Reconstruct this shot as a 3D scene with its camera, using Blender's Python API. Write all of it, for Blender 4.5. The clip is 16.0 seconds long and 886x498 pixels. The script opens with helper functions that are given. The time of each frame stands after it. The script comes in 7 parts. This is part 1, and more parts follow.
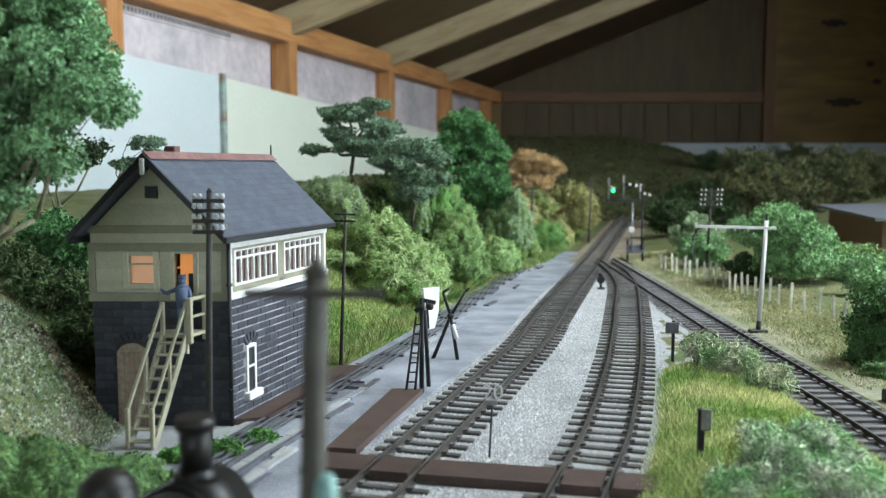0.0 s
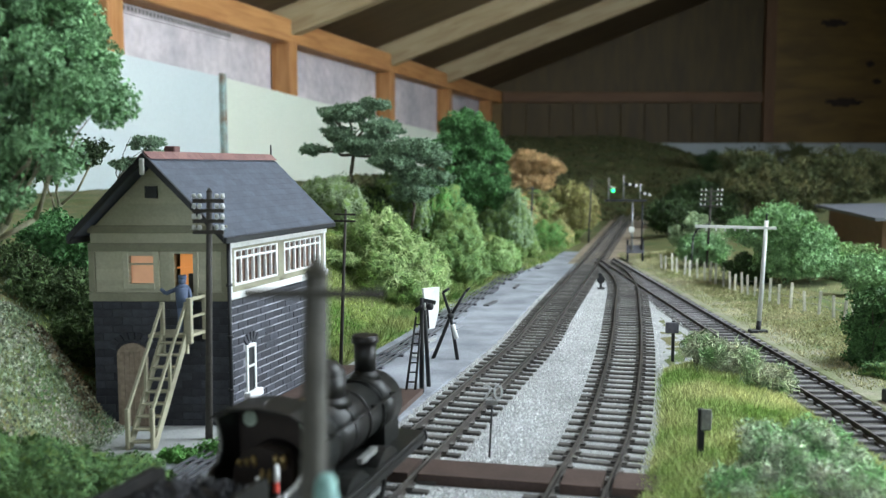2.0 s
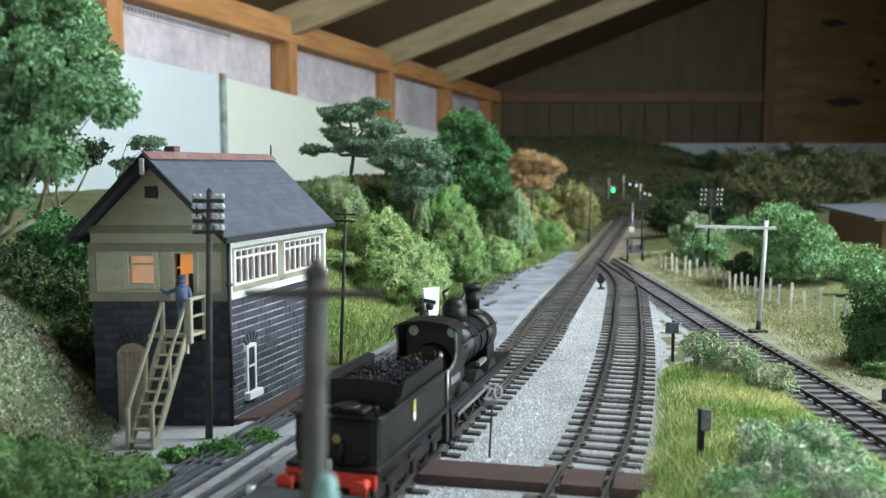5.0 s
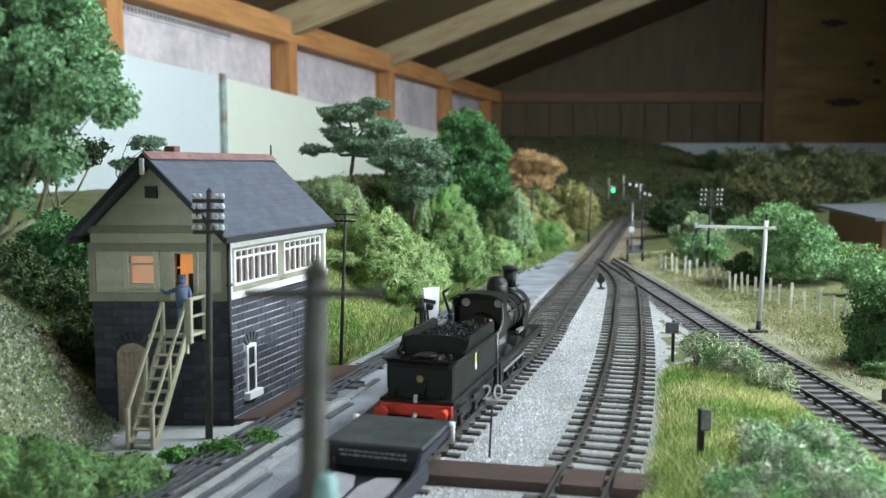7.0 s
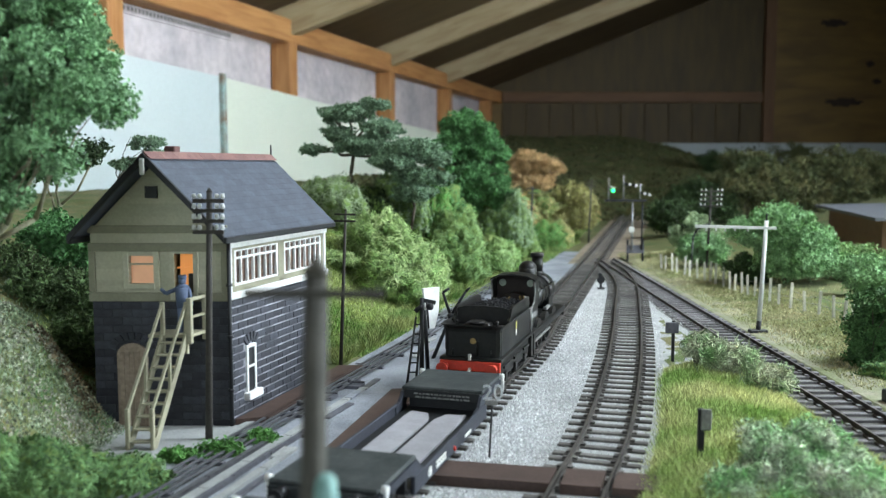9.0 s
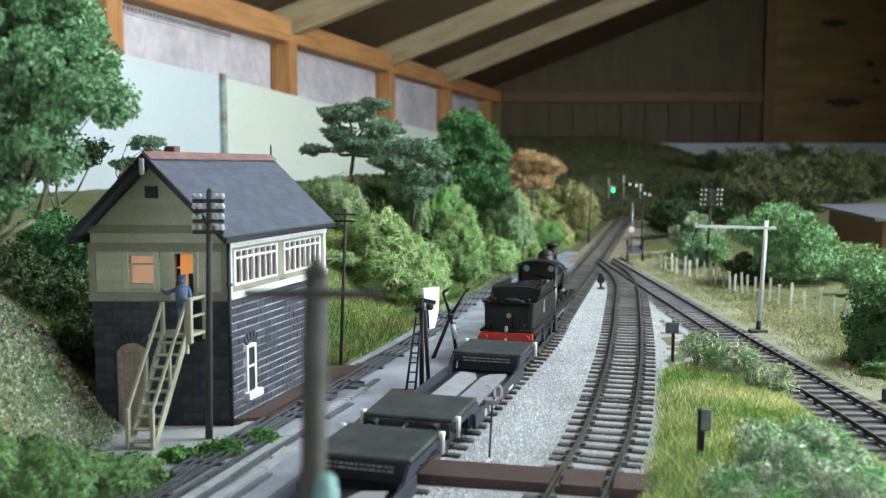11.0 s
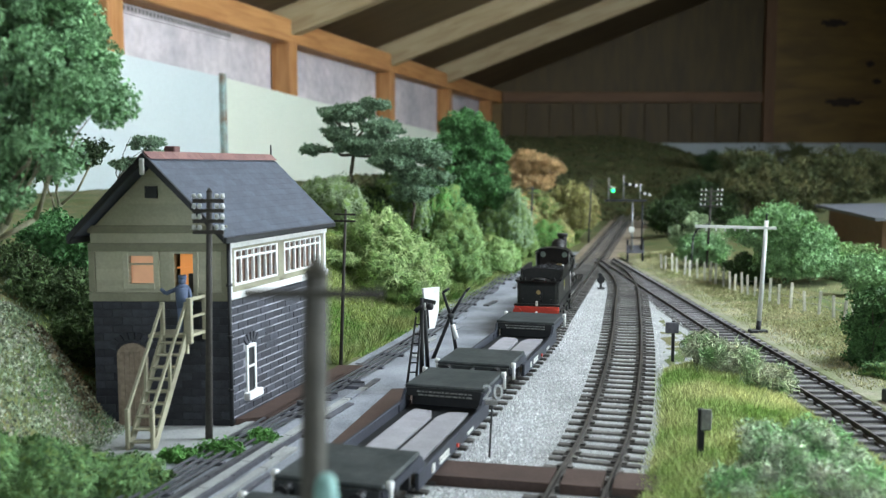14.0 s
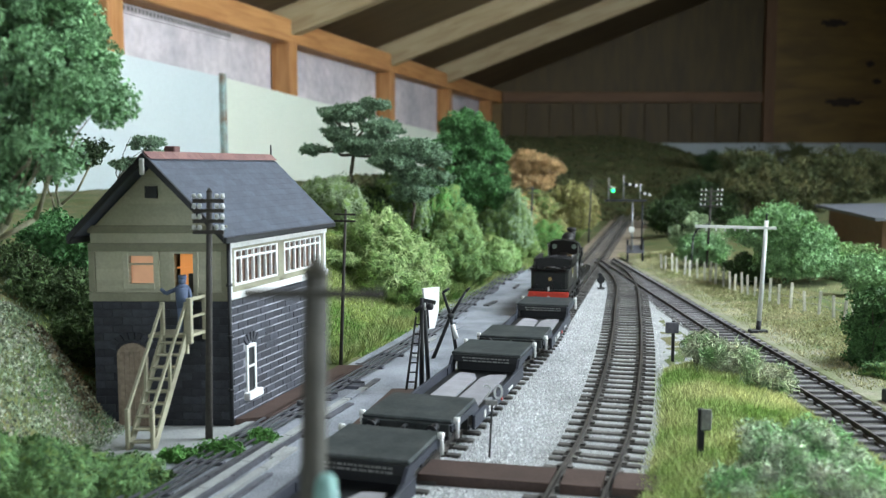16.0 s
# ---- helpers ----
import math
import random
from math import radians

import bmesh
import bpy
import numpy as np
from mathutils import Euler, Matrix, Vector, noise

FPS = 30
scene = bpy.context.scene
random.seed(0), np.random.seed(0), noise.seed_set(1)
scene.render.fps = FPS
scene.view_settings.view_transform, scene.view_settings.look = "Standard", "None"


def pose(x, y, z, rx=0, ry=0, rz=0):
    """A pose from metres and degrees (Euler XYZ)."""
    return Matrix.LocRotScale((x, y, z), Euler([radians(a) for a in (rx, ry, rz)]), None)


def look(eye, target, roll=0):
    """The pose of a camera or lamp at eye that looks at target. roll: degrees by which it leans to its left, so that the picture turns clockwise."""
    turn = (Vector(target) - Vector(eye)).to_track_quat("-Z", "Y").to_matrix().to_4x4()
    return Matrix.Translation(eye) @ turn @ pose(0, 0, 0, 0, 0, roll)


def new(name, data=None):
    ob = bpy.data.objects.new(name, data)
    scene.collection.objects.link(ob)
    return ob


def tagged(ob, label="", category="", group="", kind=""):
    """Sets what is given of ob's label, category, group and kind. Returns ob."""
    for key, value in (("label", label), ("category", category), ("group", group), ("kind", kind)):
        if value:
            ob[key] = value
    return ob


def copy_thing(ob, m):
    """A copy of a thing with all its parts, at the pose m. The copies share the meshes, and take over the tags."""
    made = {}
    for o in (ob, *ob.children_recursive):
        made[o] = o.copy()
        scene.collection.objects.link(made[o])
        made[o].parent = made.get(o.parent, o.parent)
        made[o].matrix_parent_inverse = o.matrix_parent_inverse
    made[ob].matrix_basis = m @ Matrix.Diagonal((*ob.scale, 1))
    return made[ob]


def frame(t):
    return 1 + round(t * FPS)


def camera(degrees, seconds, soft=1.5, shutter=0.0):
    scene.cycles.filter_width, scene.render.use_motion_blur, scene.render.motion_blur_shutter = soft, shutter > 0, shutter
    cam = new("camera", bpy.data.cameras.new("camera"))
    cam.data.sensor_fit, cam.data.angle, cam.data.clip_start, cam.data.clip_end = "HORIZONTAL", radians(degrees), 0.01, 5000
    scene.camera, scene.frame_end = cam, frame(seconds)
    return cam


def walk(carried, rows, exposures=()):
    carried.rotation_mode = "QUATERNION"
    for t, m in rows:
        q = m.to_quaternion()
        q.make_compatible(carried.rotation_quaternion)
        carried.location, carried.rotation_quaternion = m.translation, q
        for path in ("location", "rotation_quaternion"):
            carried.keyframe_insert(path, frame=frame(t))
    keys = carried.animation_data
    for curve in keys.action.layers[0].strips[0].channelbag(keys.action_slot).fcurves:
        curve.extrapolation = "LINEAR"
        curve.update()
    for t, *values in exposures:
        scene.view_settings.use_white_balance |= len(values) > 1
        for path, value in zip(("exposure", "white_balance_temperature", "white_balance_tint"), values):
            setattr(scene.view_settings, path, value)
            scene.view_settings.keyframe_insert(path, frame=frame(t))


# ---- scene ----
cam = camera(52.21, 16.0, soft=1.3, shutter=0.3)
EYE_HEIGHT = 0.103
here = pose(0, 0, EYE_HEIGHT, 90 - 5.214)
walk(cam, [(0.0, here), (16.0, here)], exposures=[(0.0, -0.10), (4.0, -0.08), (6.5, 0.0), (16.0, 0.0)])
cam.data.dof.use_dof = True
cam.data.dof.focus_distance = 0.46
cam.data.dof.aperture_fstop = 18

# ---- plan: the main line runs 16.83 degrees right of the camera's heading ----
TURN = radians(16.83)
ALONG = Vector((math.sin(TURN), math.cos(TURN), 0))
ACROSS = Vector((math.cos(TURN), -math.sin(TURN), 0))
BED = -0.003          # top of the ballast; rail tops are at zero


def S(s, n, z=0.0):
    """A place by its way along the main line, its way across it, and its height."""
    return ALONG * s + ACROSS * n + Vector((0, 0, z))


# ---- light: daylight from the shed's window and door on the near, right-hand side; an overhead fill is added ----
world = bpy.data.worlds.new("world")
scene.world = world
world.use_nodes = True
wn = world.node_tree.nodes
sky = wn.new("ShaderNodeTexSky")
sky.sky_type, sky.sun_disc, sky.sun_elevation, sky.sun_rotation = "NISHITA", False, radians(40), radians(120)
world.node_tree.links.new(sky.outputs[0], wn["Background"].inputs[0])
wn["Background"].inputs[1].default_value = 0.08


def window_light(name, eye, target, w, h, watts, colour, spread=180):
    d = bpy.data.lights.new(name, "AREA")
    d.shape, d.size, d.size_y, d.energy, d.color, d.spread = "RECTANGLE", w, h, watts, colour, radians(spread)
    ob = new(name, d)
    ob.matrix_world = look(eye, target)
    return ob


window_light("window_daylight", (1.93, 0.60, 0.66), (-0.7, 1.15, 0.15), 1.5, 0.75, 390, (0.80, 0.918, 1.0), 158)
window_light("door_daylight", (-0.35, -1.12, 0.55), (-0.05, 0.6, 0.05), 1.0, 1.0, 11.5, (0.79, 0.918, 1.0))
# fill lamp added over an unseen roof opening to brighten the layout
window_light("overhead_fill", (0.727, 0.50, 0.80), (0.570, 0.53, 0.325), 0.48, 0.54, 25, (0.80, 0.925, 1.0))

# ---- materials ----


def mat(name, colour, rough=0.7, metal=0.0, vary=0.25, scale=60.0, fine=900.0, bump=0.3, spread=0.0, tint=None, spec=0.4):
    """A surface with blotches (scale, per metre), grain (fine) and relief; spread varies it from piece to piece; tint: a second colour in the blotches."""
    m = bpy.data.materials.new(name)
    m.use_nodes = True
    nt = m.node_tree
    b = nt.nodes["Principled BSDF"]
    co = nt.nodes.new("ShaderNodeTexCoord")
    n1, n2 = nt.nodes.new("ShaderNodeTexNoise"), nt.nodes.new("ShaderNodeTexNoise")
    n1.inputs["Scale"].default_value, n1.inputs["Detail"].default_value = scale, 5
    n2.inputs["Scale"].default_value, n2.inputs["Detail"].default_value = fine, 4
    for n in (n1, n2):
        nt.links.new(co.outputs["Object"], n.inputs["Vector"])
    mix = nt.nodes.new("ShaderNodeMix")
    mix.data_type = "RGBA"
    other = tint or tuple(c * (1 - vary) for c in colour)
    mix.inputs[6].default_value, mix.inputs[7].default_value = (*colour, 1), (*other, 1)
    ramp = nt.nodes.new("ShaderNodeMapRange")
    ramp.inputs[1].default_value, ramp.inputs[2].default_value = 0.35, 0.65
    nt.links.new(n1.outputs["Fac"], ramp.inputs[0])
    nt.links.new(ramp.outputs[0], mix.inputs[0])
    hsv = nt.nodes.new("ShaderNodeHueSaturation")
    val = nt.nodes.new("ShaderNodeMapRange")
    val.inputs[1].default_value, val.inputs[2].default_value = 0.3, 0.7
    val.inputs[3].default_value, val.inputs[4].default_value = 1 - vary * 0.7, 1 + vary * 0.5
    nt.links.new(n2.outputs["Fac"], val.inputs[0])
    last = val.outputs[0]
    if spread:
        info = nt.nodes.new("ShaderNodeObjectInfo")
        geo = nt.nodes.new("ShaderNodeNewGeometry")
        add = nt.nodes.new("ShaderNodeMath")
        add.operation = "ADD"
        nt.links.new(info.outputs["Random"], add.inputs[0])
        nt.links.new(geo.outputs["Random Per Island"], add.inputs[1])
        fr = nt.nodes.new("ShaderNodeMath")
        fr.operation = "FRACT"
        nt.links.new(add.outputs[0], fr.inputs[0])
        mr = nt.nodes.new("ShaderNodeMapRange")
        mr.inputs[3].default_value, mr.inputs[4].default_value = 1 - spread, 1 + spread
        nt.links.new(fr.outputs[0], mr.inputs[0])
        mul = nt.nodes.new("ShaderNodeMath")
        mul.operation = "MULTIPLY"
        nt.links.new(last, mul.inputs[0])
        nt.links.new(mr.outputs[0], mul.inputs[1])
        last = mul.outputs[0]
    nt.links.new(last, hsv.inputs["Value"])
    nt.links.new(mix.outputs[2], hsv.inputs["Color"])
    nt.links.new(hsv.outputs[0], b.inputs["Base Color"])
    b.inputs["Roughness"].default_value, b.inputs["Metallic"].default_value = rough, metal
    b.inputs["Specular IOR Level"].default_value = spec
    if bump:
        bp = nt.nodes.new("ShaderNodeBump")
        bp.inputs["Strength"].default_value, bp.inputs["Distance"].default_value = bump, 0.3 / fine
        nt.links.new(n2.outputs["Fac"], bp.inputs["Height"])
        nt.links.new(bp.outputs[0], b.inputs["Normal"])
    return m


def wood(name, colour, dark, ring=18.0, turn=(0, 0, 0), stretch=(1, 8, 8), rough=0.6):
    """Sawn timber: grain drawn out along the object's x axis."""
    m = mat(name, colour, rough, 0, 0.15, 3, 400, 0.15)
    nt = m.node_tree
    b = nt.nodes["Principled BSDF"]
    co = nt.nodes.new("ShaderNodeTexCoord")
    mp = nt.nodes.new("ShaderNodeMapping")
    mp.inputs["Scale"].default_value, mp.inputs["Rotation"].default_value = stretch, turn
    nt.links.new(co.outputs["Object"], mp.inputs["Vector"])
    n = nt.nodes.new("ShaderNodeTexNoise")
    n.inputs["Scale"].default_value, n.inputs["Detail"].default_value, n.inputs["Distortion"].default_value = ring, 6, 0.6
    nt.links.new(mp.outputs[0], n.inputs["Vector"])
    mr = nt.nodes.new("ShaderNodeMapRange")
    mr.inputs[1].default_value, mr.inputs[2].default_value = 0.35, 0.7
    nt.links.new(n.outputs["Fac"], mr.inputs[0])
    mix = nt.nodes.new("ShaderNodeMix")
    mix.data_type = "RGBA"
    mix.inputs[6].default_value, mix.inputs[7].default_value = (*colour, 1), (*dark, 1)
    nt.links.new(mr.outputs[0], mix.inputs[0])
    nt.links.new(mix.outputs[2], b.inputs["Base Color"])
    return m


def glow(name, colour, strength):
    m = mat(name, colour, 0.5, 0, 0.1, 50, 300, 0)
    b = m.node_tree.nodes["Principled BSDF"]
    b.inputs["Emission Color"].default_value, b.inputs["Emission Strength"].default_value = (*colour, 1), strength
    return m


M = {
    "earth": mat("earth", (0.16, 0.145, 0.06), 0.95, 0, 0.5, 26, 700, 0.8, tint=(0.085, 0.12, 0.036)),
    "gravel": mat("gravel", (0.27, 0.25, 0.19), 0.95, 0, 0.4, 60, 900, 0.7, tint=(0.18, 0.20, 0.10)),
    "sand": mat("sand", (0.33, 0.265, 0.20), 0.95, 0, 0.3, 40, 700, 0.5, tint=(0.21, 0.17, 0.12)),
    "ballast": mat("ballast", (0.46, 0.465, 0.46), 0.95, 0, 0.30, 60, 1300, 1.0, spread=0.2),
    "stones": mat("stones", (0.60, 0.605, 0.605), 0.95, 0, 0.18, 40, 800, 0.2, spread=0.24),
    # siding ballast made darker than the rest, with its shadow in the colour
    "siding_ballast_shaded": mat("siding_ballast_shaded", (0.15, 0.145, 0.14), 0.95, 0, 0.4, 60, 1000, 0.9, tint=(0.08, 0.075, 0.06)),
    "siding_sleeper": mat("siding_sleeper", (0.23, 0.22, 0.235), 0.85, 0, 0.3, 160, 1500, 0.4, spread=0.3, tint=(0.14, 0.13, 0.13)),
    "twig": mat("twig", (0.52, 0.53, 0.38), 0.9, 0, 0.35, 90, 500, 0, spread=0.5, tint=(0.20, 0.36, 0.14)),
    "cinder": mat("cinder", (0.33, 0.345, 0.385), 0.95, 0, 0.45, 38, 1200, 0.8, tint=(0.19, 0.20, 0.225)),
    "sleeper": mat("sleeper", (0.066, 0.060, 0.055), 0.85, 0, 0.4, 160, 1500, 0.4, spread=0.4, tint=(0.135, 0.127, 0.118)),
    "rail": mat("rail", (0.060, 0.050, 0.044), 0.6, 0.2, 0.3, 100, 900, 0.1),
    "railhead": mat("railhead", (0.20, 0.19, 0.18), 0.4, 0.8, 0.15, 100, 900, 0.05),
    "crossing": mat("crossing", (0.075, 0.046, 0.037), 0.7, 0, 0.25, 90, 900, 0.25, spread=0.15),
    "slate": mat("slate", (0.070, 0.080, 0.105), 0.6, 0, 0.25, 120, 900, 0.2, spread=0.12),
    "stone": mat("stone", (0.052, 0.054, 0.066), 0.85, 0, 0.3, 150, 1200, 0.4, spread=0.3),
    "mortar": mat("mortar", (0.36, 0.36, 0.39), 0.95, 0, 0.5, 90, 900, 0.2, tint=(0.06, 0.06, 0.07)),
    "cream": mat("cream", (0.43, 0.41, 0.30), 0.7, 0, 0.12, 90, 900, 0.1, spread=0.05),
    "olive": mat("olive", (0.235, 0.225, 0.155), 0.7, 0, 0.12, 90, 900, 0.1),
    "white": mat("white", (0.66, 0.66, 0.64), 0.55, 0, 0.12, 120, 900, 0.1),
    "offwhite": mat("offwhite", (0.6, 0.6, 0.56), 0.6, 0, 0.2, 120, 900, 0.1),
    "black": mat("black", (0.014, 0.015, 0.017), 0.5, 0, 0.35, 120, 700, 0.15),
    "loco": mat("loco", (0.0065, 0.0075, 0.0065), 0.42, 0.0, 0.45, 70, 500, 0.15, tint=(0.016, 0.014, 0.013), spec=0.3),
    "lococab": mat("lococab", (0.022, 0.014, 0.010), 0.7, 0, 0.3, 90, 600, 0.1),
    "red": mat("red", (0.62, 0.055, 0.028), 0.5, 0, 0.25, 120, 700, 0.1),
    "wagon": mat("wagon", (0.020, 0.026, 0.027), 0.62, 0, 0.4, 110, 600, 0.25, tint=(0.046, 0.052, 0.052)),
    "wagonside": mat("wagonside", (0.024, 0.027, 0.038), 0.6, 0, 0.25, 80, 500, 0.15),
    "plank": mat("plank", (0.30, 0.29, 0.31), 0.8, 0, 0.15, 150, 1200, 0.2),
    "pole": mat("pole", (0.050, 0.044, 0.038), 0.85, 0, 0.3, 150, 900, 0.3),
    "greypole": mat("greypole", (0.085, 0.080, 0.068), 0.85, 0, 0.3, 150, 900, 0.3),
    "teal": mat("teal", (0.20, 0.36, 0.33), 0.5, 0, 0.2, 150, 900, 0.1),
    "ridge": mat("ridge", (0.21, 0.11, 0.10), 0.8, 0, 0.25, 120, 900, 0.2, spread=0.15),
    "concrete": mat("concrete", (0.36, 0.365, 0.36), 0.9, 0, 0.2, 90, 900, 0.3),
    "weathered": mat("weathered", (0.32, 0.30, 0.21), 0.75, 0, 0.15, 150, 900, 0.2),
    "door": mat("door", (0.30, 0.23, 0.17), 0.7, 0, 0.3, 120, 700, 0.2),
    "warmdoor": glow("warmdoor", (0.72, 0.28, 0.07), 0.55),
    "warmroom": glow("warmroom", (0.62, 0.34, 0.20), 0.40),
    "blue": mat("blue", (0.09, 0.12, 0.19), 0.75, 0, 0.2, 300, 900, 0.1),
    "moss": mat("moss", (0.37, 0.46, 0.20), 0.9, 0, 0.35, 110, 500, 0, spread=0.55, tint=(0.17, 0.30, 0.085)),
    "moss_light": mat("moss_light", (0.36, 0.50, 0.22), 0.9, 0, 0.35, 70, 500, 0, spread=0.4, tint=(0.22, 0.40, 0.12)),
    "foliage_bank": mat("foliage_bank", (0.24, 0.36, 0.14), 0.9, 0, 0.35, 70, 500, 0, spread=0.5, tint=(0.12, 0.23, 0.07)),
    "foliage_greygreen": mat("foliage_greygreen", (0.24, 0.32, 0.19), 0.9, 0, 0.35, 70, 500, 0, spread=0.5, tint=(0.13, 0.20, 0.10)),
    # shrub body, darker than the fibres: shade between them is in the colour
    "shrub_core_shade": mat("shrub_core_shade", (0.17, 0.26, 0.07), 0.95, 0, 0.5, 160, 900, 0.8, tint=(0.08, 0.13, 0.034)),
    "foliage": mat("foliage", (0.24, 0.38, 0.14), 0.85, 0, 0.35, 60, 500, 0, spread=0.55),
    "foliage_blue": mat("foliage_blue", (0.20, 0.31, 0.19), 0.85, 0, 0.35, 60, 500, 0, spread=0.45),
    "foliage_deep": mat("foliage_deep", (0.090, 0.235, 0.075), 0.85, 0, 0.35, 60, 500, 0, spread=0.55),
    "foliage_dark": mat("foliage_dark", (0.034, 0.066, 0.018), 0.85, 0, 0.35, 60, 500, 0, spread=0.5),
    "foliage_darkgreen": mat("foliage_darkgreen", (0.085, 0.185, 0.060), 0.85, 0, 0.35, 60, 500, 0, spread=0.55),
    # undergrowth green with the hollow's shadow put into the colour
    "foliage_hollow_shade": mat("foliage_hollow_shade", (0.075, 0.125, 0.042), 0.85, 0, 0.35, 60, 500, 0, spread=0.5),
    "foliage_pale": mat("foliage_pale", (0.28, 0.37, 0.20), 0.85, 0, 0.35, 80, 500, 0, spread=0.5),
    "foliage_rust": mat("foliage_rust", (0.54, 0.36, 0.17), 0.85, 0, 0.35, 60, 500, 0, spread=0.5),
    "foliage_olive": mat("foliage_olive", (0.34, 0.32, 0.12), 0.85, 0, 0.35, 60, 500, 0, spread=0.5),
    "grass": mat("grass", (0.70, 0.69, 0.34), 0.9, 0, 0.35, 30, 400, 0, spread=0.45, tint=(0.27, 0.43, 0.11)),
    "grass_dry": mat("grass_dry", (0.52, 0.47, 0.28), 0.9, 0, 0.35, 30, 400, 0, spread=0.45, tint=(0.27, 0.30, 0.12)),
    "foliage_near": mat("foliage_near", (0.25, 0.45, 0.22), 0.85, 0, 0.35, 80, 500, 0, spread=0.38),
    "foliage_bright": mat("foliage_bright", (0.12, 0.30, 0.07), 0.85, 0, 0.35, 60, 500, 0, spread=0.4),
    "foliage_hedge": mat("foliage_hedge", (0.12, 0.215, 0.075), 0.85, 0, 0.35, 60, 500, 0, spread=0.5, tint=(0.07, 0.145, 0.045)),
    "foliage_sage": mat("foliage_sage", (0.60, 0.63, 0.50), 0.85, 0, 0.35, 110, 500, 0, spread=0.5, tint=(0.28, 0.52, 0.23)),
    "foliage_right": mat("foliage_right", (0.28, 0.46, 0.23), 0.85, 0, 0.35, 60, 500, 0, spread=0.5, tint=(0.11, 0.23, 0.07)),
    # dull olive for far growth, with the distance's shade put into the colour
    "foliage_far_shaded": mat("foliage_far_shaded", (0.088, 0.084, 0.030), 0.85, 0, 0.35, 30, 300, 0, spread=0.55, tint=(0.040, 0.056, 0.016)),
    "grass_hill": mat("grass_hill", (0.44, 0.50, 0.18), 0.9, 0, 0.35, 24, 400, 0, spread=0.45, tint=(0.15, 0.28, 0.06)),
    "grass_hedge": mat("grass_hedge", (0.30, 0.33, 0.12), 0.9, 0, 0.35, 30, 400, 0, spread=0.5, tint=(0.11, 0.22, 0.05)),
    "grass_bank": mat("grass_bank", (0.38, 0.44, 0.33), 0.9, 0, 0.35, 50, 400, 0, spread=0.4, tint=(0.15, 0.27, 0.12)),
    "litter": mat("litter", (0.42, 0.40, 0.34), 0.9, 0, 0.3, 60, 400, 0, spread=0.5, tint=(0.22, 0.28, 0.17)),
    "rock": mat("rock", (0.22, 0.18, 0.11), 0.9, 0, 0.4, 90, 500, 0.3, spread=0.6),
    "rodsteel": mat("rodsteel", (0.11, 0.11, 0.12), 0.6, 0.2, 0.3, 200, 900, 0.1),
    "stool": mat("stool", (0.12, 0.12, 0.14), 0.7, 0, 0.3, 200, 900, 0.1),
    "numeral": mat("numeral", (0.74, 0.77, 0.78), 0.6, 0, 0.2, 200, 900, 0.1),
    "fencewood": mat("fencewood", (0.62, 0.60, 0.52), 0.85, 0, 0.2, 200, 900, 0.2, spread=0.2),
    "brownwall": mat("brownwall", (0.17, 0.10, 0.06), 0.85, 0, 0.2, 12, 200, 0.1),
    "slateplain": mat("slateplain", (0.10, 0.105, 0.12), 0.7, 0, 0.2, 20, 300, 0.1),
    "bark": mat("bark", (0.11, 0.095, 0.07), 0.9, 0, 0.35, 120, 900, 0.4),
    "palebark": mat("palebark", (0.26, 0.25, 0.16), 0.9, 0, 0.35, 120, 900, 0.4),
    "pine": wood("pine", (0.48, 0.24, 0.09), (0.32, 0.13, 0.04), 9, stretch=(1, 9, 9)),
    "rafter": wood("rafter", (0.36, 0.28, 0.16), (0.25, 0.17, 0.085), 9, stretch=(1, 9, 9)),
    "lining": mat("lining", (0.60, 0.525, 0.525), 0.8, 0, 0.22, 9, 60, 0.1, tint=(0.42, 0.375, 0.385)),
    "backscene": mat("backscene", (0.48, 0.545, 0.55), 0.75, 0, 0.06, 4, 200, 0.03, tint=(0.52, 0.565, 0.56)),
    "backscene_cream": mat("backscene_cream", (0.59, 0.63, 0.53), 0.75, 0, 0.06, 4, 200, 0.03, tint=(0.63, 0.64, 0.54)),
    "backscene_grey": mat("backscene_grey", (0.42, 0.46, 0.48), 0.75, 0, 0.05, 5, 200, 0.03),
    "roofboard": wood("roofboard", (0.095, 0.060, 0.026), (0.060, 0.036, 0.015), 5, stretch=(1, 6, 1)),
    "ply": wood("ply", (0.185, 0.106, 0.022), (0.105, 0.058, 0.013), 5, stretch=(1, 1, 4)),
    # dark boards; the left bay's weaker light is put into this colour too
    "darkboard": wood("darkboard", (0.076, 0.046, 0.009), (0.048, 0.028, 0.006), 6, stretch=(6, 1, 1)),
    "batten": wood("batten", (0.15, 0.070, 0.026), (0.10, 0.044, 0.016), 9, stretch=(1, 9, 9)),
    "oldpaint": mat("oldpaint", (0.30, 0.42, 0.40), 0.8, 0, 0.4, 40, 400, 0.2, tint=(0.22, 0.15, 0.10)),
    "slot": mat("slot", (0.20, 0.18, 0.18), 0.8, 0, 0.3, 30, 200, 0.1),
    "knot": mat("knot", (0.040, 0.024, 0.013), 0.8, 0, 0.3, 30, 200, 0.1),
    "green_lamp": glow("green_lamp", (0.02, 0.9, 0.25), 4.0),
}

# ---- building helpers ----


def part(name, bm, material, parent=None, label=""):
    me = bpy.data.meshes.new(name)
    bm.to_mesh(me)
    bm.free()
    me.materials.append(M[material])
    ob = new(name, me)
    if parent is not None:
        ob.parent = parent
    if label:
        ob["label"] = label
    return ob


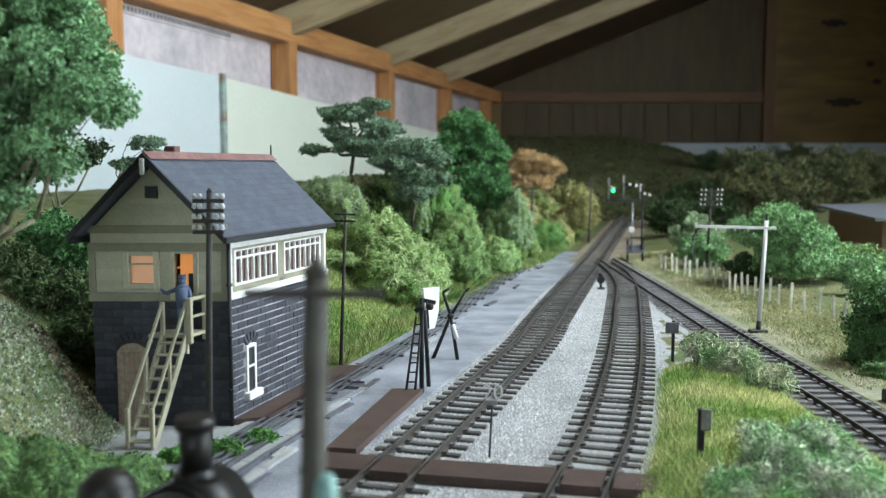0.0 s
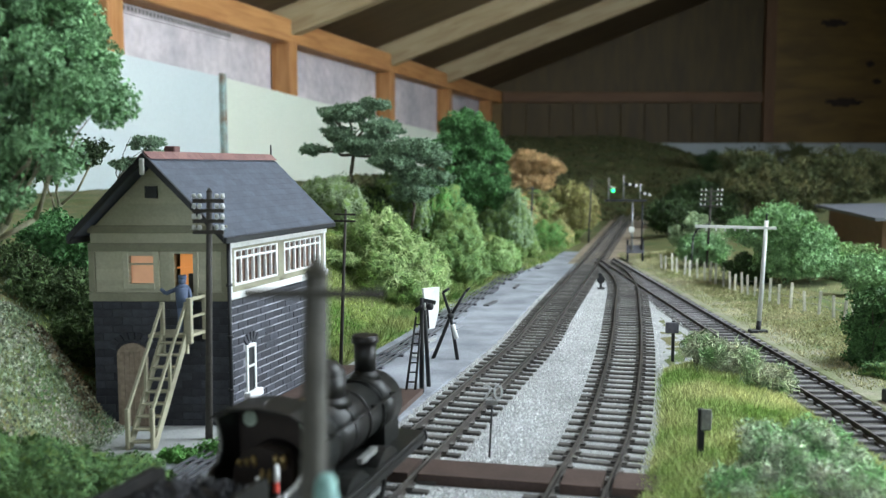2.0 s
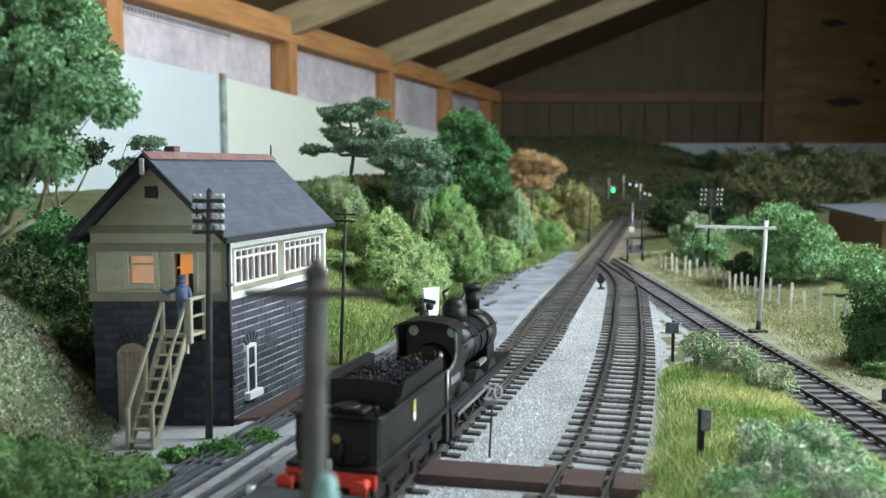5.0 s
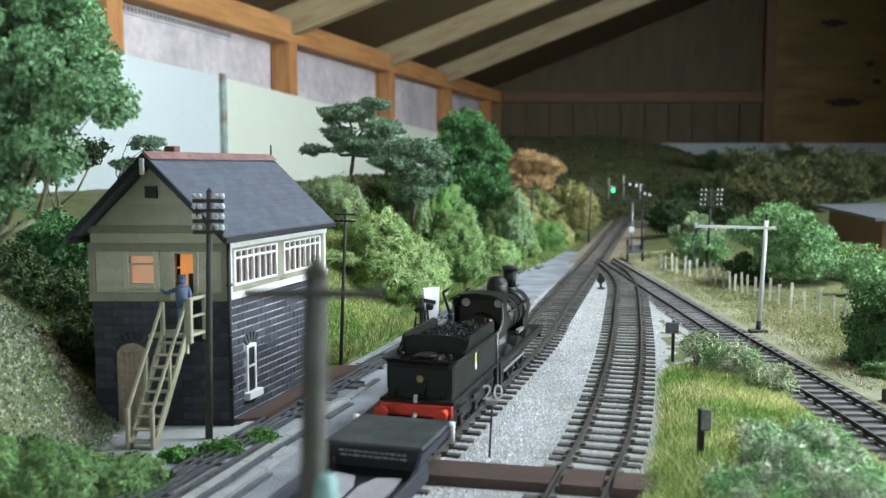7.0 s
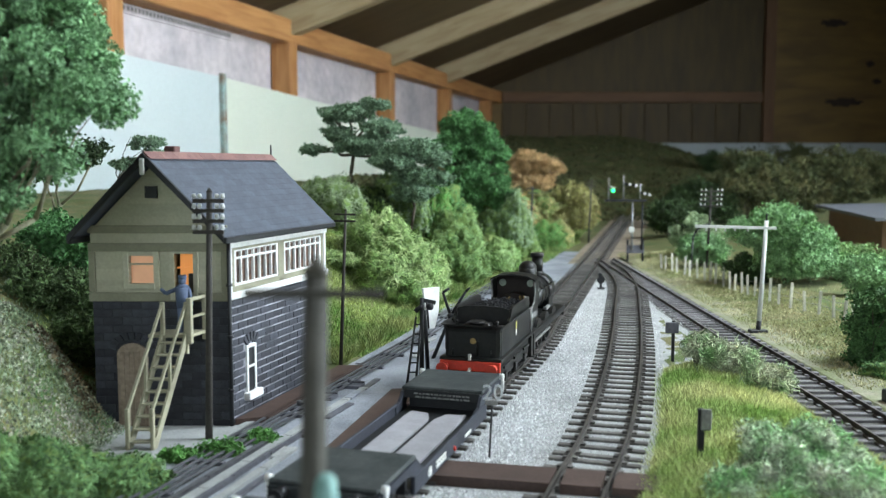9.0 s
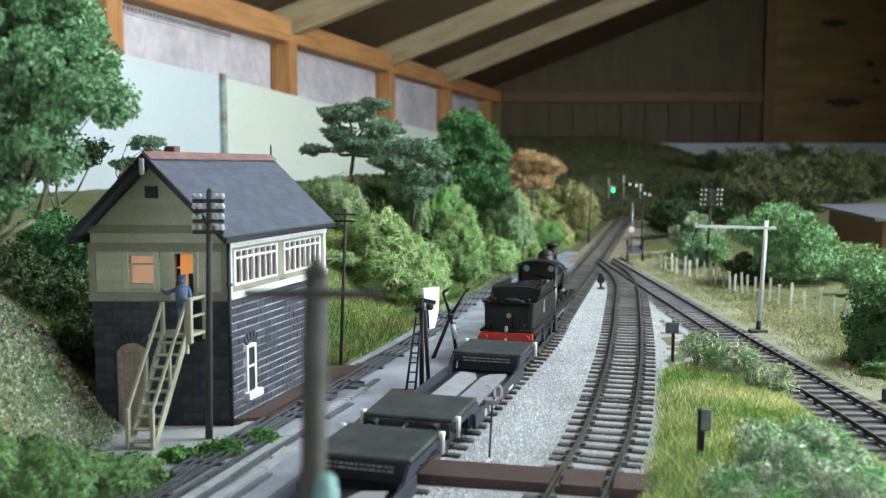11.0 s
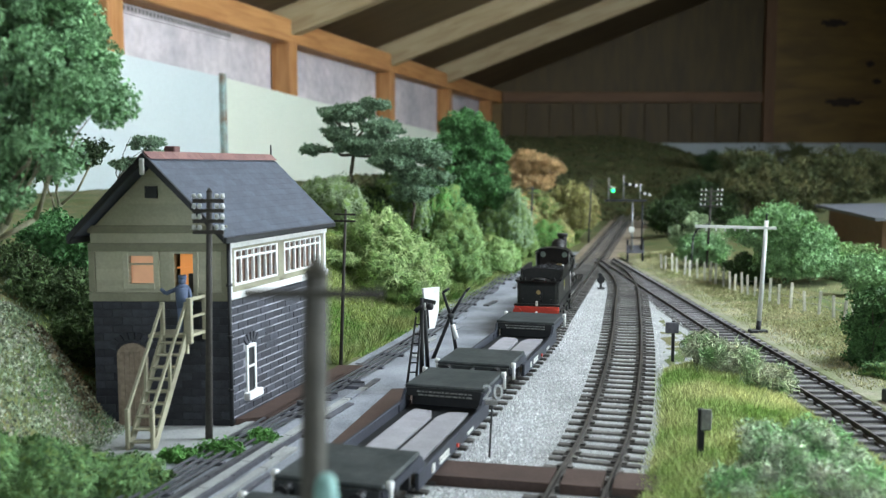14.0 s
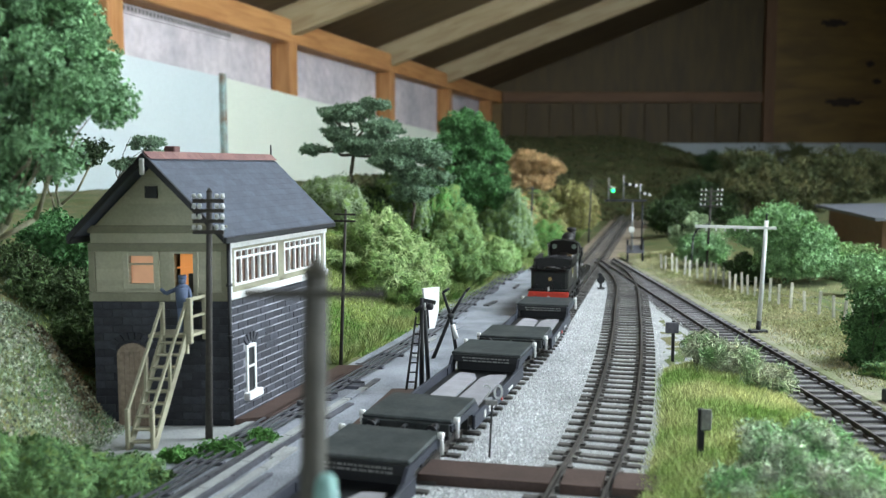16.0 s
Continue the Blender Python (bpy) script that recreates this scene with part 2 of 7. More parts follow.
def raw(name, verts, faces, material, parent=None, label="", smooth=False):
    me = bpy.data.meshes.new(name)
    me.from_pydata([tuple(v) for v in verts], [], [tuple(f) for f in faces])
    me.materials.append(M[material])
    if smooth:
        me.polygons.foreach_set("use_smooth", [True] * len(me.polygons))
    ob = new(name, me)
    if parent is not None:
        ob.parent = parent
    if label:
        ob["label"] = label
    return ob


def thing(name, label, category, at=None, group="", kind=""):
    ob = new(name)
    ob.empty_display_size = 0.01
    if at is not None:
        ob.matrix_world = at if isinstance(at, Matrix) else Matrix.Translation(at)
    return tagged(ob, label, category, group, kind)


def block(bm, lo, hi, bevel=0.0, m=None):
    """A box from corner lo to corner hi, its edges rounded."""
    r = bmesh.ops.create_cube(bm, size=1.0)
    vs = r["verts"]
    for v in vs:
        for i in range(3):
            v.co[i] = lo[i] if v.co[i] < 0 else hi[i]
    if bevel:
        es = list({e for v in vs for e in v.link_edges})
        r = bmesh.ops.bevel(bm, geom=es, offset=bevel, segments=1, affect="EDGES")
        vs = list({v for f in r["faces"] for v in f.verts} | {v for v in vs if v.is_valid})
    if m is not None:
        bmesh.ops.transform(bm, matrix=m, verts=vs)
    return vs


def rod(bm, a, b, r0, r1=None, seg=8):
    """A round bar from a to b, tapered from r0 to r1."""
    a, b = Vector(a), Vector(b)
    d = b - a
    r = bmesh.ops.create_cone(bm, cap_ends=True, segments=seg, radius1=r0, radius2=r0 if r1 is None else r1, depth=d.length)
    m = Matrix.Translation((a + b) / 2) @ d.to_track_quat("Z", "Y").to_matrix().to_4x4()
    bmesh.ops.transform(bm, matrix=m, verts=r["verts"])
    for v in r["verts"]:
        for f in v.link_faces:
            f.smooth = len(f.verts) == 4
    return r["verts"]


def bar(bm, a, b, w, h, up=(0, 0, 1)):
    """A squared bar from a to b, w wide and h high."""
    a, b = Vector(a), Vector(b)
    x = (b - a).normalized()
    y = Vector(up).cross(x).normalized()
    z = x.cross(y)
    m = Matrix((x, y, z)).transposed().to_4x4()
    m.translation = (a + b) / 2
    L = (b - a).length
    return block(bm, (-L / 2, -w / 2, -h / 2), (L / 2, w / 2, h / 2), 0, m)


def ball(bm, at, r, sz=(1, 1, 1), seg=10):
    q = bmesh.ops.create_uvsphere(bm, u_segments=seg, v_segments=max(5, seg // 2 + 1), radius=r)
    bmesh.ops.transform(bm, matrix=Matrix.Translation(at) @ Matrix.Diagonal((*sz, 1)), verts=q["verts"])
    for v in q["verts"]:
        for f in v.link_faces:
            f.smooth = True


def prism(bm, pts, z0, z1):
    """An upright prism over the plan pts, from z0 to z1 (single heights or one for each corner)."""
    n = len(pts)
    lo = [bm.verts.new((p[0], p[1], z0[i] if isinstance(z0, (list, tuple)) else z0)) for i, p in enumerate(pts)]
    hi = [bm.verts.new((p[0], p[1], z1[i] if isinstance(z1, (list, tuple)) else z1)) for i, p in enumerate(pts)]
    bm.faces.new(lo[::-1])
    bm.faces.new(hi)
    for i in range(n):
        j = (i + 1) % n
        bm.faces.new((lo[i], lo[j], hi[j], hi[i]))
    bmesh.ops.recalc_face_normals(bm, faces=bm.faces)


def slab(bm, pts, thick, way):
    """A flat plate with the corners pts, thickened by thick along way."""
    w = Vector(way) * thick
    a = [bm.verts.new(Vector(p)) for p in pts]
    b = [bm.verts.new(Vector(p) + w) for p in pts]
    n = len(pts)
    bm.faces.new(a)
    bm.faces.new(b[::-1])
    for i in range(n):
        j = (i + 1) % n
        bm.faces.new((a[i], b[i], b[j], a[j]))
    bmesh.ops.recalc_face_normals(bm, faces=bm.faces)


def smoothstep(a, b, x):
    t = min(1, max(0, (x - a) / (b - a)))
    return t * t * (3 - 2 * t)


# ---- tracks ----


def main_n(s):
    return -0.1040 - 0.054 * max(0.0, s - 0.50) * smoothstep(0.46, 0.62, s)


def curve_through(pts):
    """A smooth function x(y) through plan points sorted by y."""
    ys = [p[0] for p in pts]
    xs = [p[1] for p in pts]

    def f(y):
        i = min(max(1, sum(1 for v in ys if v < y)), len(ys) - 1)
        i0, i1 = i - 1, i
        h = ys[i1] - ys[i0]
        m0 = (xs[i1] - xs[max(0, i0 - 1)]) / (ys[i1] - ys[max(0, i0 - 1)])
        m1 = (xs[min(len(xs) - 1, i1 + 1)] - xs[i0]) / (ys[min(len(xs) - 1, i1 + 1)] - ys[i0])
        t = (y - ys[i0]) / h
        return (2 * t ** 3 - 3 * t * t + 1) * xs[i0] + (t ** 3 - 2 * t * t + t) * h * m0 + (-2 * t ** 3 + 3 * t * t) * xs[i1] + (t ** 3 - t * t) * h * m1

    return f


loop_x = curve_through([(-0.3, -0.133), (0.0, -0.0428), (0.2, 0.0177), (0.274, 0.0405), (0.348, 0.0643), (0.459, 0.0927), (0.566, 0.1167), (0.658, 0.1356), (0.774, 0.1587), (0.847, 0.1690), (0.909, 0.1742), (0.985, 0.1765), (1.06, 0.180)])
siding_x = curve_through([(-0.3, 0.172), (0.3, 0.1752), (0.55, 0.1772), (0.8, 0.1808), (0.95, 0.1830), (1.06, 0.1850)])


def line_of(kind, a, b, step):
    """Centre points of a track, step metres apart."""
    out = []
    k = int((b - a) / step)
    for i in range(k + 1):
        q = a + (b - a) * i / k
        out.append(S(q, main_n(q)) if kind == "main" else Vector(((loop_x if kind == "loop" else siding_x)(q), q, 0)))
    return out


def ballast_gap(x, y):
    """Least distance from the track centres."""
    s, n = x * ALONG.x + y * ALONG.y, x * ACROSS.x + y * ACROSS.y
    d = abs(n - main_n(s))
    if -0.3 < y < 1.06:
        d = min(d, abs(x - loop_x(y)) * 0.955)
    return d


def in_ballast(x, y):
    """Whether a plan point lies on the ballasted strip of main line and loop."""
    s, n = x * ALONG.x + y * ALONG.y, x * ACROSS.x + y * ACROSS.y
    if y > 1.06:
        return abs(n - main_n(s)) < 0.024
    return n - main_n(s) > -0.024 and x - loop_x(max(y, -0.29)) < 0.021


# ---- the ground: one sheet, banked up to the wall and over the mound ----


def land(x, y):
    s, n = x * ALONG.x + y * ALONG.y, x * ACROSS.x + y * ACROSS.y
    nz = noise.noise(Vector((x * 9, y * 9, 0))) * 0.5 + noise.noise(Vector((x * 30, y * 30, 4))) * 0.25
    z = BED - 0.0024 * (1.0 if in_ballast(x, y) else 0.0) - 0.0022 * smoothstep(0.024, 0.018, abs(x - siding_x(min(max(y, -0.29), 1.05))))
    # the hillside on the wall's side of the line
    foot = -0.195 - 0.03 * smoothstep(0.6, 1.2, s) - 0.058 * smoothstep(0.50, 0.43, s)
    z += smoothstep(foot, foot - 0.125, n) * (0.052 + 0.012 * nz) + smoothstep(foot - 0.1, -0.8, n) * 0.022
    # the near bank beside the signal box
    if y < 0.45:
        if x < -0.12:
            z = max(z, BED + smoothstep(-0.128, -0.170, x + 0.10 * max(0.0, 0.35 - y) * 0.5) * smoothstep(0.40, 0.345, y) * (0.050 + 0.010 * nz))
    # the mound between the loop and the siding
    if y < 0.62:
        a, b = loop_x(max(y, -0.29)) + 0.018, siding_x(max(y, -0.29)) - 0.018
        if a < x < b and b - a > 0.01:
            q = (x - a) / (b - a)
            z += math.sin(q * math.pi) ** 0.7 * 0.0055 * smoothstep(0.485, 0.42, y) * (1 + 0.6 * nz)
    # the verge beyond the siding, and the far hills
    clear = smoothstep(0.040, 0.085, n - main_n(s))
    if x > 0.20:
        z += clear * (0.005 * smoothstep(0.205, 0.30, x) * (1 + nz) + 0.04 * smoothstep(0.40, 0.9, x) * smoothstep(0.9, 1.7, y))
    rise = 0.062 + 0.150 * smoothstep(1.22, 0.62, x) + 0.016 * nz
    z = max(z, 0.0) * (1 - smoothstep(2.0, 2.6, y)) + min(z, 0.0) + smoothstep(1.85, 3.45, y) * rise
    return z + 0.0006 * noise.noise(Vector((x * 120, y * 120, 1)))


def lay_ground():
    xs = np.concatenate([np.linspace(-1.35, -0.45, 40, endpoint=False), np.linspace(-0.45, 0.45, 200, endpoint=False), np.linspace(0.45, 2.0, 60)])
    ys = np.concatenate([np.linspace(-1.15, 0.1, 40, endpoint=False), np.linspace(0.1, 1.1, 190, endpoint=False), np.linspace(1.1, 3.66, 110)])
    verts = [(x, y, land(x, y)) for y in ys for x in xs]
    w = len(xs)
    faces = [(j * w + i, j * w + i + 1, (j + 1) * w + i + 1, (j + 1) * w + i) for j in range(len(ys) - 1) for i in range(w - 1)]
    ob = raw("ground", verts, faces, "earth", smooth=True)
    return tagged(ob, "green and brown scatter-covered model landscape on a baseboard", "ground", kind="structure")


lay_ground()


def ribbon(name, pts, half_l, half_r, z, material, label, category, skirt=0.0):
    """A flat bed along pts, with sloped shoulders."""
    verts, faces = [], []
    for i, p in enumerate(pts):
        d = (pts[min(i + 1, len(pts) - 1)] - pts[max(i - 1, 0)]).normalized()
        c = Vector((d.y, -d.x, 0))
        for off, h in ((-half_l - skirt, z - 0.003), (-half_l, z), (0, z), (half_r, z), (half_r + skirt, z - 0.003)):
            q = p + c * off
            verts.append((q.x, q.y, h))
    for i in range(len(pts) - 1):
        for k in range(4):
            faces.append((i * 5 + k, i * 5 + k + 1, i * 5 + k + 6, i * 5 + k + 5))
    return tagged(raw(name, verts, faces, material), label, category, kind="structure")


ribbon("ballast_bed", line_of("main", -0.3, 2.3, 0.02), 0.022, 0.050, BED - 0.0003, "ballast", "pale grey stone ballast under the main line", "ballast", 0.004)
ribbon("ballast_bed", line_of("loop", -0.29, 1.05, 0.02), 0.030, 0.021, BED - 0.0001, "ballast", "pale grey stone ballast under the loop line", "ballast", 0.004)
ribbon("ballast_bed", line_of("siding", -0.29, 1.05, 0.02), 0.020, 0.019, BED - 0.0004, "siding_ballast_shaded", "grey-brown ballast under the siding, darkened for its shade", "ballast", 0.004)
verts, faces = [], []
for i, q in enumerate(np.linspace(0.468, 0.76, 24)):
    verts += [(loop_x(q) + 0.0205, q, BED), (siding_x(q) - 0.0195, q, BED)]
    if i:
        faces.append((2 * i - 2, 2 * i - 1, 2 * i + 1, 2 * i))
tagged(raw("ballast_apron", verts, faces, "ballast"), "pale grey ballast between the loop and the siding", "ballast", kind="structure")
ribbon("gravel_verge", [Vector((siding_x(q) + 0.030, q, 0)) for q in np.linspace(0.2, 1.05, 40)], 0.012, 0.011, BED + 0.0005, "gravel", "pale straw-coloured gravel verge beside the siding", "path", 0.003)
ribbon("sandy_trackbed", line_of("main", 0.98, 2.3, 0.03), 0.024, 0.046, BED + 0.0005, "sand", "sandy brown ground round the far junction", "ground", 0.004)
ribbon("cinder_path", [S(s, main_n(s) - 0.052) for s in np.linspace(-0.1, 0.72, 50)], 0.030, 0.031, BED + 0.0006, "cinder", "smooth grey cinder path beside the main line", "path", 0.004)
ribbon("cinder_path", [S(s, main_n(s) - 0.052 + 0.020 * smoothstep(0.72, 1.1, s)) for s in np.linspace(0.719, 1.12, 30)], 0.030, 0.031, BED + 0.0004, "cinder", "narrowing grey cinder path beside the main line", "path", 0.004)


def lay_track(name, pts, label, sleepers=300, timber="sleeper"):
    t = thing(name, label, "railway track", kind="structure")
    # rails
    prof = [(-0.0011, -0.0030), (0.0011, -0.0030), (0.0011, -0.0025), (0.0003, -0.0021), (0.0003, -0.0008), (0.0005, -0.0006), (0.0005, 0.0), (-0.0005, 0.0), (-0.0005, -0.0006), (-0.0003, -0.0008), (-0.0003, -0.0021), (-0.0011, -0.0025)]
    for side in (-1, 1):
        for label2, pr, material in (("rail", prof, "rail"), ("rail_head", [(-0.00042, 0.0), (0.00042, 0.0), (0.00042, 0.00006), (-0.00042, 0.00006)], "railhead")):
            verts, faces, k = [], [], len(pr)
            for i, p in enumerate(pts):
                d = (pts[min(i + 1, len(pts) - 1)] - pts[max(i - 1, 0)]).normalized()
                c = Vector((d.y, -d.x, 0)) * side
                for u, z in pr:
                    q = p + c * (0.00825 + 0.0005 + u)
                    verts.append((q.x, q.y, z))
            for i in range(len(pts) - 1):
                for j in range(k):
                    faces.append((i * k + j, i * k + (j + 1) % k, (i + 1) * k + (j + 1) % k, (i + 1) * k + j))
            raw(label2, verts, faces, material, t)
    # sleepers with their chairs, all on one mesh
    bm = bmesh.new()
    block(bm, (-0.0166, -0.0015, -0.0055), (0.0166, 0.0015, -0.0021), 0.0003)
    for x in (-0.00875, 0.00875):
        for o in (-0.0019, 0.0019):
            block(bm, (x + o - 0.0009, -0.0011, -0.0023), (x + o + 0.0009, 0.0011, -0.0013))
    me = bpy.data.meshes.new("sleeper")
    bm.to_mesh(me)
    bm.free()
    me.materials.append(M[timber])
    acc, last, count = 0.0, pts[0], 0
    rnd = random.Random(len(pts))
    for a, b in zip(pts, pts[1:]):
        acc += (b - a).length
        if acc >= 0.0097 and count < sleepers:
            acc -= 0.0097
            count += 1
            d = (b - a).normalized()
            ob = new("sleeper", me)
            ob.parent = t
            ob.matrix_basis = Matrix.Translation(b) @ Matrix.Rotation(math.atan2(d.y, d.x) - math.pi / 2 + rnd.uniform(-0.015, 0.015), 4, "Z")
    return t


# ---- the shed round the layout ----
WALL_N = -0.857
PLATE_Z = 0.352
ROOF_SLOPE = 0.395


def wall_at_y(y, n=WALL_N):
    """The wall's plan point at the depth y."""
    s = (y - ACROSS.y * n) / ALONG.y
    return S(s, n)


def build_shed():
    far, near = 3.64, -1.15
    bm = bmesh.new()
    a, b = wall_at_y(near), wall_at_y(far + 0.05)
    c = -ACROSS * 0.02
    prism(bm, [(a + c), (b + c), (b + c * 2), (a + c * 2)], -0.9, 0.75)
    tagged(part("wall_west", bm, "lining"), "pale pinkish-white lining boards of the shed wall", "wall", kind="structure")
    bm = bmesh.new()
    prism(bm, [(-1.6, far), (3.2, far), (3.2, far + 0.03), (-1.6, far + 0.03)], -0.9, 2.2)
    tagged(part("wall_north", bm, "ply"), "dark unpainted plywood end wall with knots", "wall", kind="structure")
    # right-hand wall with its window opening, rear wall with the door opening
    x1 = 2.0
    bm = bmesh.new()
    for y0, y1, z0, z1 in ((near, far, -0.9, 0.34), (near, far, 1.10, 1.6), (near, -0.20, 0.34, 1.10), (1.40, far, 0.34, 1.10)):
        prism(bm, [(x1, y0), (x1 + 0.04, y0), (x1 + 0.04, y1), (x1, y1)], z0, z1)
    tagged(part("wall_east", bm, "ply"), "plywood shed wall with a window opening", "wall", kind="structure")
    bm = bmesh.new()
    for xa, xb, z0, z1 in ((-1.9, -0.86, -0.9, 1.8), (0.16, 2.1, -0.9, 1.8), (-0.86, 0.16, -0.9, 0.04), (-0.86, 0.16, 1.06, 1.8)):
        prism(bm, [(xa, near - 0.04), (xb, near - 0.04), (xb, near), (xa, near)], z0, z1)
    tagged(part("wall_south", bm, "ply"), "plywood shed wall with a door opening", "wall", kind="structure")
    bm = bmesh.new()
    block(bm, (-2.2, -1.3, -0.95), (3.0, 3.8, -0.9))
    tagged(part("floor", bm, "ply"), "bare brown shed floor", "floor", kind="structure")
    # roof boarding: two slopes
    bm = bmesh.new()
    z0 = PLATE_Z + 0.066 - 0.05 * ROOF_SLOPE
    pa, pb = wall_at_y(near - 0.05, WALL_N - 0.05), wall_at_y(far + 0.05, WALL_N - 0.05)
    ridge_a, ridge_b = pa + Vector((1.25, 0, 0)), pb + Vector((1.25, 0, 0))
    for p, z in ((pa, z0), (pb, z0), (ridge_a, z0 + 1.25 * ROOF_SLOPE), (ridge_b, z0 + 1.25 * ROOF_SLOPE)):
        p.z = z
    slab(bm, [pa, pb, ridge_b, ridge_a], 0.012, (0, 0, 1))
    # the far slope, laid round an unseen opening added for the overhead fill lamp
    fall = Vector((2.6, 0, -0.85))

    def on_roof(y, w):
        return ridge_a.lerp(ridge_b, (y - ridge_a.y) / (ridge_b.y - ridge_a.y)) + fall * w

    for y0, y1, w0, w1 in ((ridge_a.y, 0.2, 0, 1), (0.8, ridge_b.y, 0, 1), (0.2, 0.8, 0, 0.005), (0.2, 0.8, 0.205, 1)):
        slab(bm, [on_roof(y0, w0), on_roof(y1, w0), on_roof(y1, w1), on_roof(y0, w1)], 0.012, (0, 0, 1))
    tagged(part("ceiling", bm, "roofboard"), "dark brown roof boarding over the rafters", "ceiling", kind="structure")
    # wall plate, posts, rafters
    bm = bmesh.new()
    L = (b - a).length
    block(bm, (-L / 2, -0.022, 0), (L / 2, 0.022, 0.047), 0.002)
    ob = part("wall_plate", bm, "pine")
    mid = (a + b) / 2 + ACROSS * 0.004
    ob.matrix_world = Matrix.Translation((mid.x, mid.y, PLATE_Z)) @ Matrix.Rotation(math.pi / 2 - TURN, 4, "Z")
    tagged(ob, "orange-brown sawn pine wall plate along the shed wall", "timber beam", kind="structure")
    for s in (0.58, 1.13, 1.70, 2.29, 2.84, 3.38):
        bm = bmesh.new()
        block(bm, (-PLATE_Z / 2 - 0.4, -0.021, -0.018), (PLATE_Z / 2 + 0.4, 0.021, 0.018), 0.0015)
        ob = part("wall_post", bm, "pine")
        p = S(s, WALL_N + 0.004, PLATE_Z / 2 - 0.4)
        ob.matrix_world = Matrix.Translation(p) @ Matrix.Rotation(math.pi / 2 - TURN, 4, "Z") @ Matrix.Rotation(math.pi / 2, 4, "Y")
        tagged(ob, "orange-brown sawn pine stud under the wall plate", "wall stud", "wall studs", kind="structure")
    for y in (0.78, 1.34, 1.88, 2.44, 2.935):
        bm = bmesh.new()
        block(bm, (-0.06, -0.022, 0), (1.30, 0.022, 0.058), 0.002)
        ob = part("rafter", bm, "rafter")
        p = wall_at_y(y, WALL_N)
        ob.matrix_world = Matrix.Translation((p.x, p.y, PLATE_Z + 0.008)) @ Matrix.Rotation(-math.atan(ROOF_SLOPE), 4, "Y")
        tagged(ob, "pale sawn softwood rafter with knots", "rafter", "rafters", kind="structure")
    # backscene boards
    pts = [(-0.9, 0.315), (1.40, 0.257), (1.403, 0.257), (2.6, 0.207), (3.7, 0.165)]
    for (s0, h0), (s1, h1) in ((pts[0], pts[1]), (pts[2], pts[4])):
        bm = bmesh.new()
        q = [S(s0, WALL_N + 0.034), S(s1, WALL_N + 0.034), S(s1, WALL_N + 0.028), S(s0, WALL_N + 0.028)]
        prism(bm, q, -0.2, [h0, h1, h1, h0])
        tagged(part("backscene_board", bm, "backscene" if s0 < 0 else "backscene_cream"), "pale blue-green painted backscene board", "backscene", kind="structure")
    bm = bmesh.new()
    prism(bm, [S(1.392, WALL_N + 0.042), S(1.404, WALL_N + 0.042), S(1.404, WALL_N + 0.0345), S(1.392, WALL_N + 0.0345)], -0.1, 0.262)
    tagged(part("joint_batten", bm, "oldpaint"), "narrow grey-green batten over the backscene joint", "batten", kind="structure")
    # slotted vent strip under the wall plate
    t = thing("vent_strip", "pale slotted ventilation strip under the wall plate", "vent strip", kind="structure")
    bm = bmesh.new()
    prism(bm, [S(1.15, WALL_N - 0.017)[:2], S(1.53, WALL_N - 0.017)[:2], S(1.53, WALL_N - 0.0195)[:2], S(1.15, WALL_N - 0.0195)[:2]], 0.337, 0.3515)
    part("strip", bm, "lining", t)
    for i in range(38):
        bm = bmesh.new()
        q = 1.155 + i * 0.0098
        prism(bm, [S(q, WALL_N - 0.0162)[:2], S(q + 0.0050, WALL_N - 0.0162)[:2], S(q + 0.0050, WALL_N - 0.0172)[:2], S(q, WALL_N - 0.0172)[:2]], 0.3415, 0.3490)
        part("slot", bm, "slot", t)
    bm = bmesh.new()
    block(bm, (-0.2, far - 0.012, -0.1), (2.2, far - 0.004, 0.196))
    tagged(part("backscene_end", bm, "backscene_grey"), "grey-blue backscene board on the end wall", "backscene", kind="structure")
    bm = bmesh.new()
    block(bm, (0, -0.016, 0), (1.07, 0, 0.040), 0.002)
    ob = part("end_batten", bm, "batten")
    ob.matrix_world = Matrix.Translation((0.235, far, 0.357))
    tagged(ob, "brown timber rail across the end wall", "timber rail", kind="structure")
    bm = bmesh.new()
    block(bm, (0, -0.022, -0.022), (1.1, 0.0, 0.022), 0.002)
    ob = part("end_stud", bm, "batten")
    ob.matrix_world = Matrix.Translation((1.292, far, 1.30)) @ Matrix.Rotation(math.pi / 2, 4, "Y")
    tagged(ob, "brown timber stud on the end wall", "wall stud", kind="structure")


build_shed()


def end_wall_boards():
    """Upright dark boards under the end wall's rail, and an added dark panel over it that carries the bay's shade."""
    rnd = random.Random(15)
    t = thing("board_panel", "dark upright boards on the end wall", "wall boarding", kind="structure")
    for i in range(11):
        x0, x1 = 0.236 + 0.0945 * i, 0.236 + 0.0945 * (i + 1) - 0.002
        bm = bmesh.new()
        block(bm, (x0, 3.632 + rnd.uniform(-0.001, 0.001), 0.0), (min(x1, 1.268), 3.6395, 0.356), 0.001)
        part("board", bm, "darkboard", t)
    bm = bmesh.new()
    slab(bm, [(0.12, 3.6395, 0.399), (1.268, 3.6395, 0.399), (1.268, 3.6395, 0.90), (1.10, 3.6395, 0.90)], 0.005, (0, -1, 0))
    tagged(part("shaded_wall_panel", bm, "darkboard"), "dark brown panel over the end wall's rail, with the bay's shade in its colour", "wall boarding", kind="structure")


end_wall_boards()

# ---- signal box: its plan is a little out of square, as it stands on the layout ----
BOX_W, BOX_L = 0.0545, 0.0945
FLOOR_Z, EAVE_Z, RIDGE_Z = 0.0490, 0.0775, 0.1082
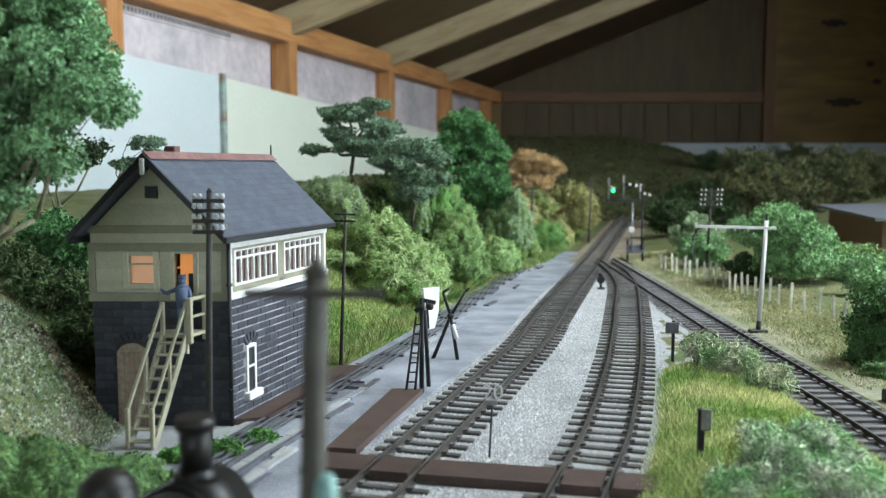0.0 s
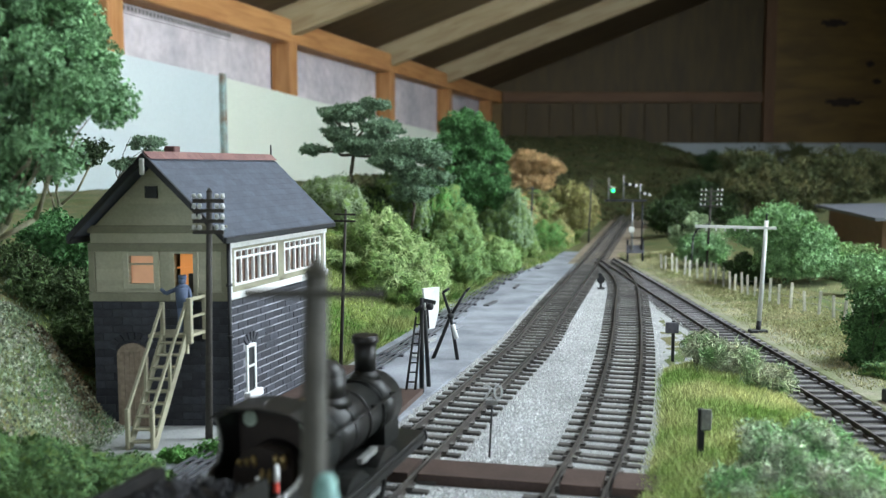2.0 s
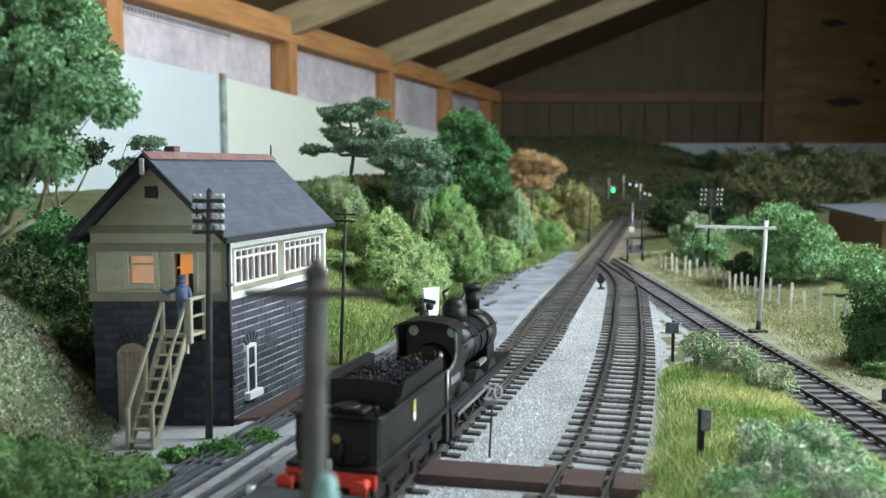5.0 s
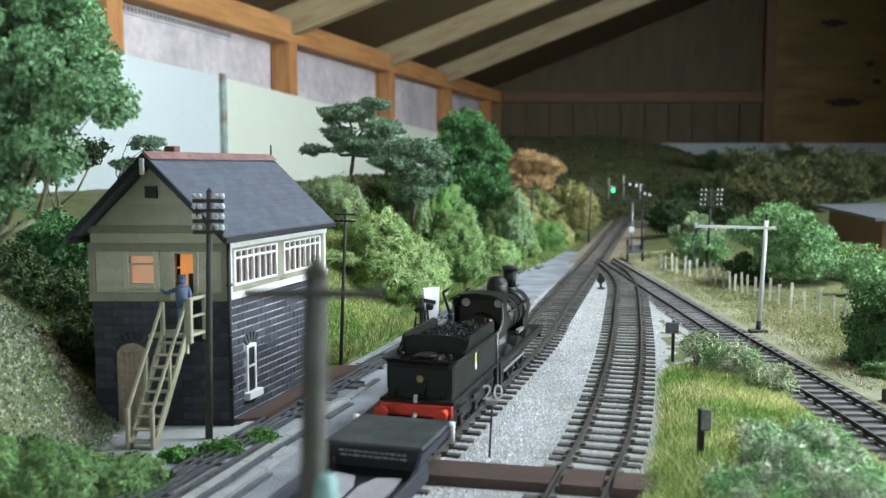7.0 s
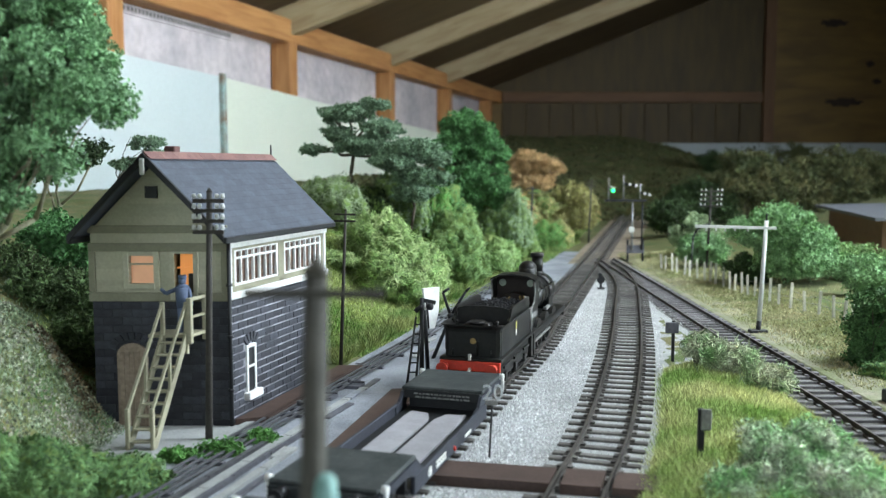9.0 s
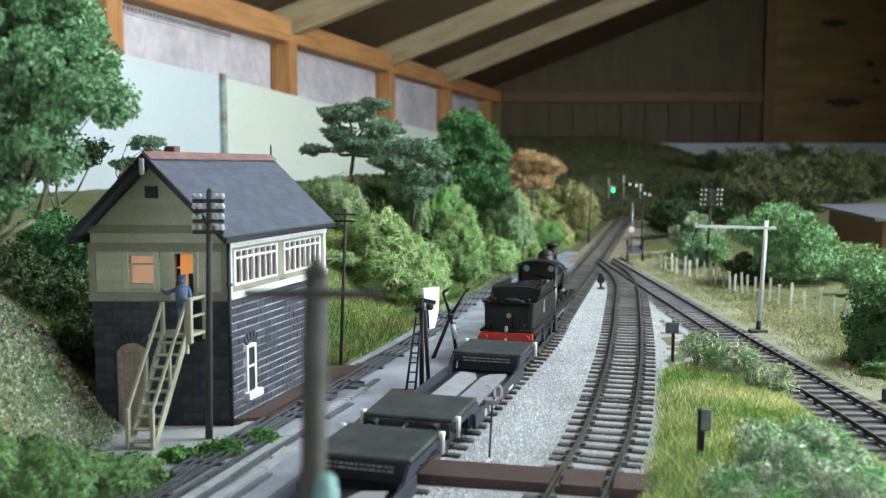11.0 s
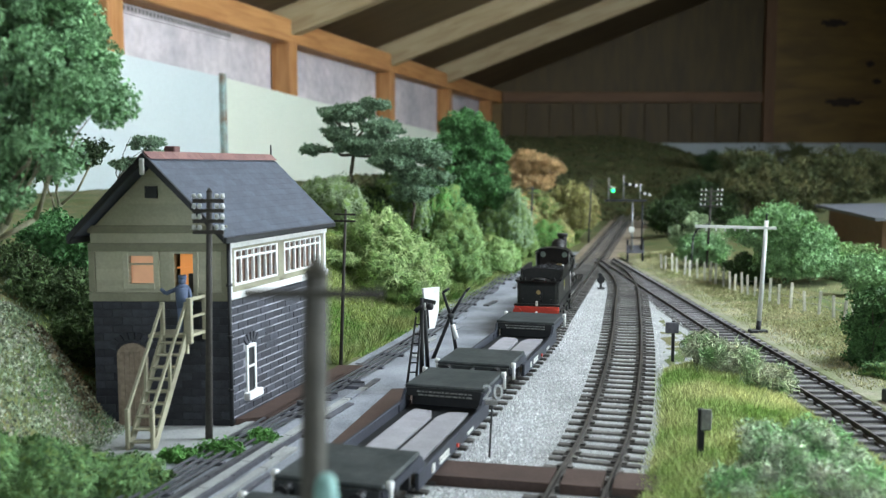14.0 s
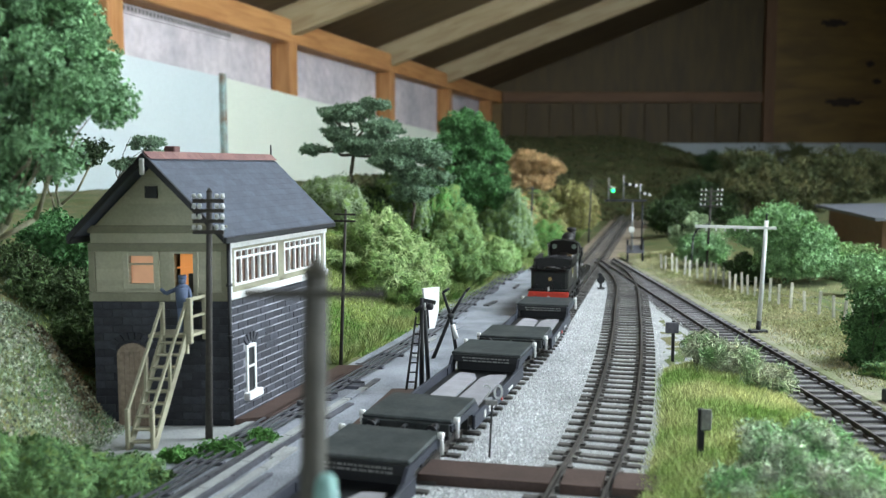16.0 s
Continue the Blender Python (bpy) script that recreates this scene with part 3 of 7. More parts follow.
BOX_AT = S(0.320, -0.1873) + Vector((-BOX_W, 0, 0))
BOX_M = Matrix((( 1, ALONG.x, 0, BOX_AT.x), (0, ALONG.y, 0, BOX_AT.y), (0, 0, 1, 0), (0, 0, 0, 1)))


def bpart(name, bm, material, parent, label=""):
    """A part drawn in the box's own plan: u along the gable, v along the side, z up."""
    bm.transform(BOX_M)
    return part(name, bm, material, parent, label)


def shared_pieces(name, size, spots, material, parent, axes):
    """Alike bevelled pieces on one mesh; axes: the directions of their length, depth and height."""
    bm = bmesh.new()
    block(bm, [-v / 2 for v in size], [v / 2 for v in size], min(size) * 0.12)
    me = bpy.data.meshes.new(name)
    bm.to_mesh(me)
    bm.free()
    me.materials.append(M[material])
    m = Matrix(axes).transposed().to_4x4()
    for p, stretch in spots:
        ob = new(name, me)
        ob.parent = parent
        ob.matrix_basis = Matrix.Translation(p) @ m @ Matrix.Diagonal((stretch, 1, 1, 1))


def build_signal_box():
    t = thing("signal_box", "two-storey model signal box, dark stone base and cream timber upper storey", "signal box")
    W, L = BOX_W, BOX_L
    # masonry core with the recessed joints
    bm = bmesh.new()
    block(bm, (0.0003, 0.0003, -0.006), (W - 0.0006, L - 0.0003, FLOOR_Z - 0.0004))
    base = bpart("base_wall", bm, "stone", t, "dark coursed stone base with pale joints")
    bm = bmesh.new()
    block(bm, (W - 0.0006, 0.0006, -0.004), (W - 0.00012, L - 0.0006, FLOOR_Z - 0.0006))
    bpart("pointing", bm, "mortar", base, "pale lime pointing")
    # upper storey: floor, back walls, corner posts
    bm = bmesh.new()
    block(bm, (0.0004, 0.0004, FLOOR_Z - 0.0004), (W - 0.0004, L - 0.0004, FLOOR_Z + 0.0006))
    bpart("floor_deck", bm, "olive", t)
    bm = bmesh.new()
    block(bm, (0.0005, 0.0012, FLOOR_Z + 0.0006), (0.0017, L, EAVE_Z))
    block(bm, (0.0017, L - 0.0012, FLOOR_Z + 0.0006), (W, L, EAVE_Z))
    bpart("rear_wall", bm, "cream", t)
    # the gable: panels round window and door, boards, bands
    wu0, wu1, wz0, wz1 = 0.0150, 0.0262, 0.0555, 0.0680
    du0, du1, dz1 = 0.0335, 0.0418, 0.0690
    bm = bmesh.new()
    for u0, u1, z0, z1 in ((0, wu0, FLOOR_Z + 0.0006, 0.0690), (wu0, wu1, FLOOR_Z + 0.0006, wz0), (wu0, wu1, wz1, 0.0690), (wu1, du0, FLOOR_Z + 0.0006, 0.0690), (du1, W, FLOOR_Z + 0.0006, 0.0690), (0, W, 0.0690, EAVE_Z)):
        block(bm, (u0, 0.0, z0), (u1, 0.0012, z1))
    gable = bpart("gable_wall", bm, "cream", t)
    bm = bmesh.new()
    slab(bm, [(0, 0.0, EAVE_Z), (W, 0.0, EAVE_Z), (W / 2, 0.0, RIDGE_Z - 0.003)], 0.0012, (0, 1, 0))
    peak = bpart("gable_peak", bm, "cream", t, "cream boarded gable peak with a small dark vent")
    k = 0
    z = EAVE_Z + 0.0004
    while z < RIDGE_Z - 0.006:
        half = (RIDGE_Z - 0.004 - z - 0.0025) * (W / 2) / (RIDGE_Z - 0.003 - EAVE_Z)
        bm = bmesh.new()
        slab(bm, [(W / 2 - half, -0.0003, z), (W / 2 + half, -0.0003, z), (W / 2 + half, -0.00012, z + 0.0026), (W / 2 - half, -0.00012, z + 0.0026)], 0.0004, (0, 1, 0))
        bpart("weatherboard", bm, "cream", peak)
        z += 0.0026
    for u0, u1 in ((0.0022, wu0 - 0.0018), (wu1 + 0.0018, du0 - 0.0014), (du1 + 0.0014, W - 0.002)):
        z = FLOOR_Z + 0.0042
        while z < 0.0672:
            bm = bmesh.new()
            slab(bm, [(u0, -0.0003, z), (u1, -0.0003, z), (u1, -0.00012, z + 0.0022), (u0, -0.00012, z + 0.0022)], 0.0004, (0, 1, 0))
            bpart("weatherboard", bm, "cream", gable)
            z += 0.0022
    bm = bmesh.new()
    block(bm, (-0.0006, -0.0010, FLOOR_Z), (W + 0.0006, -0.0, FLOOR_Z + 0.0036), 0.0002)
    bpart("sill_band", bm, "olive", t)
    bm = bmesh.new()
    block(bm, (-0.0006, -0.0010, 0.0692), (W + 0.0006, 0.0, 0.0725), 0.0002)
    block(bm, (-0.0006, -0.0010, 0.0765), (W + 0.0006, 0.0, 0.0796), 0.0002)
    bpart("frieze_band", bm, "olive", t)
    for u in (-0.0006, W - 0.0020):
        bm = bmesh.new()
        block(bm, (u, -0.0009, FLOOR_Z + 0.0037), (u + 0.0026, 0.0, 0.0691), 0.0002)
        bpart("corner_post", bm, "olive", t)
    bm = bmesh.new()
    block(bm, (W / 2 - 0.0042, -0.0012, 0.0905), (W / 2 + 0.0006, -0.0006, 0.0952))
    bpart("vent", bm, "black", peak)
    # gable window and open door
    win = bmesh.new()
    for lo, hi in (((wu0 - 0.0016, -0.0012, wz0 - 0.0014), (wu0 + 0.0006, 0.0008, wz1 + 0.0012)), ((wu1 - 0.0006, -0.0012, wz0 - 0.0014), (wu1 + 0.0016, 0.0008, wz1 + 0.0012)), ((wu0, -0.0011, wz1 - 0.0006), (wu1, 0.0008, wz1 + 0.0012)), ((wu0, -0.0016, wz0 - 0.0014), (wu1, 0.0008, wz0 + 0.0008)), ((wu0, -0.0004, 0.0637), (wu1, 0.0006, 0.0644))):
        block(win, lo, hi, 0.0001)
    w = bpart("gable_window", win, "cream", t)
    bm = bmesh.new()
    block(bm, (wu0, 0.0016, wz0), (wu1, 0.0020, wz1))
    bpart("pane", bm, "warmroom", w, "window glowing warm orange from the lit room")
    bm = bmesh.new()
    for lo, hi in (((du0 - 0.0014, -0.0012, FLOOR_Z + 0.0006), (du0 + 0.0004, 0.0, dz1)), ((du1 - 0.0004, -0.0012, FLOOR_Z + 0.0006), (du1 + 0.0014, 0.0, dz1)), ((du0, -0.0011, dz1 - 0.0008), (du1, 0.0, dz1))):
        block(bm, lo, hi, 0.0001)
    d = bpart("doorway", bm, "cream", t)
    bm = bmesh.new()
    block(bm, (du0 + 0.0006, 0.0030, 0.0370), (du1 - 0.0002, 0.0035, dz1 - 0.0006))
    block(bm, (du0 + 0.0002, 0.0012, 0.0622), (du1, 0.0016, 0.0628))
    bpart("lit_door", bm, "warmdoor", d, "doorway glowing warm orange")
    bm = bmesh.new()
    block(bm, (du0 + 0.0042, 0.0022, 0.0520), (du1 - 0.0002, 0.0028, 0.0600))
    bpart("shelf", bm, "pole", d)
    # side windows
    z0, z1 = 0.0545, 0.0688
    bm = bmesh.new()
    block(bm, (W - 0.0012, 0, 0.0745), (W, L, EAVE_Z))
    block(bm, (W - 0.0012, 0.0, FLOOR_Z + 0.0006), (W + 0.0004, L, z0 - 0.0002))
    block(bm, (W - 0.0012, 0.0, z1 + 0.0003), (W + 0.0004, L, 0.0724))
    bpart("side_wall", bm, "olive", t)
    bm = bmesh.new()
    block(bm, (W - 0.0006, -0.0006, 0.0702), (W + 0.0012, L, 0.0730), 0.0002)
    bpart("head_board", bm, "white", t, "white painted fascia board")
    bm = bmesh.new()
    block(bm, (W - 0.0006, -0.0008, FLOOR_Z + 0.0002), (W + 0.0016, L + 0.0004, FLOOR_Z + 0.0030), 0.0003)
    bpart("sill_board", bm, "white", t, "white painted sill board")
    mid = 0.0465
    for v0, v1 in ((0.0005, 0.0052), (mid - 0.0028, mid + 0.0028), (L - 0.0052, L - 0.0002)):
        bm = bmesh.new()
        block(bm, (W - 0.0012, v0, FLOOR_Z + 0.0006), (W + 0.0004, v1, 0.0745), 0.0002)
        bpart("window_post", bm, "olive", t)
    for v0, v1 in ((0.0052, mid - 0.0028), (mid + 0.0028, L - 0.0052)):
        bm = bmesh.new()
        block(bm, (W - 0.0010, v0, z0 - 0.0002), (W + 0.0003, v1, z0 + 0.0008), 0.0002)
        block(bm, (W - 0.0010, v0, z1 - 0.0004), (W + 0.0003, v1, z1 + 0.0003), 0.0002)
        block(bm, (W - 0.0008, v0, 0.0652), (W + 0.0002, v1, 0.0661), 0.0001)
        k = 7
        for i in range(k + 1):
            v = v0 + 0.0007 + (v1 - v0 - 0.0014) * i / k
            h = 0.0009 if i in (0, k) else 0.00042
            block(bm, (W - 0.0008, v - h, z0), (W + 0.0002, v + h, z1))
        w = bpart("sash_window", bm, "white", t, "white sash window with upright glazing bars")
        bm = bmesh.new()
        block(bm, (W - 0.0013, v0, z0), (W - 0.0011, v1, z1))
        bpart("pane", bm, "roomdark", w)
    for v in (0.0002, L - 0.0030):
        bm = bmesh.new()
        block(bm, (W - 0.0004, v, FLOOR_Z + 0.0030), (W + 0.0009, v + 0.0022, 0.0702), 0.0002)
        bpart("corner_board", bm, "white", t)
    # lower window on the side
    vv = 0.0176
    bm = bmesh.new()
    block(bm, (W - 0.0004, vv - 0.0042, 0.0080), (W + 0.0007, vv - 0.0028, 0.0285), 0.0001)
    block(bm, (W - 0.0004, vv + 0.0026, 0.0080), (W + 0.0007, vv + 0.0040, 0.0285), 0.0001)
    block(bm, (W - 0.0004, vv - 0.003, 0.0270), (W + 0.0007, vv + 0.003, 0.0285), 0.0001)
    block(bm, (W - 0.0004, vv - 0.003, 0.0185), (W + 0.0007, vv + 0.003, 0.0195), 0.0001)
    w = bpart("lower_window", bm, "white", t, "narrow white-framed window in the stone base")
    bm = bmesh.new()
    block(bm, (W - 0.0006, vv - 0.0058, 0.0052), (W + 0.0026, vv + 0.0058, 0.0084), 0.0003)
    bpart("sill", bm, "white", w)
    bm = bmesh.new()
    block(bm, (W - 0.0004, vv - 0.0028, 0.0084), (W + 0.0003, vv + 0.0026, 0.0270))
    bpart("pane", bm, "black", w)
    for i in range(5):
        a = radians(-44 + 22 * i)
        bm = bmesh.new()
        block(bm, (-0.0006, -0.0008, 0), (0.0006, 0.0008, 0.0042), 0.0001, Matrix.Translation((W + 0.0002, vv + math.sin(a) * 0.0042, 0.0266 + math.cos(a) * 0.0028)) @ Matrix.Rotation(-a, 4, "X"))
        bpart("arch_stone", bm, "stone", w)
    # lower door
    bm = bmesh.new()
    prof = [(0.0098, -0.003), (0.0218, -0.003), (0.0218, 0.0275)] + [(0.0158 + 0.006 * math.cos(radians(a)), 0.0275 + 0.0045 * math.sin(radians(a))) for a in (20, 45, 70, 90, 110, 135, 160)] + [(0.0098, 0.0275)]
    slab(bm, [(u, -0.0010, z) for u, z in prof], 0.0014, (0, 1, 0))
    d = bpart("lower_door", bm, "door", t, "pale brown arched plank door")
    for u in (0.0120, 0.0140, 0.0160, 0.0180, 0.0200):
        bm = bmesh.new()
        block(bm, (u - 0.00085, -0.0014, -0.002), (u + 0.00085, -0.0010, 0.0285), 0.0001)
        bpart("plank", bm, "door", d)
    for i in range(9):
        a = radians(-72 + 18 * i)
        bm = bmesh.new()
        block(bm, (-0.0010, -0.0007, 0), (0.0010, 0.0007, 0.0030), 0.0001, Matrix.Translation((0.0158 + math.sin(a) * 0.0068, 0.0, 0.0285 + math.cos(a) * 0.0048)) @ Matrix.Rotation(a, 4, "Y"))
        bpart("arch_stone", bm, "stone", d)
    # roof: two slopes of slates, ridge tiles, bargeboards, chimney, gutter, finials
    front, back, over = -0.0085, L + 0.003, 0.0034
    slope = (RIDGE_Z - EAVE_Z) / (W / 2)
    ez = EAVE_Z - over * slope * 0.5
    for side, name in ((1, "roof_slope"), (-1, "roof_slope")):
        ue = W / 2 + side * (W / 2 + over)
        bm = bmesh.new()
        slab(bm, [(W / 2, front, RIDGE_Z - 0.0006), (W / 2, back, RIDGE_Z - 0.0006), (ue, back, ez), (ue, front, ez)], 0.0008, (0, 0, -1))
        r = bpart(name, bm, "slate", t, "blue-grey slated roof slope")
        rows = 13
        rnd = random.Random(side)
        verts, faces = [], []
        for i in range(rows):
            q0, q1 = i / rows, (i + 1.25) / rows
            v = front - (0.004 if i % 2 else 0)
            while v < back:
                wv = 0.0078
                va, vb = max(front, v + 0.00012), min(back, v + wv)
                v += wv
                if vb - va < 0.001:
                    continue
                lift = 0.00008 + rnd.random() * 0.00006
                q1c = min(q1, 1.01)
                def on(q, h):
                    return (W / 2 + (ue - W / 2) * q, RIDGE_Z - 0.0006 + (ez - RIDGE_Z + 0.0006) * q + h)
                a, b = on(q0, 0.00005), on(q1c, lift + 0.0001)
                b2 = on(q1c, 0.0)
                n0 = len(verts)
                for (u, z), vq in ((a, va), (a, vb), (b, vb), (b, va), (b2, va), (b2, vb)):
                    verts.append(BOX_M @ Vector((u, vq, z)))
                faces += [(n0, n0 + 1, n0 + 2, n0 + 3), (n0 + 3, n0 + 2, n0 + 5, n0 + 4)]
        raw("slate_covering", verts, faces, "slate", r)["kind"] = "stuff"
        bm = bmesh.new()
        slab(bm, [(W / 2, front - 0.0006, RIDGE_Z), (ue, front - 0.0006, ez + 0.0004), (ue, front - 0.0006, ez - 0.0022), (W / 2, front - 0.0006, RIDGE_Z - 0.0032)], 0.0012, (0, 1, 0))
        bpart("bargeboard", bm, "black", t)
        bm = bmesh.new()
        block(bm, (ue - 0.0006, front, ez - 0.0028), (ue + 0.0012, back, ez - 0.0004), 0.0004)
        bpart("gutter", bm, "black", t)
    for i in range(11):
        v0 = front + (back - front) * i / 11
        bm = bmesh.new()
        slab(bm, [(W / 2 - 0.0030, v0 + 0.0001, RIDGE_Z - 0.0022), (W / 2, v0 + 0.0001, RIDGE_Z + 0.0008), (W / 2 + 0.0030, v0 + 0.0001, RIDGE_Z - 0.0022), (W / 2, v0 + 0.0001, RIDGE_Z - 0.0008)], (back - front) / 11 - 0.0002, (0, 1, 0))
        bpart("ridge_tile", bm, "ridge", t, "terracotta ridge tile")
    bm = bmesh.new()
    block(bm, (W / 2 - 0.0085, 0.020, 0.096), (W / 2 - 0.0040, 0.0245, 0.1115), 0.0004)
    bpart("chimney", bm, "ridge", t)
    for v in (front + 0.0002, back - 0.0006):
        bm = bmesh.new()
        rod(bm, (W / 2, v, RIDGE_Z - 0.001), (W / 2, v, RIDGE_Z + (0.0055 if v > 0 else 0.001)), 0.0004, 0.0003, 6)
        bpart("finial", bm, "black", t)
    bm = bmesh.new()
    block(bm, (W / 2 - 0.001, front - 0.0012, RIDGE_Z - 0.0085), (W / 2 + 0.001, front - 0.0007, RIDGE_Z - 0.002), 0.0003)
    bpart("gable_finial", bm, "offwhite", t)
    # downpipe
    bm = bmesh.new()
    rod(bm, (W + 0.0010, -0.0005, EAVE_Z - 0.004), (W + 0.0010, -0.0005, -0.003), 0.0008)
    for z in (0.012, 0.034, 0.055):
        rod(bm, (W + 0.0010, -0.0005, z), (W + 0.0010, -0.0005, z + 0.0012), 0.0012)
    bpart("downpipe", bm, "black", t)
    return t, base


def build_stair():
    t = thing("staircase", "weathered cream timber staircase with handrails to the signal box door", "staircase")
    top, bot = Vector((0.0400, -0.0125, 0.0372)), Vector((0.0380, -0.0330, -0.003))
    for u in (-0.0046, 0.0046):
        o = Vector((u, 0, 0))
        bm = bmesh.new()
        bar(bm, top + o, bot + o, 0.0009, 0.0024)
        bpart("stringer", bm, "weathered", t)
        for a in (top, bot):
            bm = bmesh.new()
            b = a + o
            block(bm, (b.x - 0.0007, b.y - 0.0007, -0.0032 if a is bot else 0.030), (b.x + 0.0007, b.y + 0.0007, (0.0135 if a is bot else 0.0505)), 0.0002)
            bpart("newel", bm, "weathered", t)
        bm = bmesh.new()
        bar(bm, top + o + Vector((0, 0, 0.0125)), bot + o + Vector((0, 0, 0.0155)), 0.0009, 0.0010)
        bpart("handrail", bm, "weathered", t)
        bm = bmesh.new()
        bar(bm, (top + bot) / 2 + o, (top + bot) / 2 + o + Vector((0, 0, 0.014)), 0.001, 0.001, (1, 0, 0))
        bpart("baluster", bm, "weathered", t)
    for i in range(9):
        p = bot + (top - bot) * ((i + 0.8) / 9.4)
        bm = bmesh.new()
        block(bm, (p.x - 0.0044, p.y - 0.0018, p.z - 0.00035), (p.x + 0.0044, p.y + 0.0018, p.z + 0.00035), 0.0001)
        bpart("tread", bm, "weathered", t)
    bm = bmesh.new()
    block(bm, (0.0300, -0.0135, 0.0365), (0.0468, -0.0012, 0.0378), 0.0002)
    bpart("landing", bm, "weathered", t)
    bm = bmesh.new()
    for u in (0.0462,):
        for v in (-0.0128, -0.0018):
            block(bm, (u - 0.0009, v - 0.0009, 0.034), (u + 0.0009, v + 0.0009, 0.0520), 0.0002)
        bar(bm, (u, -0.0135, 0.0515), (u, -0.001, 0.0515), 0.0012, 0.0012)
        bar(bm, (u, -0.0135, 0.0445), (u, -0.001, 0.0445), 0.001, 0.001)
    bpart("landing_rail", bm, "weathered", t)
    # the small model figure on the landing, one plain shape
    bm = bmesh.new()
    c = BOX_M @ Vector((0.0412, -0.0085, 0.0378))
    for x in (-0.0011, 0.0011):
        rod(bm, c + Vector((x, 0, 0)), c + Vector((x, 0, 0.0108)), 0.0010, 0.0012)
    rod(bm, c + Vector((0, 0, 0.0100)), c + Vector((0, 0, 0.0180)), 0.0024, 0.0028, 10)
    ball(bm, c + Vector((0, 0, 0.0180)), 0.0027, (1, 0.8, 0.5))
    ball(bm, c + Vector((0, 0, 0.0206)), 0.0016, (1, 1, 1.15))
    rod(bm, c + Vector((0, 0, 0.0214)), c + Vector((0, 0, 0.0228)), 0.0018, 0.0017)
    rod(bm, c + Vector((-0.0025, 0, 0.0172)), c + Vector((-0.0062, -0.001, 0.0156)), 0.0009, 0.0008)
    rod(bm, c + Vector((-0.0062, -0.001, 0.0156)), c + Vector((-0.0080, -0.002, 0.0176)), 0.0008, 0.0006)
    rod(bm, c + Vector((0.0025, 0, 0.0172)), c + Vector((0.0038, -0.001, 0.0110)), 0.0009, 0.0007)
    tagged(part("figurine", bm, "blue"), "small painted model railwayman figure in blue-grey", "figurine")
    # pad before the box
    bm = bmesh.new()
    slab(bm, [(-0.004, -0.050, -0.0022), (0.064, -0.040, -0.0022), (0.067, 0.0, -0.0022), (-0.004, 0.0, -0.0022)], 0.003, (0, 0, -1))
    bm.transform(BOX_M)
    tagged(part("concrete_pad", bm, "concrete"), "pale grey concrete pad before the signal box", "paving", kind="structure")


M["roomdark"] = mat("roomdark", (0.16, 0.085, 0.055), 0.35, 0, 0.6, 240, 900, 0)
BOX_T, BASE_T = build_signal_box()
build_stair()

# ---- the train ----


def wheel(bm, x, y, r, w=0.002, seg=18):
    rod(bm, (x, y - w / 2, r), (x, y + w / 2, r), r, r, seg)
    s = 1 if y > 0 else -1
    rod(bm, (x, y - s * w * 0.9, r), (x, y - s * w * 0.5, r), r + 0.0006, r + 0.0006, seg)


def spoked(parent, x, y, r, spokes=12):
    bm = bmesh.new()
    s = 1 if y > 0 else -1
    outer, inner = [], []
    seg = 24
    for k in range(seg):
        a = 2 * math.pi * k / seg
        for lst, rr in ((outer, r), (inner, r * 0.84)):
            lst.append([bm.verts.new((x + rr * math.cos(a), y + o, r + rr * math.sin(a))) for o in (-0.001, 0.001)])
    for k in range(seg):
        j = (k + 1) % seg
        bm.faces.new((outer[k][0], outer[j][0], outer[j][1], outer[k][1]))
        bm.faces.new((inner[k][1], inner[j][1], inner[j][0], inner[k][0]))
        for o in (0, 1):
            q = (outer[k][o], inner[k][o], inner[j][o], outer[j][o])
            bm.faces.new(q if o else q[::-1])
    bmesh.ops.recalc_face_normals(bm, faces=bm.faces)
    for k in range(spokes):
        a = 2 * math.pi * k / spokes
        bar(bm, (x, y, r), (x + r * 0.86 * math.cos(a), y, r + r * 0.86 * math.sin(a)), 0.0008, 0.0008, (0, 1, 0))
    rod(bm, (x, y - 0.0013, r), (x, y + 0.0013, r), r * 0.2, r * 0.2, 10)
    return part("wheel", bm, "loco", parent)


def buffers(parent, x, z, y, way, material="loco", head=0.0026):
    for s in (-1, 1):
        bm = bmesh.new()
        rod(bm, (x, s * y, z), (x + way * 0.0035, s * y, z), 0.0016, 0.0013, 10)
        rod(bm, (x + way * 0.0030, s * y, z), (x + way * 0.0055, s * y, z), 0.0008, 0.0008, 8)
        rod(bm, (x + way * 0.0054, s * y, z), (x + way * 0.0062, s * y, z), head, head, 14)
        part("buffer", bm, material, parent)


def lettering(parent, text, size, m, material):
    """Words as a flat mesh of the built-in font."""
    cu = bpy.data.curves.new("lettering", "FONT")
    cu.body, cu.size, cu.align_x, cu.align_y, cu.extrude = text, size, "CENTER", "CENTER", 0.0001
    tmp = bpy.data.objects.new("lettering", cu)
    scene.collection.objects.link(tmp)
    me = bpy.data.meshes.new_from_object(tmp)
    bpy.data.objects.remove(tmp)
    me.materials.clear()
    me.materials.append(M[material])
    ob = new("lettering", me)
    ob.parent = parent
    ob.matrix_basis = m
    return ob


TENDER_L = 0.0765


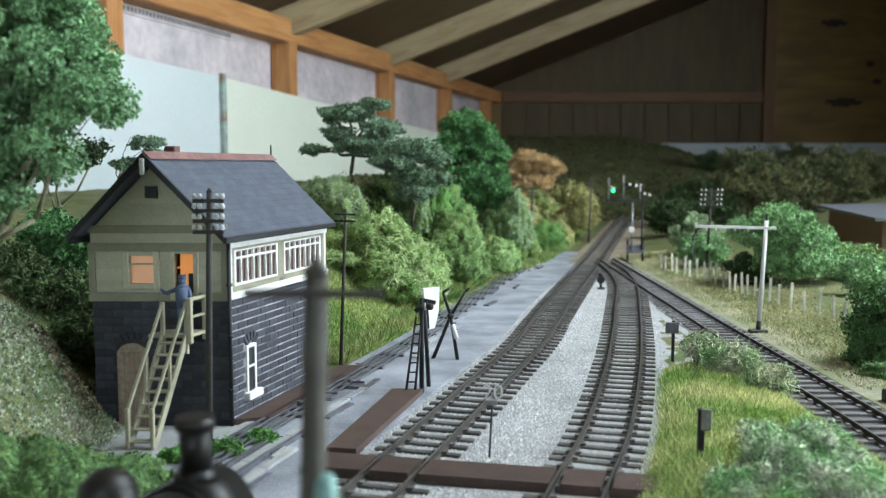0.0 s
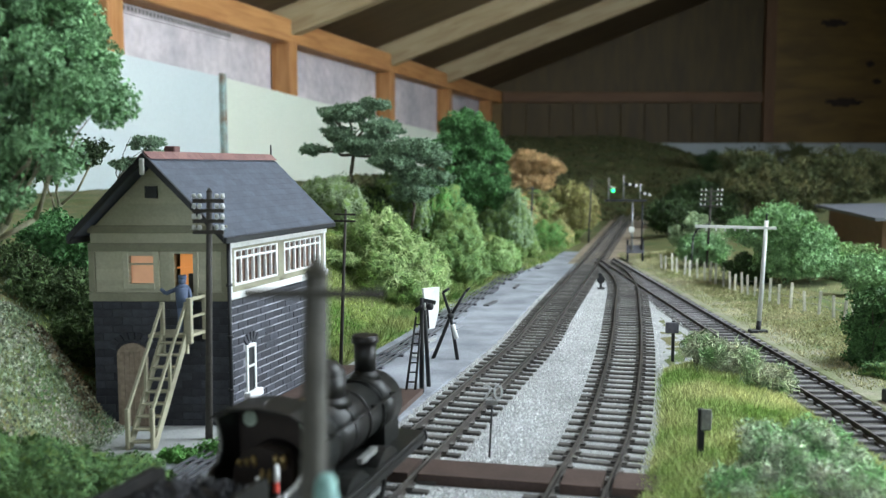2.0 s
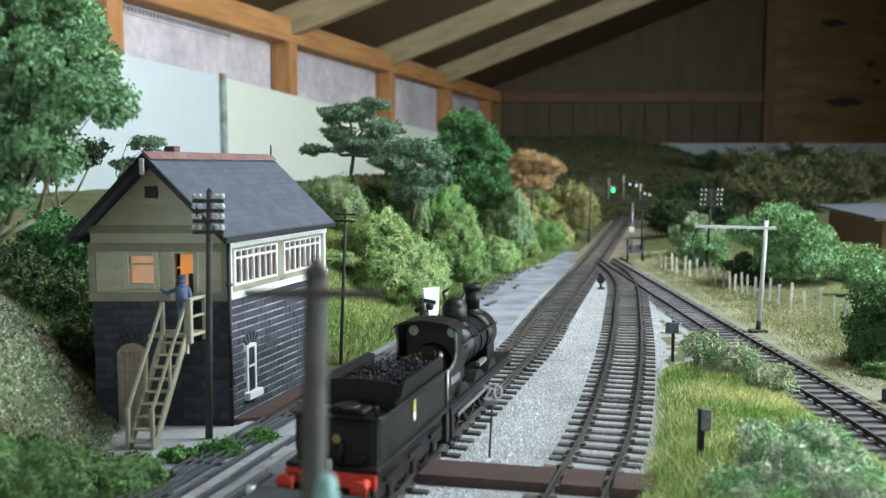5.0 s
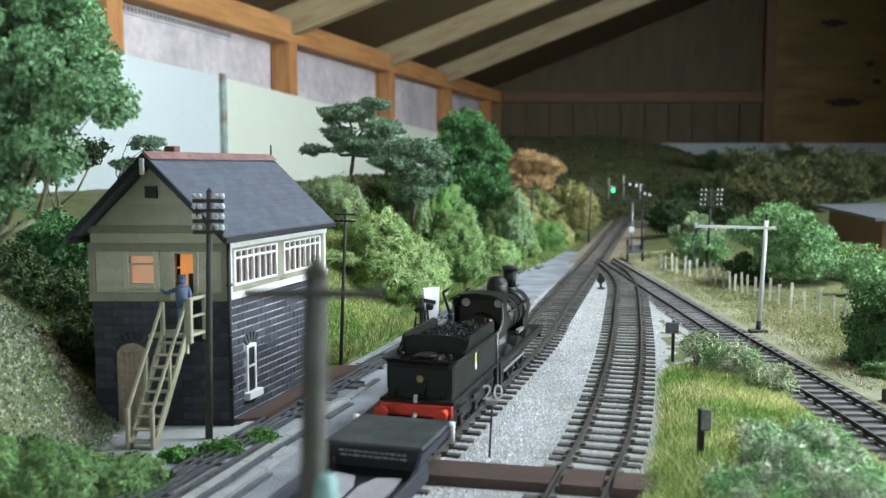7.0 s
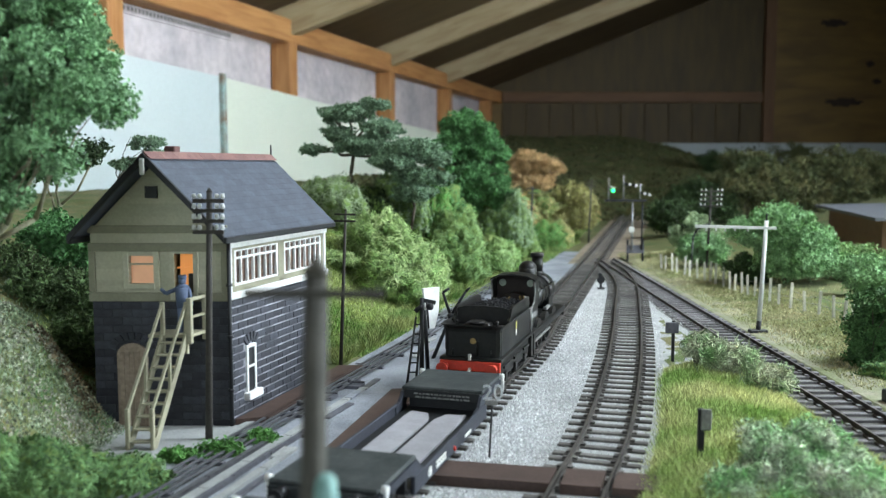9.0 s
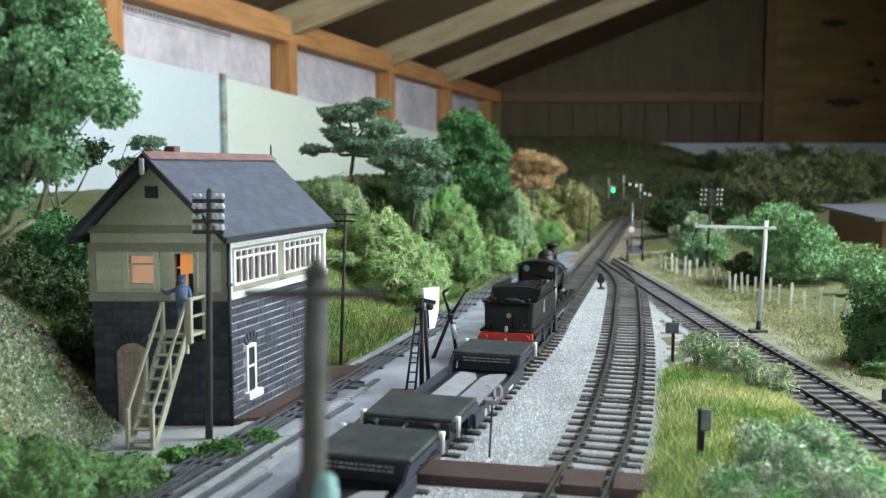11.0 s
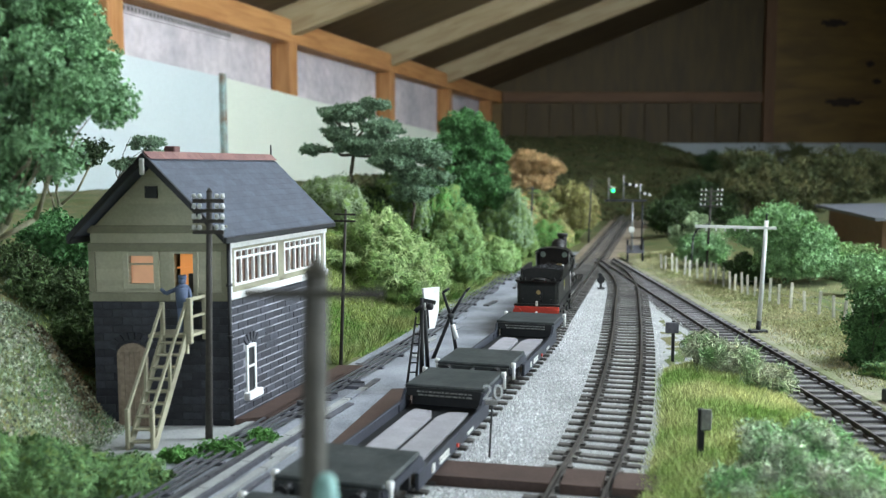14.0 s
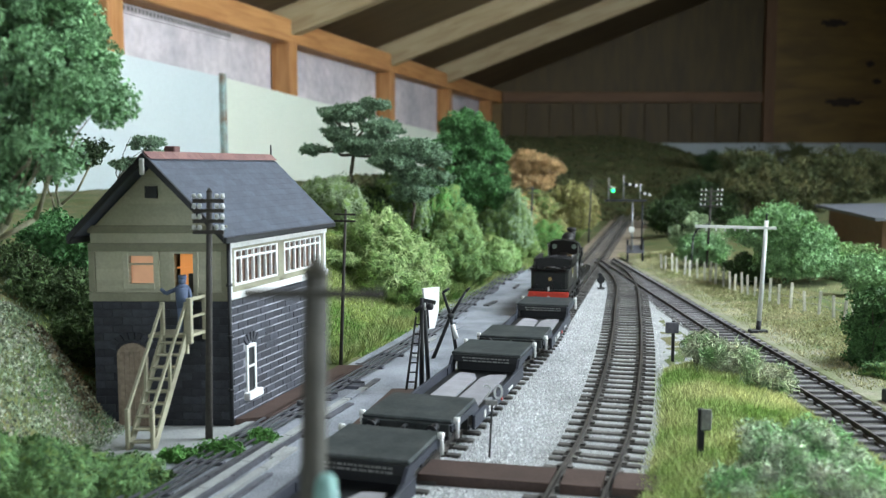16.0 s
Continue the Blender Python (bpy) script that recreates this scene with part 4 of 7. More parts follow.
def build_tender():
    """Origin at the rear beam's middle on the rails; x forward."""
    t = thing("tender", "black six-wheeled locomotive tender with a red rear buffer beam", "tender")
    bm = bmesh.new()
    block(bm, (0.0, -0.0144, 0.0160), (TENDER_L - 0.004, 0.0144, 0.0174), 0.0003)
    part("footplate", bm, "loco", t)
    # tank: upright sides that flare out at the top, rounded rear corners
    hw, front = 0.0132, TENDER_L - 0.006
    rings = []
    bm = bmesh.new()
    for z, out in ((0.0174, 0.0), (0.0285, 0.0), (0.0300, 0.0003), (0.0310, 0.0009), (0.0316, 0.0017)):
        ring = [(front, -hw - out), (0.0060 - out, -hw - out), (0.0042 - out, -hw + 0.0006 - out), (0.0032 - out, -hw + 0.0022 - out), (0.0032 - out, hw - 0.0022 + out), (0.0042 - out, hw - 0.0006 + out), (0.0060 - out, hw + out), (front, hw + out)]
        rings.append([bm.verts.new((x, y, z)) for x, y in ring])
    for a, b in zip(rings, rings[1:]):
        for k in range(7):
            bm.faces.new((a[k], a[k + 1], b[k + 1], b[k]))
        bm.faces.new((a[7], a[0], b[0], b[7]))
    bmesh.ops.recalc_face_normals(bm, faces=bm.faces)
    tank = part("tank", bm, "loco", t)
    sol = tank.modifiers.new("plate", "SOLIDIFY")
    sol.thickness, sol.offset = 0.0005, -1
    bm = bmesh.new()
    block(bm, (0.0040, -hw + 0.0004, 0.0200), (front - 0.0004, hw - 0.0004, 0.0288))
    part("tank_top", bm, "loco", t)
    for s in (-1, 1):
        bm = bmesh.new()
        prof = [(0.0180, 0.0300), (front - 0.003, 0.0300), (front - 0.003, 0.0360), (front - 0.006, 0.0368), (0.0262, 0.0368), (0.0244, 0.0362), (0.0232, 0.0345), (0.0214, 0.0326), (0.0180, 0.0314)]
        slab(bm, [(x, s * 0.0132, z) for x, z in prof], 0.0008, (0, -s, 0))
        part("coal_rave", bm, "loco", t)
        bm = bmesh.new()
        for (x0, z0), (x1, z1) in zip(prof[3:], prof[4:]):
            bar(bm, (x0, s * 0.0133, z0), (x1, s * 0.0133, z1), 0.0009, 0.0007)
        part("beading", bm, "loco", t)
    bm = bmesh.new()
    prof = [(0.0235, -0.0126, 0.028), (0.0235, 0.0126, 0.028), (0.0235, 0.0126, 0.0362), (0.0235, 0.009, 0.0372), (0.0235, 0.0, 0.0376), (0.0235, -0.009, 0.0372), (0.0235, -0.0126, 0.0362)]
    slab(bm, prof, 0.0010, (1, 0, 0))
    part("coal_plate", bm, "loco", t)
    bm = bmesh.new()
    block(bm, (0.0105, -0.0062, 0.0288), (0.0185, 0.0062, 0.0312), 0.0008)
    rod(bm, (0.0130, 0, 0.0310), (0.0130, 0, 0.0322), 0.0040, 0.0038, 16)
    part("water_filler", bm, "loco", t)
    for y in (-0.0095, 0.0095):
        bm = bmesh.new()
        rod(bm, (0.0120, y, 0.0288), (0.0120, y, 0.0318), 0.0007, 0.0007, 8)
        ball(bm, (0.0120, y, 0.0318), 0.0009)
        part("tank_vent", bm, "loco", t)
    rnd = random.Random(5)
    bm = bmesh.new()
    for i in range(620):
        x, y = rnd.uniform(0.0250, TENDER_L - 0.011), rnd.uniform(-0.0122, 0.0122)
        z = 0.0328 + 0.0022 * (1 - (y / 0.0135) ** 2) + rnd.uniform(-0.0008, 0.0008)
        r = rnd.uniform(0.0005, 0.0010)
        q = bmesh.ops.create_icosphere(bm, subdivisions=1, radius=r)
        bmesh.ops.transform(bm, matrix=pose(x, y, z, rnd.uniform(0, 90), rnd.uniform(0, 90), 0) @ Matrix.Diagonal((1, 0.8, 0.6, 1)), verts=q["verts"])
    part("coal", bm, "coal", t, "heap of black coal")["kind"] = "stuff"
    bm = bmesh.new()
    block(bm, (0.0245, -0.0124, 0.0290), (TENDER_L - 0.0100, 0.0124, 0.0328))
    part("coal_space", bm, "loco", t)
    bm = bmesh.new()
    block(bm, (-0.0008, -0.0140, 0.0116), (0.0006, 0.0140, 0.0160), 0.0002)
    part("buffer_beam", bm, "red", t, "bright red buffer beam")
    buffers(t, -0.0008, 0.0136, 0.0113, -1, "red")
    bm = bmesh.new()
    block(bm, (-0.0012, -0.0007, 0.0165), (-0.0002, 0.0007, 0.0195), 0.0002)
    rod(bm, (-0.0008, 0.0, 0.0125), (-0.0035, 0.0, 0.0112), 0.0009, 0.0007)
    part("coupling_hook", bm, "offwhite", t)
    bm = bmesh.new()
    rod(bm, (0.0028, -0.0025, 0.0178), (0.0028, -0.0025, 0.0245), 0.0005, 0.0005)
    rod(bm, (0.0028, 0.009, 0.0178), (0.0028, 0.009, 0.0205), 0.0004, 0.0004)
    rod(bm, (0.0028, -0.009, 0.0178), (0.0028, -0.009, 0.0205), 0.0004, 0.0004)
    part("lamp_iron", bm, "loco", t)
    bm = bmesh.new()
    q = bmesh.ops.create_circle(bm, cap_ends=True, segments=20, radius=0.0014)
    bmesh.ops.transform(bm, matrix=Matrix.Translation((0.0030, -0.0005, 0.0246)) @ Matrix.Rotation(-math.pi / 2, 4, "Y"), verts=q["verts"])
    part("maker_plate", bm, "brass", t)
    # emblem: plain yellow shape on each side
    for s in (-1, 1):
        bm = bmesh.new()
        slab(bm, [(0.0360 + dx, s * 0.01322, 0.0262 + dz) for dx, dz in ((-0.0012, -0.0012), (0.0012, -0.0012), (0.0014, 0.0012), (0.0006, 0.0030), (-0.0006, 0.0030), (-0.0014, 0.0012))], 0.00012, (0, s, 0))
        crest = part("emblem", bm, "emblem", t, "small yellow and white emblem")
        bm = bmesh.new()
        slab(bm, [(0.0360 + dx, s * 0.01322, 0.0262 + dz) for dx, dz in ((-0.0008, -0.0042), (0.0008, -0.0042), (0.0014, -0.0026), (0.0011, -0.0013), (-0.0011, -0.0013), (-0.0014, -0.0026))], 0.00012, (0, s, 0))
        part("scroll", bm, "offwhite", crest)
        bm = bmesh.new()
        prof = [(0.004, 0.0070), (TENDER_L - 0.009, 0.0070), (TENDER_L - 0.006, 0.0160), (0.001, 0.0160), (0.001, 0.0100)]
        slab(bm, [(x, s * 0.0128, z) for x, z in prof], 0.0008, (0, -s, 0))
        part("side_frame", bm, "loco", t)
        for x in (0.0130, 0.0345, 0.0560):
            bm = bmesh.new()
            block(bm, (x - 0.0022, s * 0.0128 - 0.0012, 0.0056), (x + 0.0022, s * 0.0128 + 0.0012, 0.0096), 0.0004)
            bar(bm, (x - 0.0062, s * 0.0140, 0.0126), (x + 0.0062, s * 0.0140, 0.0126), 0.0009, 0.0013)
            part("axle_box", bm, "loco", t)
    for x in (0.0130, 0.0345, 0.0560):
        for y in (-0.0085, 0.0085):
            spoked(t, x, y, 0.0078)
    bm = bmesh.new()
    block(bm, (0.0010, -0.0010, 0.0050), (0.0040, 0.0010, 0.0080))
    block(bm, (0.004, -0.0070, 0.0090), (TENDER_L - 0.008, 0.0070, 0.0160))
    part("underframe", bm, "loco", t)
    for s in (-1, 1):
        bm = bmesh.new()
        block(bm, (TENDER_L - 0.0085, s * 0.0134 - 0.001, 0.0050), (TENDER_L - 0.0045, s * 0.0134 + 0.001, 0.0160), 0.0002)
        block(bm, (TENDER_L - 0.0085, s * 0.0134 - 0.0025, 0.0048), (TENDER_L - 0.0045, s * 0.0134 + 0.0025, 0.0054))
        part("step", bm, "loco", t)
        bm = bmesh.new()
        rod(bm, (TENDER_L - 0.0054, s * 0.0138, 0.0174), (TENDER_L - 0.0054, s * 0.0138, 0.0310), 0.0003, 0.0003, 6)
        part("handrail", bm, "silver", t)
    return t


def build_loco():
    """Origin on the rails below the drag beam; x forward."""
    t = thing("steam_locomotive", "weathered black six-coupled steam locomotive with a domed boiler", "locomotive")
    L = 0.0992
    bm = bmesh.new()
    block(bm, (0.0, -0.0148, 0.0158), (L, 0.0148, 0.0172), 0.0003)
    part("footplate", bm, "loco", t)
    for s in (-1, 1):
        bm = bmesh.new()
        block(bm, (0.0, s * 0.0146 - 0.0004, 0.0138), (L, s * 0.0146 + 0.0004, 0.0160))
        part("valance", bm, "loco", t)
    # cab: cut-out side sheets, front sheet with round windows, roof
    for s in (-1, 1):
        bm = bmesh.new()
        prof = [(0.0055, 0.0172), (0.0265, 0.0172), (0.0265, 0.0418), (0.0160, 0.0418), (0.0172, 0.0392), (0.0180, 0.0360), (0.0178, 0.0330), (0.0160, 0.0305), (0.0120, 0.0288), (0.0055, 0.0280)]
        slab(bm, [(x, s * 0.0117, z) for x, z in prof], 0.0007, (0, -s, 0))
        part("cab_side", bm, "loco", t)
        bm = bmesh.new()
        pts = [(0.0160, 0.0418), (0.0172, 0.0392), (0.0180, 0.0360), (0.0178, 0.0330), (0.0160, 0.0305), (0.0120, 0.0288), (0.0055, 0.0280)]
        for a, b in zip(pts, pts[1:]):
            bar(bm, (a[0], s * 0.0117, a[1]), (b[0], s * 0.0117, b[1]), 0.0011, 0.0007, (0, 1, 0))
        part("cab_beading", bm, "steel", t)
        bm = bmesh.new()
        rod(bm, (0.0052, s * 0.0121, 0.0178), (0.0052, s * 0.0121, 0.0290), 0.0004, 0.0004, 6)
        part("handrail", bm, "silver", t)
    bm = bmesh.new()
    slab(bm, [(0.0258, y, z) for y, z in ((-0.0115, 0.0172), (0.0115, 0.0172), (0.0115, 0.0418), (0.0085, 0.0434), (0, 0.0442), (-0.0085, 0.0434), (-0.0115, 0.0418))], 0.0007, (1, 0, 0))
    part("cab_front", bm, "lococab", t)
    for y in (-0.0078, 0.0078):
        bm = bmesh.new()
        rod(bm, (0.0254, y, 0.0394), (0.0257, y, 0.0394), 0.0020, 0.0020, 16)
        part("spectacle", bm, "specglass", t, "round pale cab window")
    bm = bmesh.new()
    rod(bm, (0.0170, 0, 0.0270), (0.0256, 0, 0.0270), 0.0080, 0.0080, 20)
    part("backhead", bm, "lococab", t)
    rnd = random.Random(2)
    for k in range(7):
        bm = bmesh.new()
        rod(bm, (0.0162, -0.006 + k * 0.002, 0.0300 + rnd.uniform(-0.004, 0.004)), (0.0176, -0.006 + k * 0.002, 0.0300), 0.0007, 0.0006, 8)
        part("gauge", bm, "brass", t)
    bm = bmesh.new()
    rod(bm, (0.0080, -0.0085, 0.0200), (0.0080, -0.0085, 0.0305), 0.0008, 0.0007)
    part("reverser", bm, "red", t)
    bm = bmesh.new()
    rod(bm, (0.0080, -0.0085, 0.0305), (0.0082, -0.0086, 0.0345), 0.0007, 0.0006)
    rod(bm, (0.0110, -0.0020, 0.0240), (0.0110, -0.0020, 0.0300), 0.0005, 0.0005)
    part("hand_lever", bm, "white", t)
    bm = bmesh.new()
    pr = [(-0.0126, 0.0412), (-0.0120, 0.0420), (-0.0085, 0.0438), (0, 0.0447), (0.0085, 0.0438), (0.0120, 0.0420), (0.0126, 0.0412)]
    verts = [[bm.verts.new((x, y, z + o)) for y, z in pr] for x in (0.0148, 0.0275) for o in (0, 0.0007)]
    for i in range(6):
        bm.faces.new((verts[0][i], verts[0][i + 1], verts[2][i + 1], verts[2][i]))
        bm.faces.new((verts[1][i], verts[3][i], verts[3][i + 1], verts[1][i + 1]))
        bm.faces.new((verts[0][i], verts[1][i], verts[1][i + 1], verts[0][i + 1]))
        bm.faces.new((verts[2][i], verts[2][i + 1], verts[3][i + 1], verts[3][i]))
    for e in (0, 6):
        bm.faces.new((verts[0][e], verts[2][e], verts[3][e], verts[1][e]))
    bmesh.ops.recalc_face_normals(bm, faces=bm.faces)
    part("cab_roof", bm, "loco", t)
    # firebox, boiler, smokebox
    bm = bmesh.new()
    block(bm, (0.0262, -0.0088, 0.0172), (0.0420, 0.0088, 0.0290), 0.002)
    rod(bm, (0.0262, 0, 0.0285), (0.0425, 0, 0.0285), 0.0096, 0.0096, 28)
    part("firebox", bm, "loco", t)
    bm = bmesh.new()
    rod(bm, (0.0420, 0, 0.0285), (0.0780, 0, 0.0285), 0.0092, 0.0088, 28)
    part("boiler", bm, "loco", t)
    for x in (0.0430, 0.0550, 0.0660, 0.0770):
        bm = bmesh.new()
        rod(bm, (x, 0, 0.0285), (x + 0.0009, 0, 0.0285), 0.0094, 0.0094, 28)
        part("boiler_band", bm, "loco", t)
    bm = bmesh.new()
    rod(bm, (0.0780, 0, 0.0285), (0.0925, 0, 0.0285), 0.0096, 0.0096, 28)
    rod(bm, (0.0925, 0, 0.0285), (0.0935, 0, 0.0285), 0.0080, 0.0074, 24)
    block(bm, (0.0790, -0.0085, 0.0172), (0.0915, 0.0085, 0.0260))
    part("smokebox", bm, "loco", t)
    bm = bmesh.new()
    rod(bm, (0.0848, 0, 0.0370), (0.0848, 0, 0.0395), 0.0050, 0.0036, 18)
    rod(bm, (0.0848, 0, 0.0390), (0.0848, 0, 0.0485), 0.0033, 0.0035, 18)
    rod(bm, (0.0848, 0, 0.0482), (0.0848, 0, 0.0506), 0.0043, 0.0040, 18)
    part("chimney", bm, "loco", t)
    bm = bmesh.new()
    rod(bm, (0.0560, 0, 0.0360), (0.0560, 0, 0.0385), 0.0070, 0.0055, 20)
    rod(bm, (0.0560, 0, 0.0380), (0.0560, 0, 0.0445), 0.0053, 0.0053, 20)
    ball(bm, (0.0560, 0, 0.0442), 0.0053, (1, 1, 0.85), 20)
    part("dome", bm, "loco", t)
    for y in (-0.0022, 0.0022):
        bm = bmesh.new()
        rod(bm, (0.0340, y, 0.0370), (0.0340, y, 0.0420), 0.0011, 0.0009, 10)
        rod(bm, (0.0340, y, 0.0415), (0.0340, y, 0.0428), 0.0015, 0.0012, 10)
        part("safety_valve", bm, "brass", t)
    for s in (-1, 1):
        bm = bmesh.new()
        rod(bm, (0.0300, s * 0.0102, 0.0330), (0.0900, s * 0.0102, 0.0330), 0.0004, 0.0004, 6)
        for x in (0.038, 0.053, 0.068, 0.084):
            rod(bm, (x, s * 0.0085, 0.0328), (x, s * 0.0104, 0.0330), 0.0005, 0.0005, 6)
        part("boiler_handrail", bm, "loco", t)
        bm = bmesh.new()
        bar(bm, (0.0520, s * 0.0112, 0.0215), (0.0640, s * 0.0112, 0.0215), 0.0016, 0.0016)
        part("injector", bm, "steel", t)
        for x in (0.0220, 0.0450, 0.0680):
            bm = bmesh.new()
            prof = [(x - 0.0100 + 0.0, 0.0172)] + [(x + 0.0105 * math.cos(radians(a)), 0.0105 + 0.0105 * math.sin(radians(a))) for a in range(140, 30, -15)] + [(x + 0.0100, 0.0172)]
            slab(bm, [(q, s * 0.0100, max(z, 0.0172)) for q, z in prof], 0.0035, (0, s, 0))
            part("splasher", bm, "loco", t)
            spoked(t, x, s * 0.0085, 0.0103, 14)
        bm = bmesh.new()
        bar(bm, (0.0220, s * 0.0110, 0.0082), (0.0680, s * 0.0110, 0.0082), 0.0008, 0.0015)
        part("coupling_rod", bm, "steel", t)
        bm = bmesh.new()
        block(bm, (0.0020, s * 0.0136 - 0.001, 0.0045), (0.0062, s * 0.0136 + 0.001, 0.0158), 0.0002)
        block(bm, (0.0020, s * 0.0136 - 0.0025, 0.0043), (0.0062, s * 0.0136 + 0.0025, 0.0050))
        part("step", bm, "loco", t)
        bm = bmesh.new()
        block(bm, (0.0100, s * 0.0119 - 0.00008, 0.0225), (0.0220, s * 0.0119 + 0.00005, 0.0252))
        part("number_bars", bm, "steel", t)
    bm = bmesh.new()
    block(bm, (0.004, -0.0068, 0.0060), (L - 0.004, 0.0068, 0.0158))
    part("frames", bm, "loco", t)
    bm = bmesh.new()
    block(bm, (L - 0.0010, -0.0144, 0.0108), (L + 0.0006, 0.0144, 0.0172), 0.0002)
    part("buffer_beam", bm, "loco", t)
    buffers(t, L, 0.0136, 0.0113, 1)
    return t


WAGON = 0.1615
BODY = 0.1485


def build_wagon():
    """A well wagon: raised deck ends, a sunk floor with pale planks. Origin at its middle on the rails; x forward."""
    t = thing("well_wagon", "dark grey bogie well wagon with pale planks in its well", "railway wagon", group="well wagons")
    h, hw, dl = BODY / 2, 0.0170, 0.0330
    dz, wz = 0.0140, 0.0052
    for e in (-1, 1):
        x0, x1 = sorted((e * h, e * (h - dl)))
        bm = bmesh.new()
        block(bm, (x0, -hw, dz - 0.0016), (x1, hw, dz), 0.0005)
        part("end_deck", bm, "wagon", t)
        bm = bmesh.new()
        block(bm, (e * h - 0.0008, -hw + 0.0008, 0.0085), (e * h + 0.0008, hw - 0.0008, dz - 0.0014), 0.0002)
        for y in (-0.011, 0.0, 0.011):
            ball(bm, (e * (h + 0.0008), y, 0.0112), 0.0010)
        part("headstock", bm, "wagon", t)
        xb = e * (h - dl)
        bm = bmesh.new()
        block(bm, (xb - 0.0007, -hw + 0.0010, dz - 0.0046), (xb + 0.0007, hw - 0.0010, dz - 0.0012), 0.0002)
        bulk = part("deck_edge", bm, "black", t, "black deck edge with lines of white lettering")
        bm = bmesh.new()
        block(bm, (xb + e * 0.0060 - 0.0008, -hw + 0.0014, wz - 0.002), (xb + e * 0.0060 + 0.0008, hw - 0.0014, dz - 0.0015), 0.0002)
        part("bulkhead", bm, "black", t)
        xo = xb - e * 0.0010
        rnd = random.Random(7)
        for row in range(2):
            y = -0.0118
            while y < 0.0112:
                w = rnd.uniform(0.0008, 0.0026)
                bm = bmesh.new()
                block(bm, (xo - 0.0001, y, 0.0112 - row * 0.0014), (xo + 0.0001, min(0.0118, y + w), 0.0118 - row * 0.0014))
                part("lettering_bar", bm, "steel", bulk)
                y += w + 0.0005
        for s in (-1, 1):
            # cheek plates sloping down from deck to well
            bm = bmesh.new()
            prof = [(e * h, dz - 0.0018), (e * h, 0.0098), (e * (h - dl + 0.006), 0.0092), (e * (h - dl - 0.006), wz - 0.0026), (e * (h - dl - 0.010), wz - 0.0026), (e * (h - dl - 0.010), wz + 0.0022), (e * (h - dl - 0.005), wz + 0.0034), (e * (h - dl - 0.001), dz - 0.0018)]
            slab(bm, [(x, s * hw, z) for x, z in prof], 0.0012, (0, -s, 0))
            part("cheek_plate", bm, "wagonside", t)
            bm = bmesh.new()
            bx = e * (h - 0.0030)
            rod(bm, (bx, s * (hw + 0.0012), 0.0136), (bx, s * (hw + 0.0012), 0.0070), 0.0007, 0.0007, 8)
            rod(bm, (bx, s * hw, 0.0134), (bx, s * (hw + 0.0018), 0.0134), 0.0012, 0.0013, 10)
            part("shackle", bm, "white", t, "white painted tie-down shackle")
            for q in (0.0090, 0.0210):
                bm = bmesh.new()
                wheel(bm, e * (h - q), s * 0.0085, 0.0060)
                part("wheel", bm, "black", t)
                bm = bmesh.new()
                block(bm, (e * (h - q) - 0.0022, s * 0.0128 - 0.001, 0.0045), (e * (h - q) + 0.0022, s * 0.0128 + 0.001, 0.0085), 0.0004)
                part("axle_box", bm, "black", t)
            bm = bmesh.new()
            slab(bm, [(e * (h - a), s * 0.0122, z) for a, z in ((0.0050, 0.0062), (0.0050, 0.0095), (0.0120, 0.0112), (0.0180, 0.0112), (0.0250, 0.0095), (0.0250, 0.0062), (0.0180, 0.0048), (0.0120, 0.0048))], 0.0010, (0, -s, 0))
            part("bogie_frame", bm, "black", t)
        buffers(t, e * (h + 0.0008), 0.0115, 0.0113, e, "black", 0.0022)
        bm = bmesh.new()
        rod(bm, (e * (h + 0.0006), 0, 0.0112), (e * (h + 0.0068), 0, 0.0112), 0.0007, 0.0007)
        part("coupling", bm, "black", t)
    wl = h - dl
    bm = bmesh.new()
    block(bm, (-wl - 0.006, -hw + 0.001, wz - 0.0022), (wl + 0.006, hw - 0.001, wz - 0.0008))
    part("well_floor", bm, "black", t)
    for s in (-1, 1):
        bm = bmesh.new()
        block(bm, (-wl - 0.004, s * hw - 0.0008, wz - 0.0028), (wl + 0.004, s * hw + 0.0006, wz + 0.0030), 0.0003)
        side = part("side_girder", bm, "wagonside", t)
        for x0, w, z, hh in ((0.018, 0.0110, wz + 0.0006, 0.0009), (0.018, 0.0110, wz - 0.0008, 0.0009), (-0.016, 0.0085, wz - 0.0008, 0.0010), (0.0300, 0.0022, wz, 0.0026)):
            bm = bmesh.new()
            block(bm, (-s * x0 * -1 - w / 2, s * (hw + 0.0009) - 0.0002, z - hh / 2), (-s * x0 * -1 + w / 2, s * (hw + 0.0009) + 0.0002, z + hh / 2))
            part("lettering_bar", bm, "offwhite", side)
        lettering(side, "G", 0.0038, Matrix.Translation((-wl + 0.010 if s < 0 else wl - 0.010, s * (hw + 0.0010), wz - 0.0003)) @ Matrix.Rotation(math.pi / 2, 4, "X") @ Matrix.Rotation(0 if s < 0 else math.pi, 4, "Y"), "offwhite")
        bm = bmesh.new()
        rod(bm, (s * 0.002, s * (hw + 0.0004), wz - 0.001), (s * 0.002, s * (hw + 0.0014), wz - 0.001), 0.0008, 0.0008, 10)
        part("brake_wheel", bm, "red", t)
    for s in (-1, 1):
        bm = bmesh.new()
        slab(bm, [(-wl + 0.006, s * 0.0036, wz), (-wl + 0.014, s * 0.0010, wz), (wl - 0.014, s * 0.0010, wz), (wl - 0.006, s * 0.0036, wz), (wl - 0.004, s * 0.0112, wz), (wl - 0.012, s * 0.0118, wz), (-wl + 0.012, s * 0.0118, wz), (-wl + 0.004, s * 0.0112, wz)], 0.0012, (0, 0, -1))
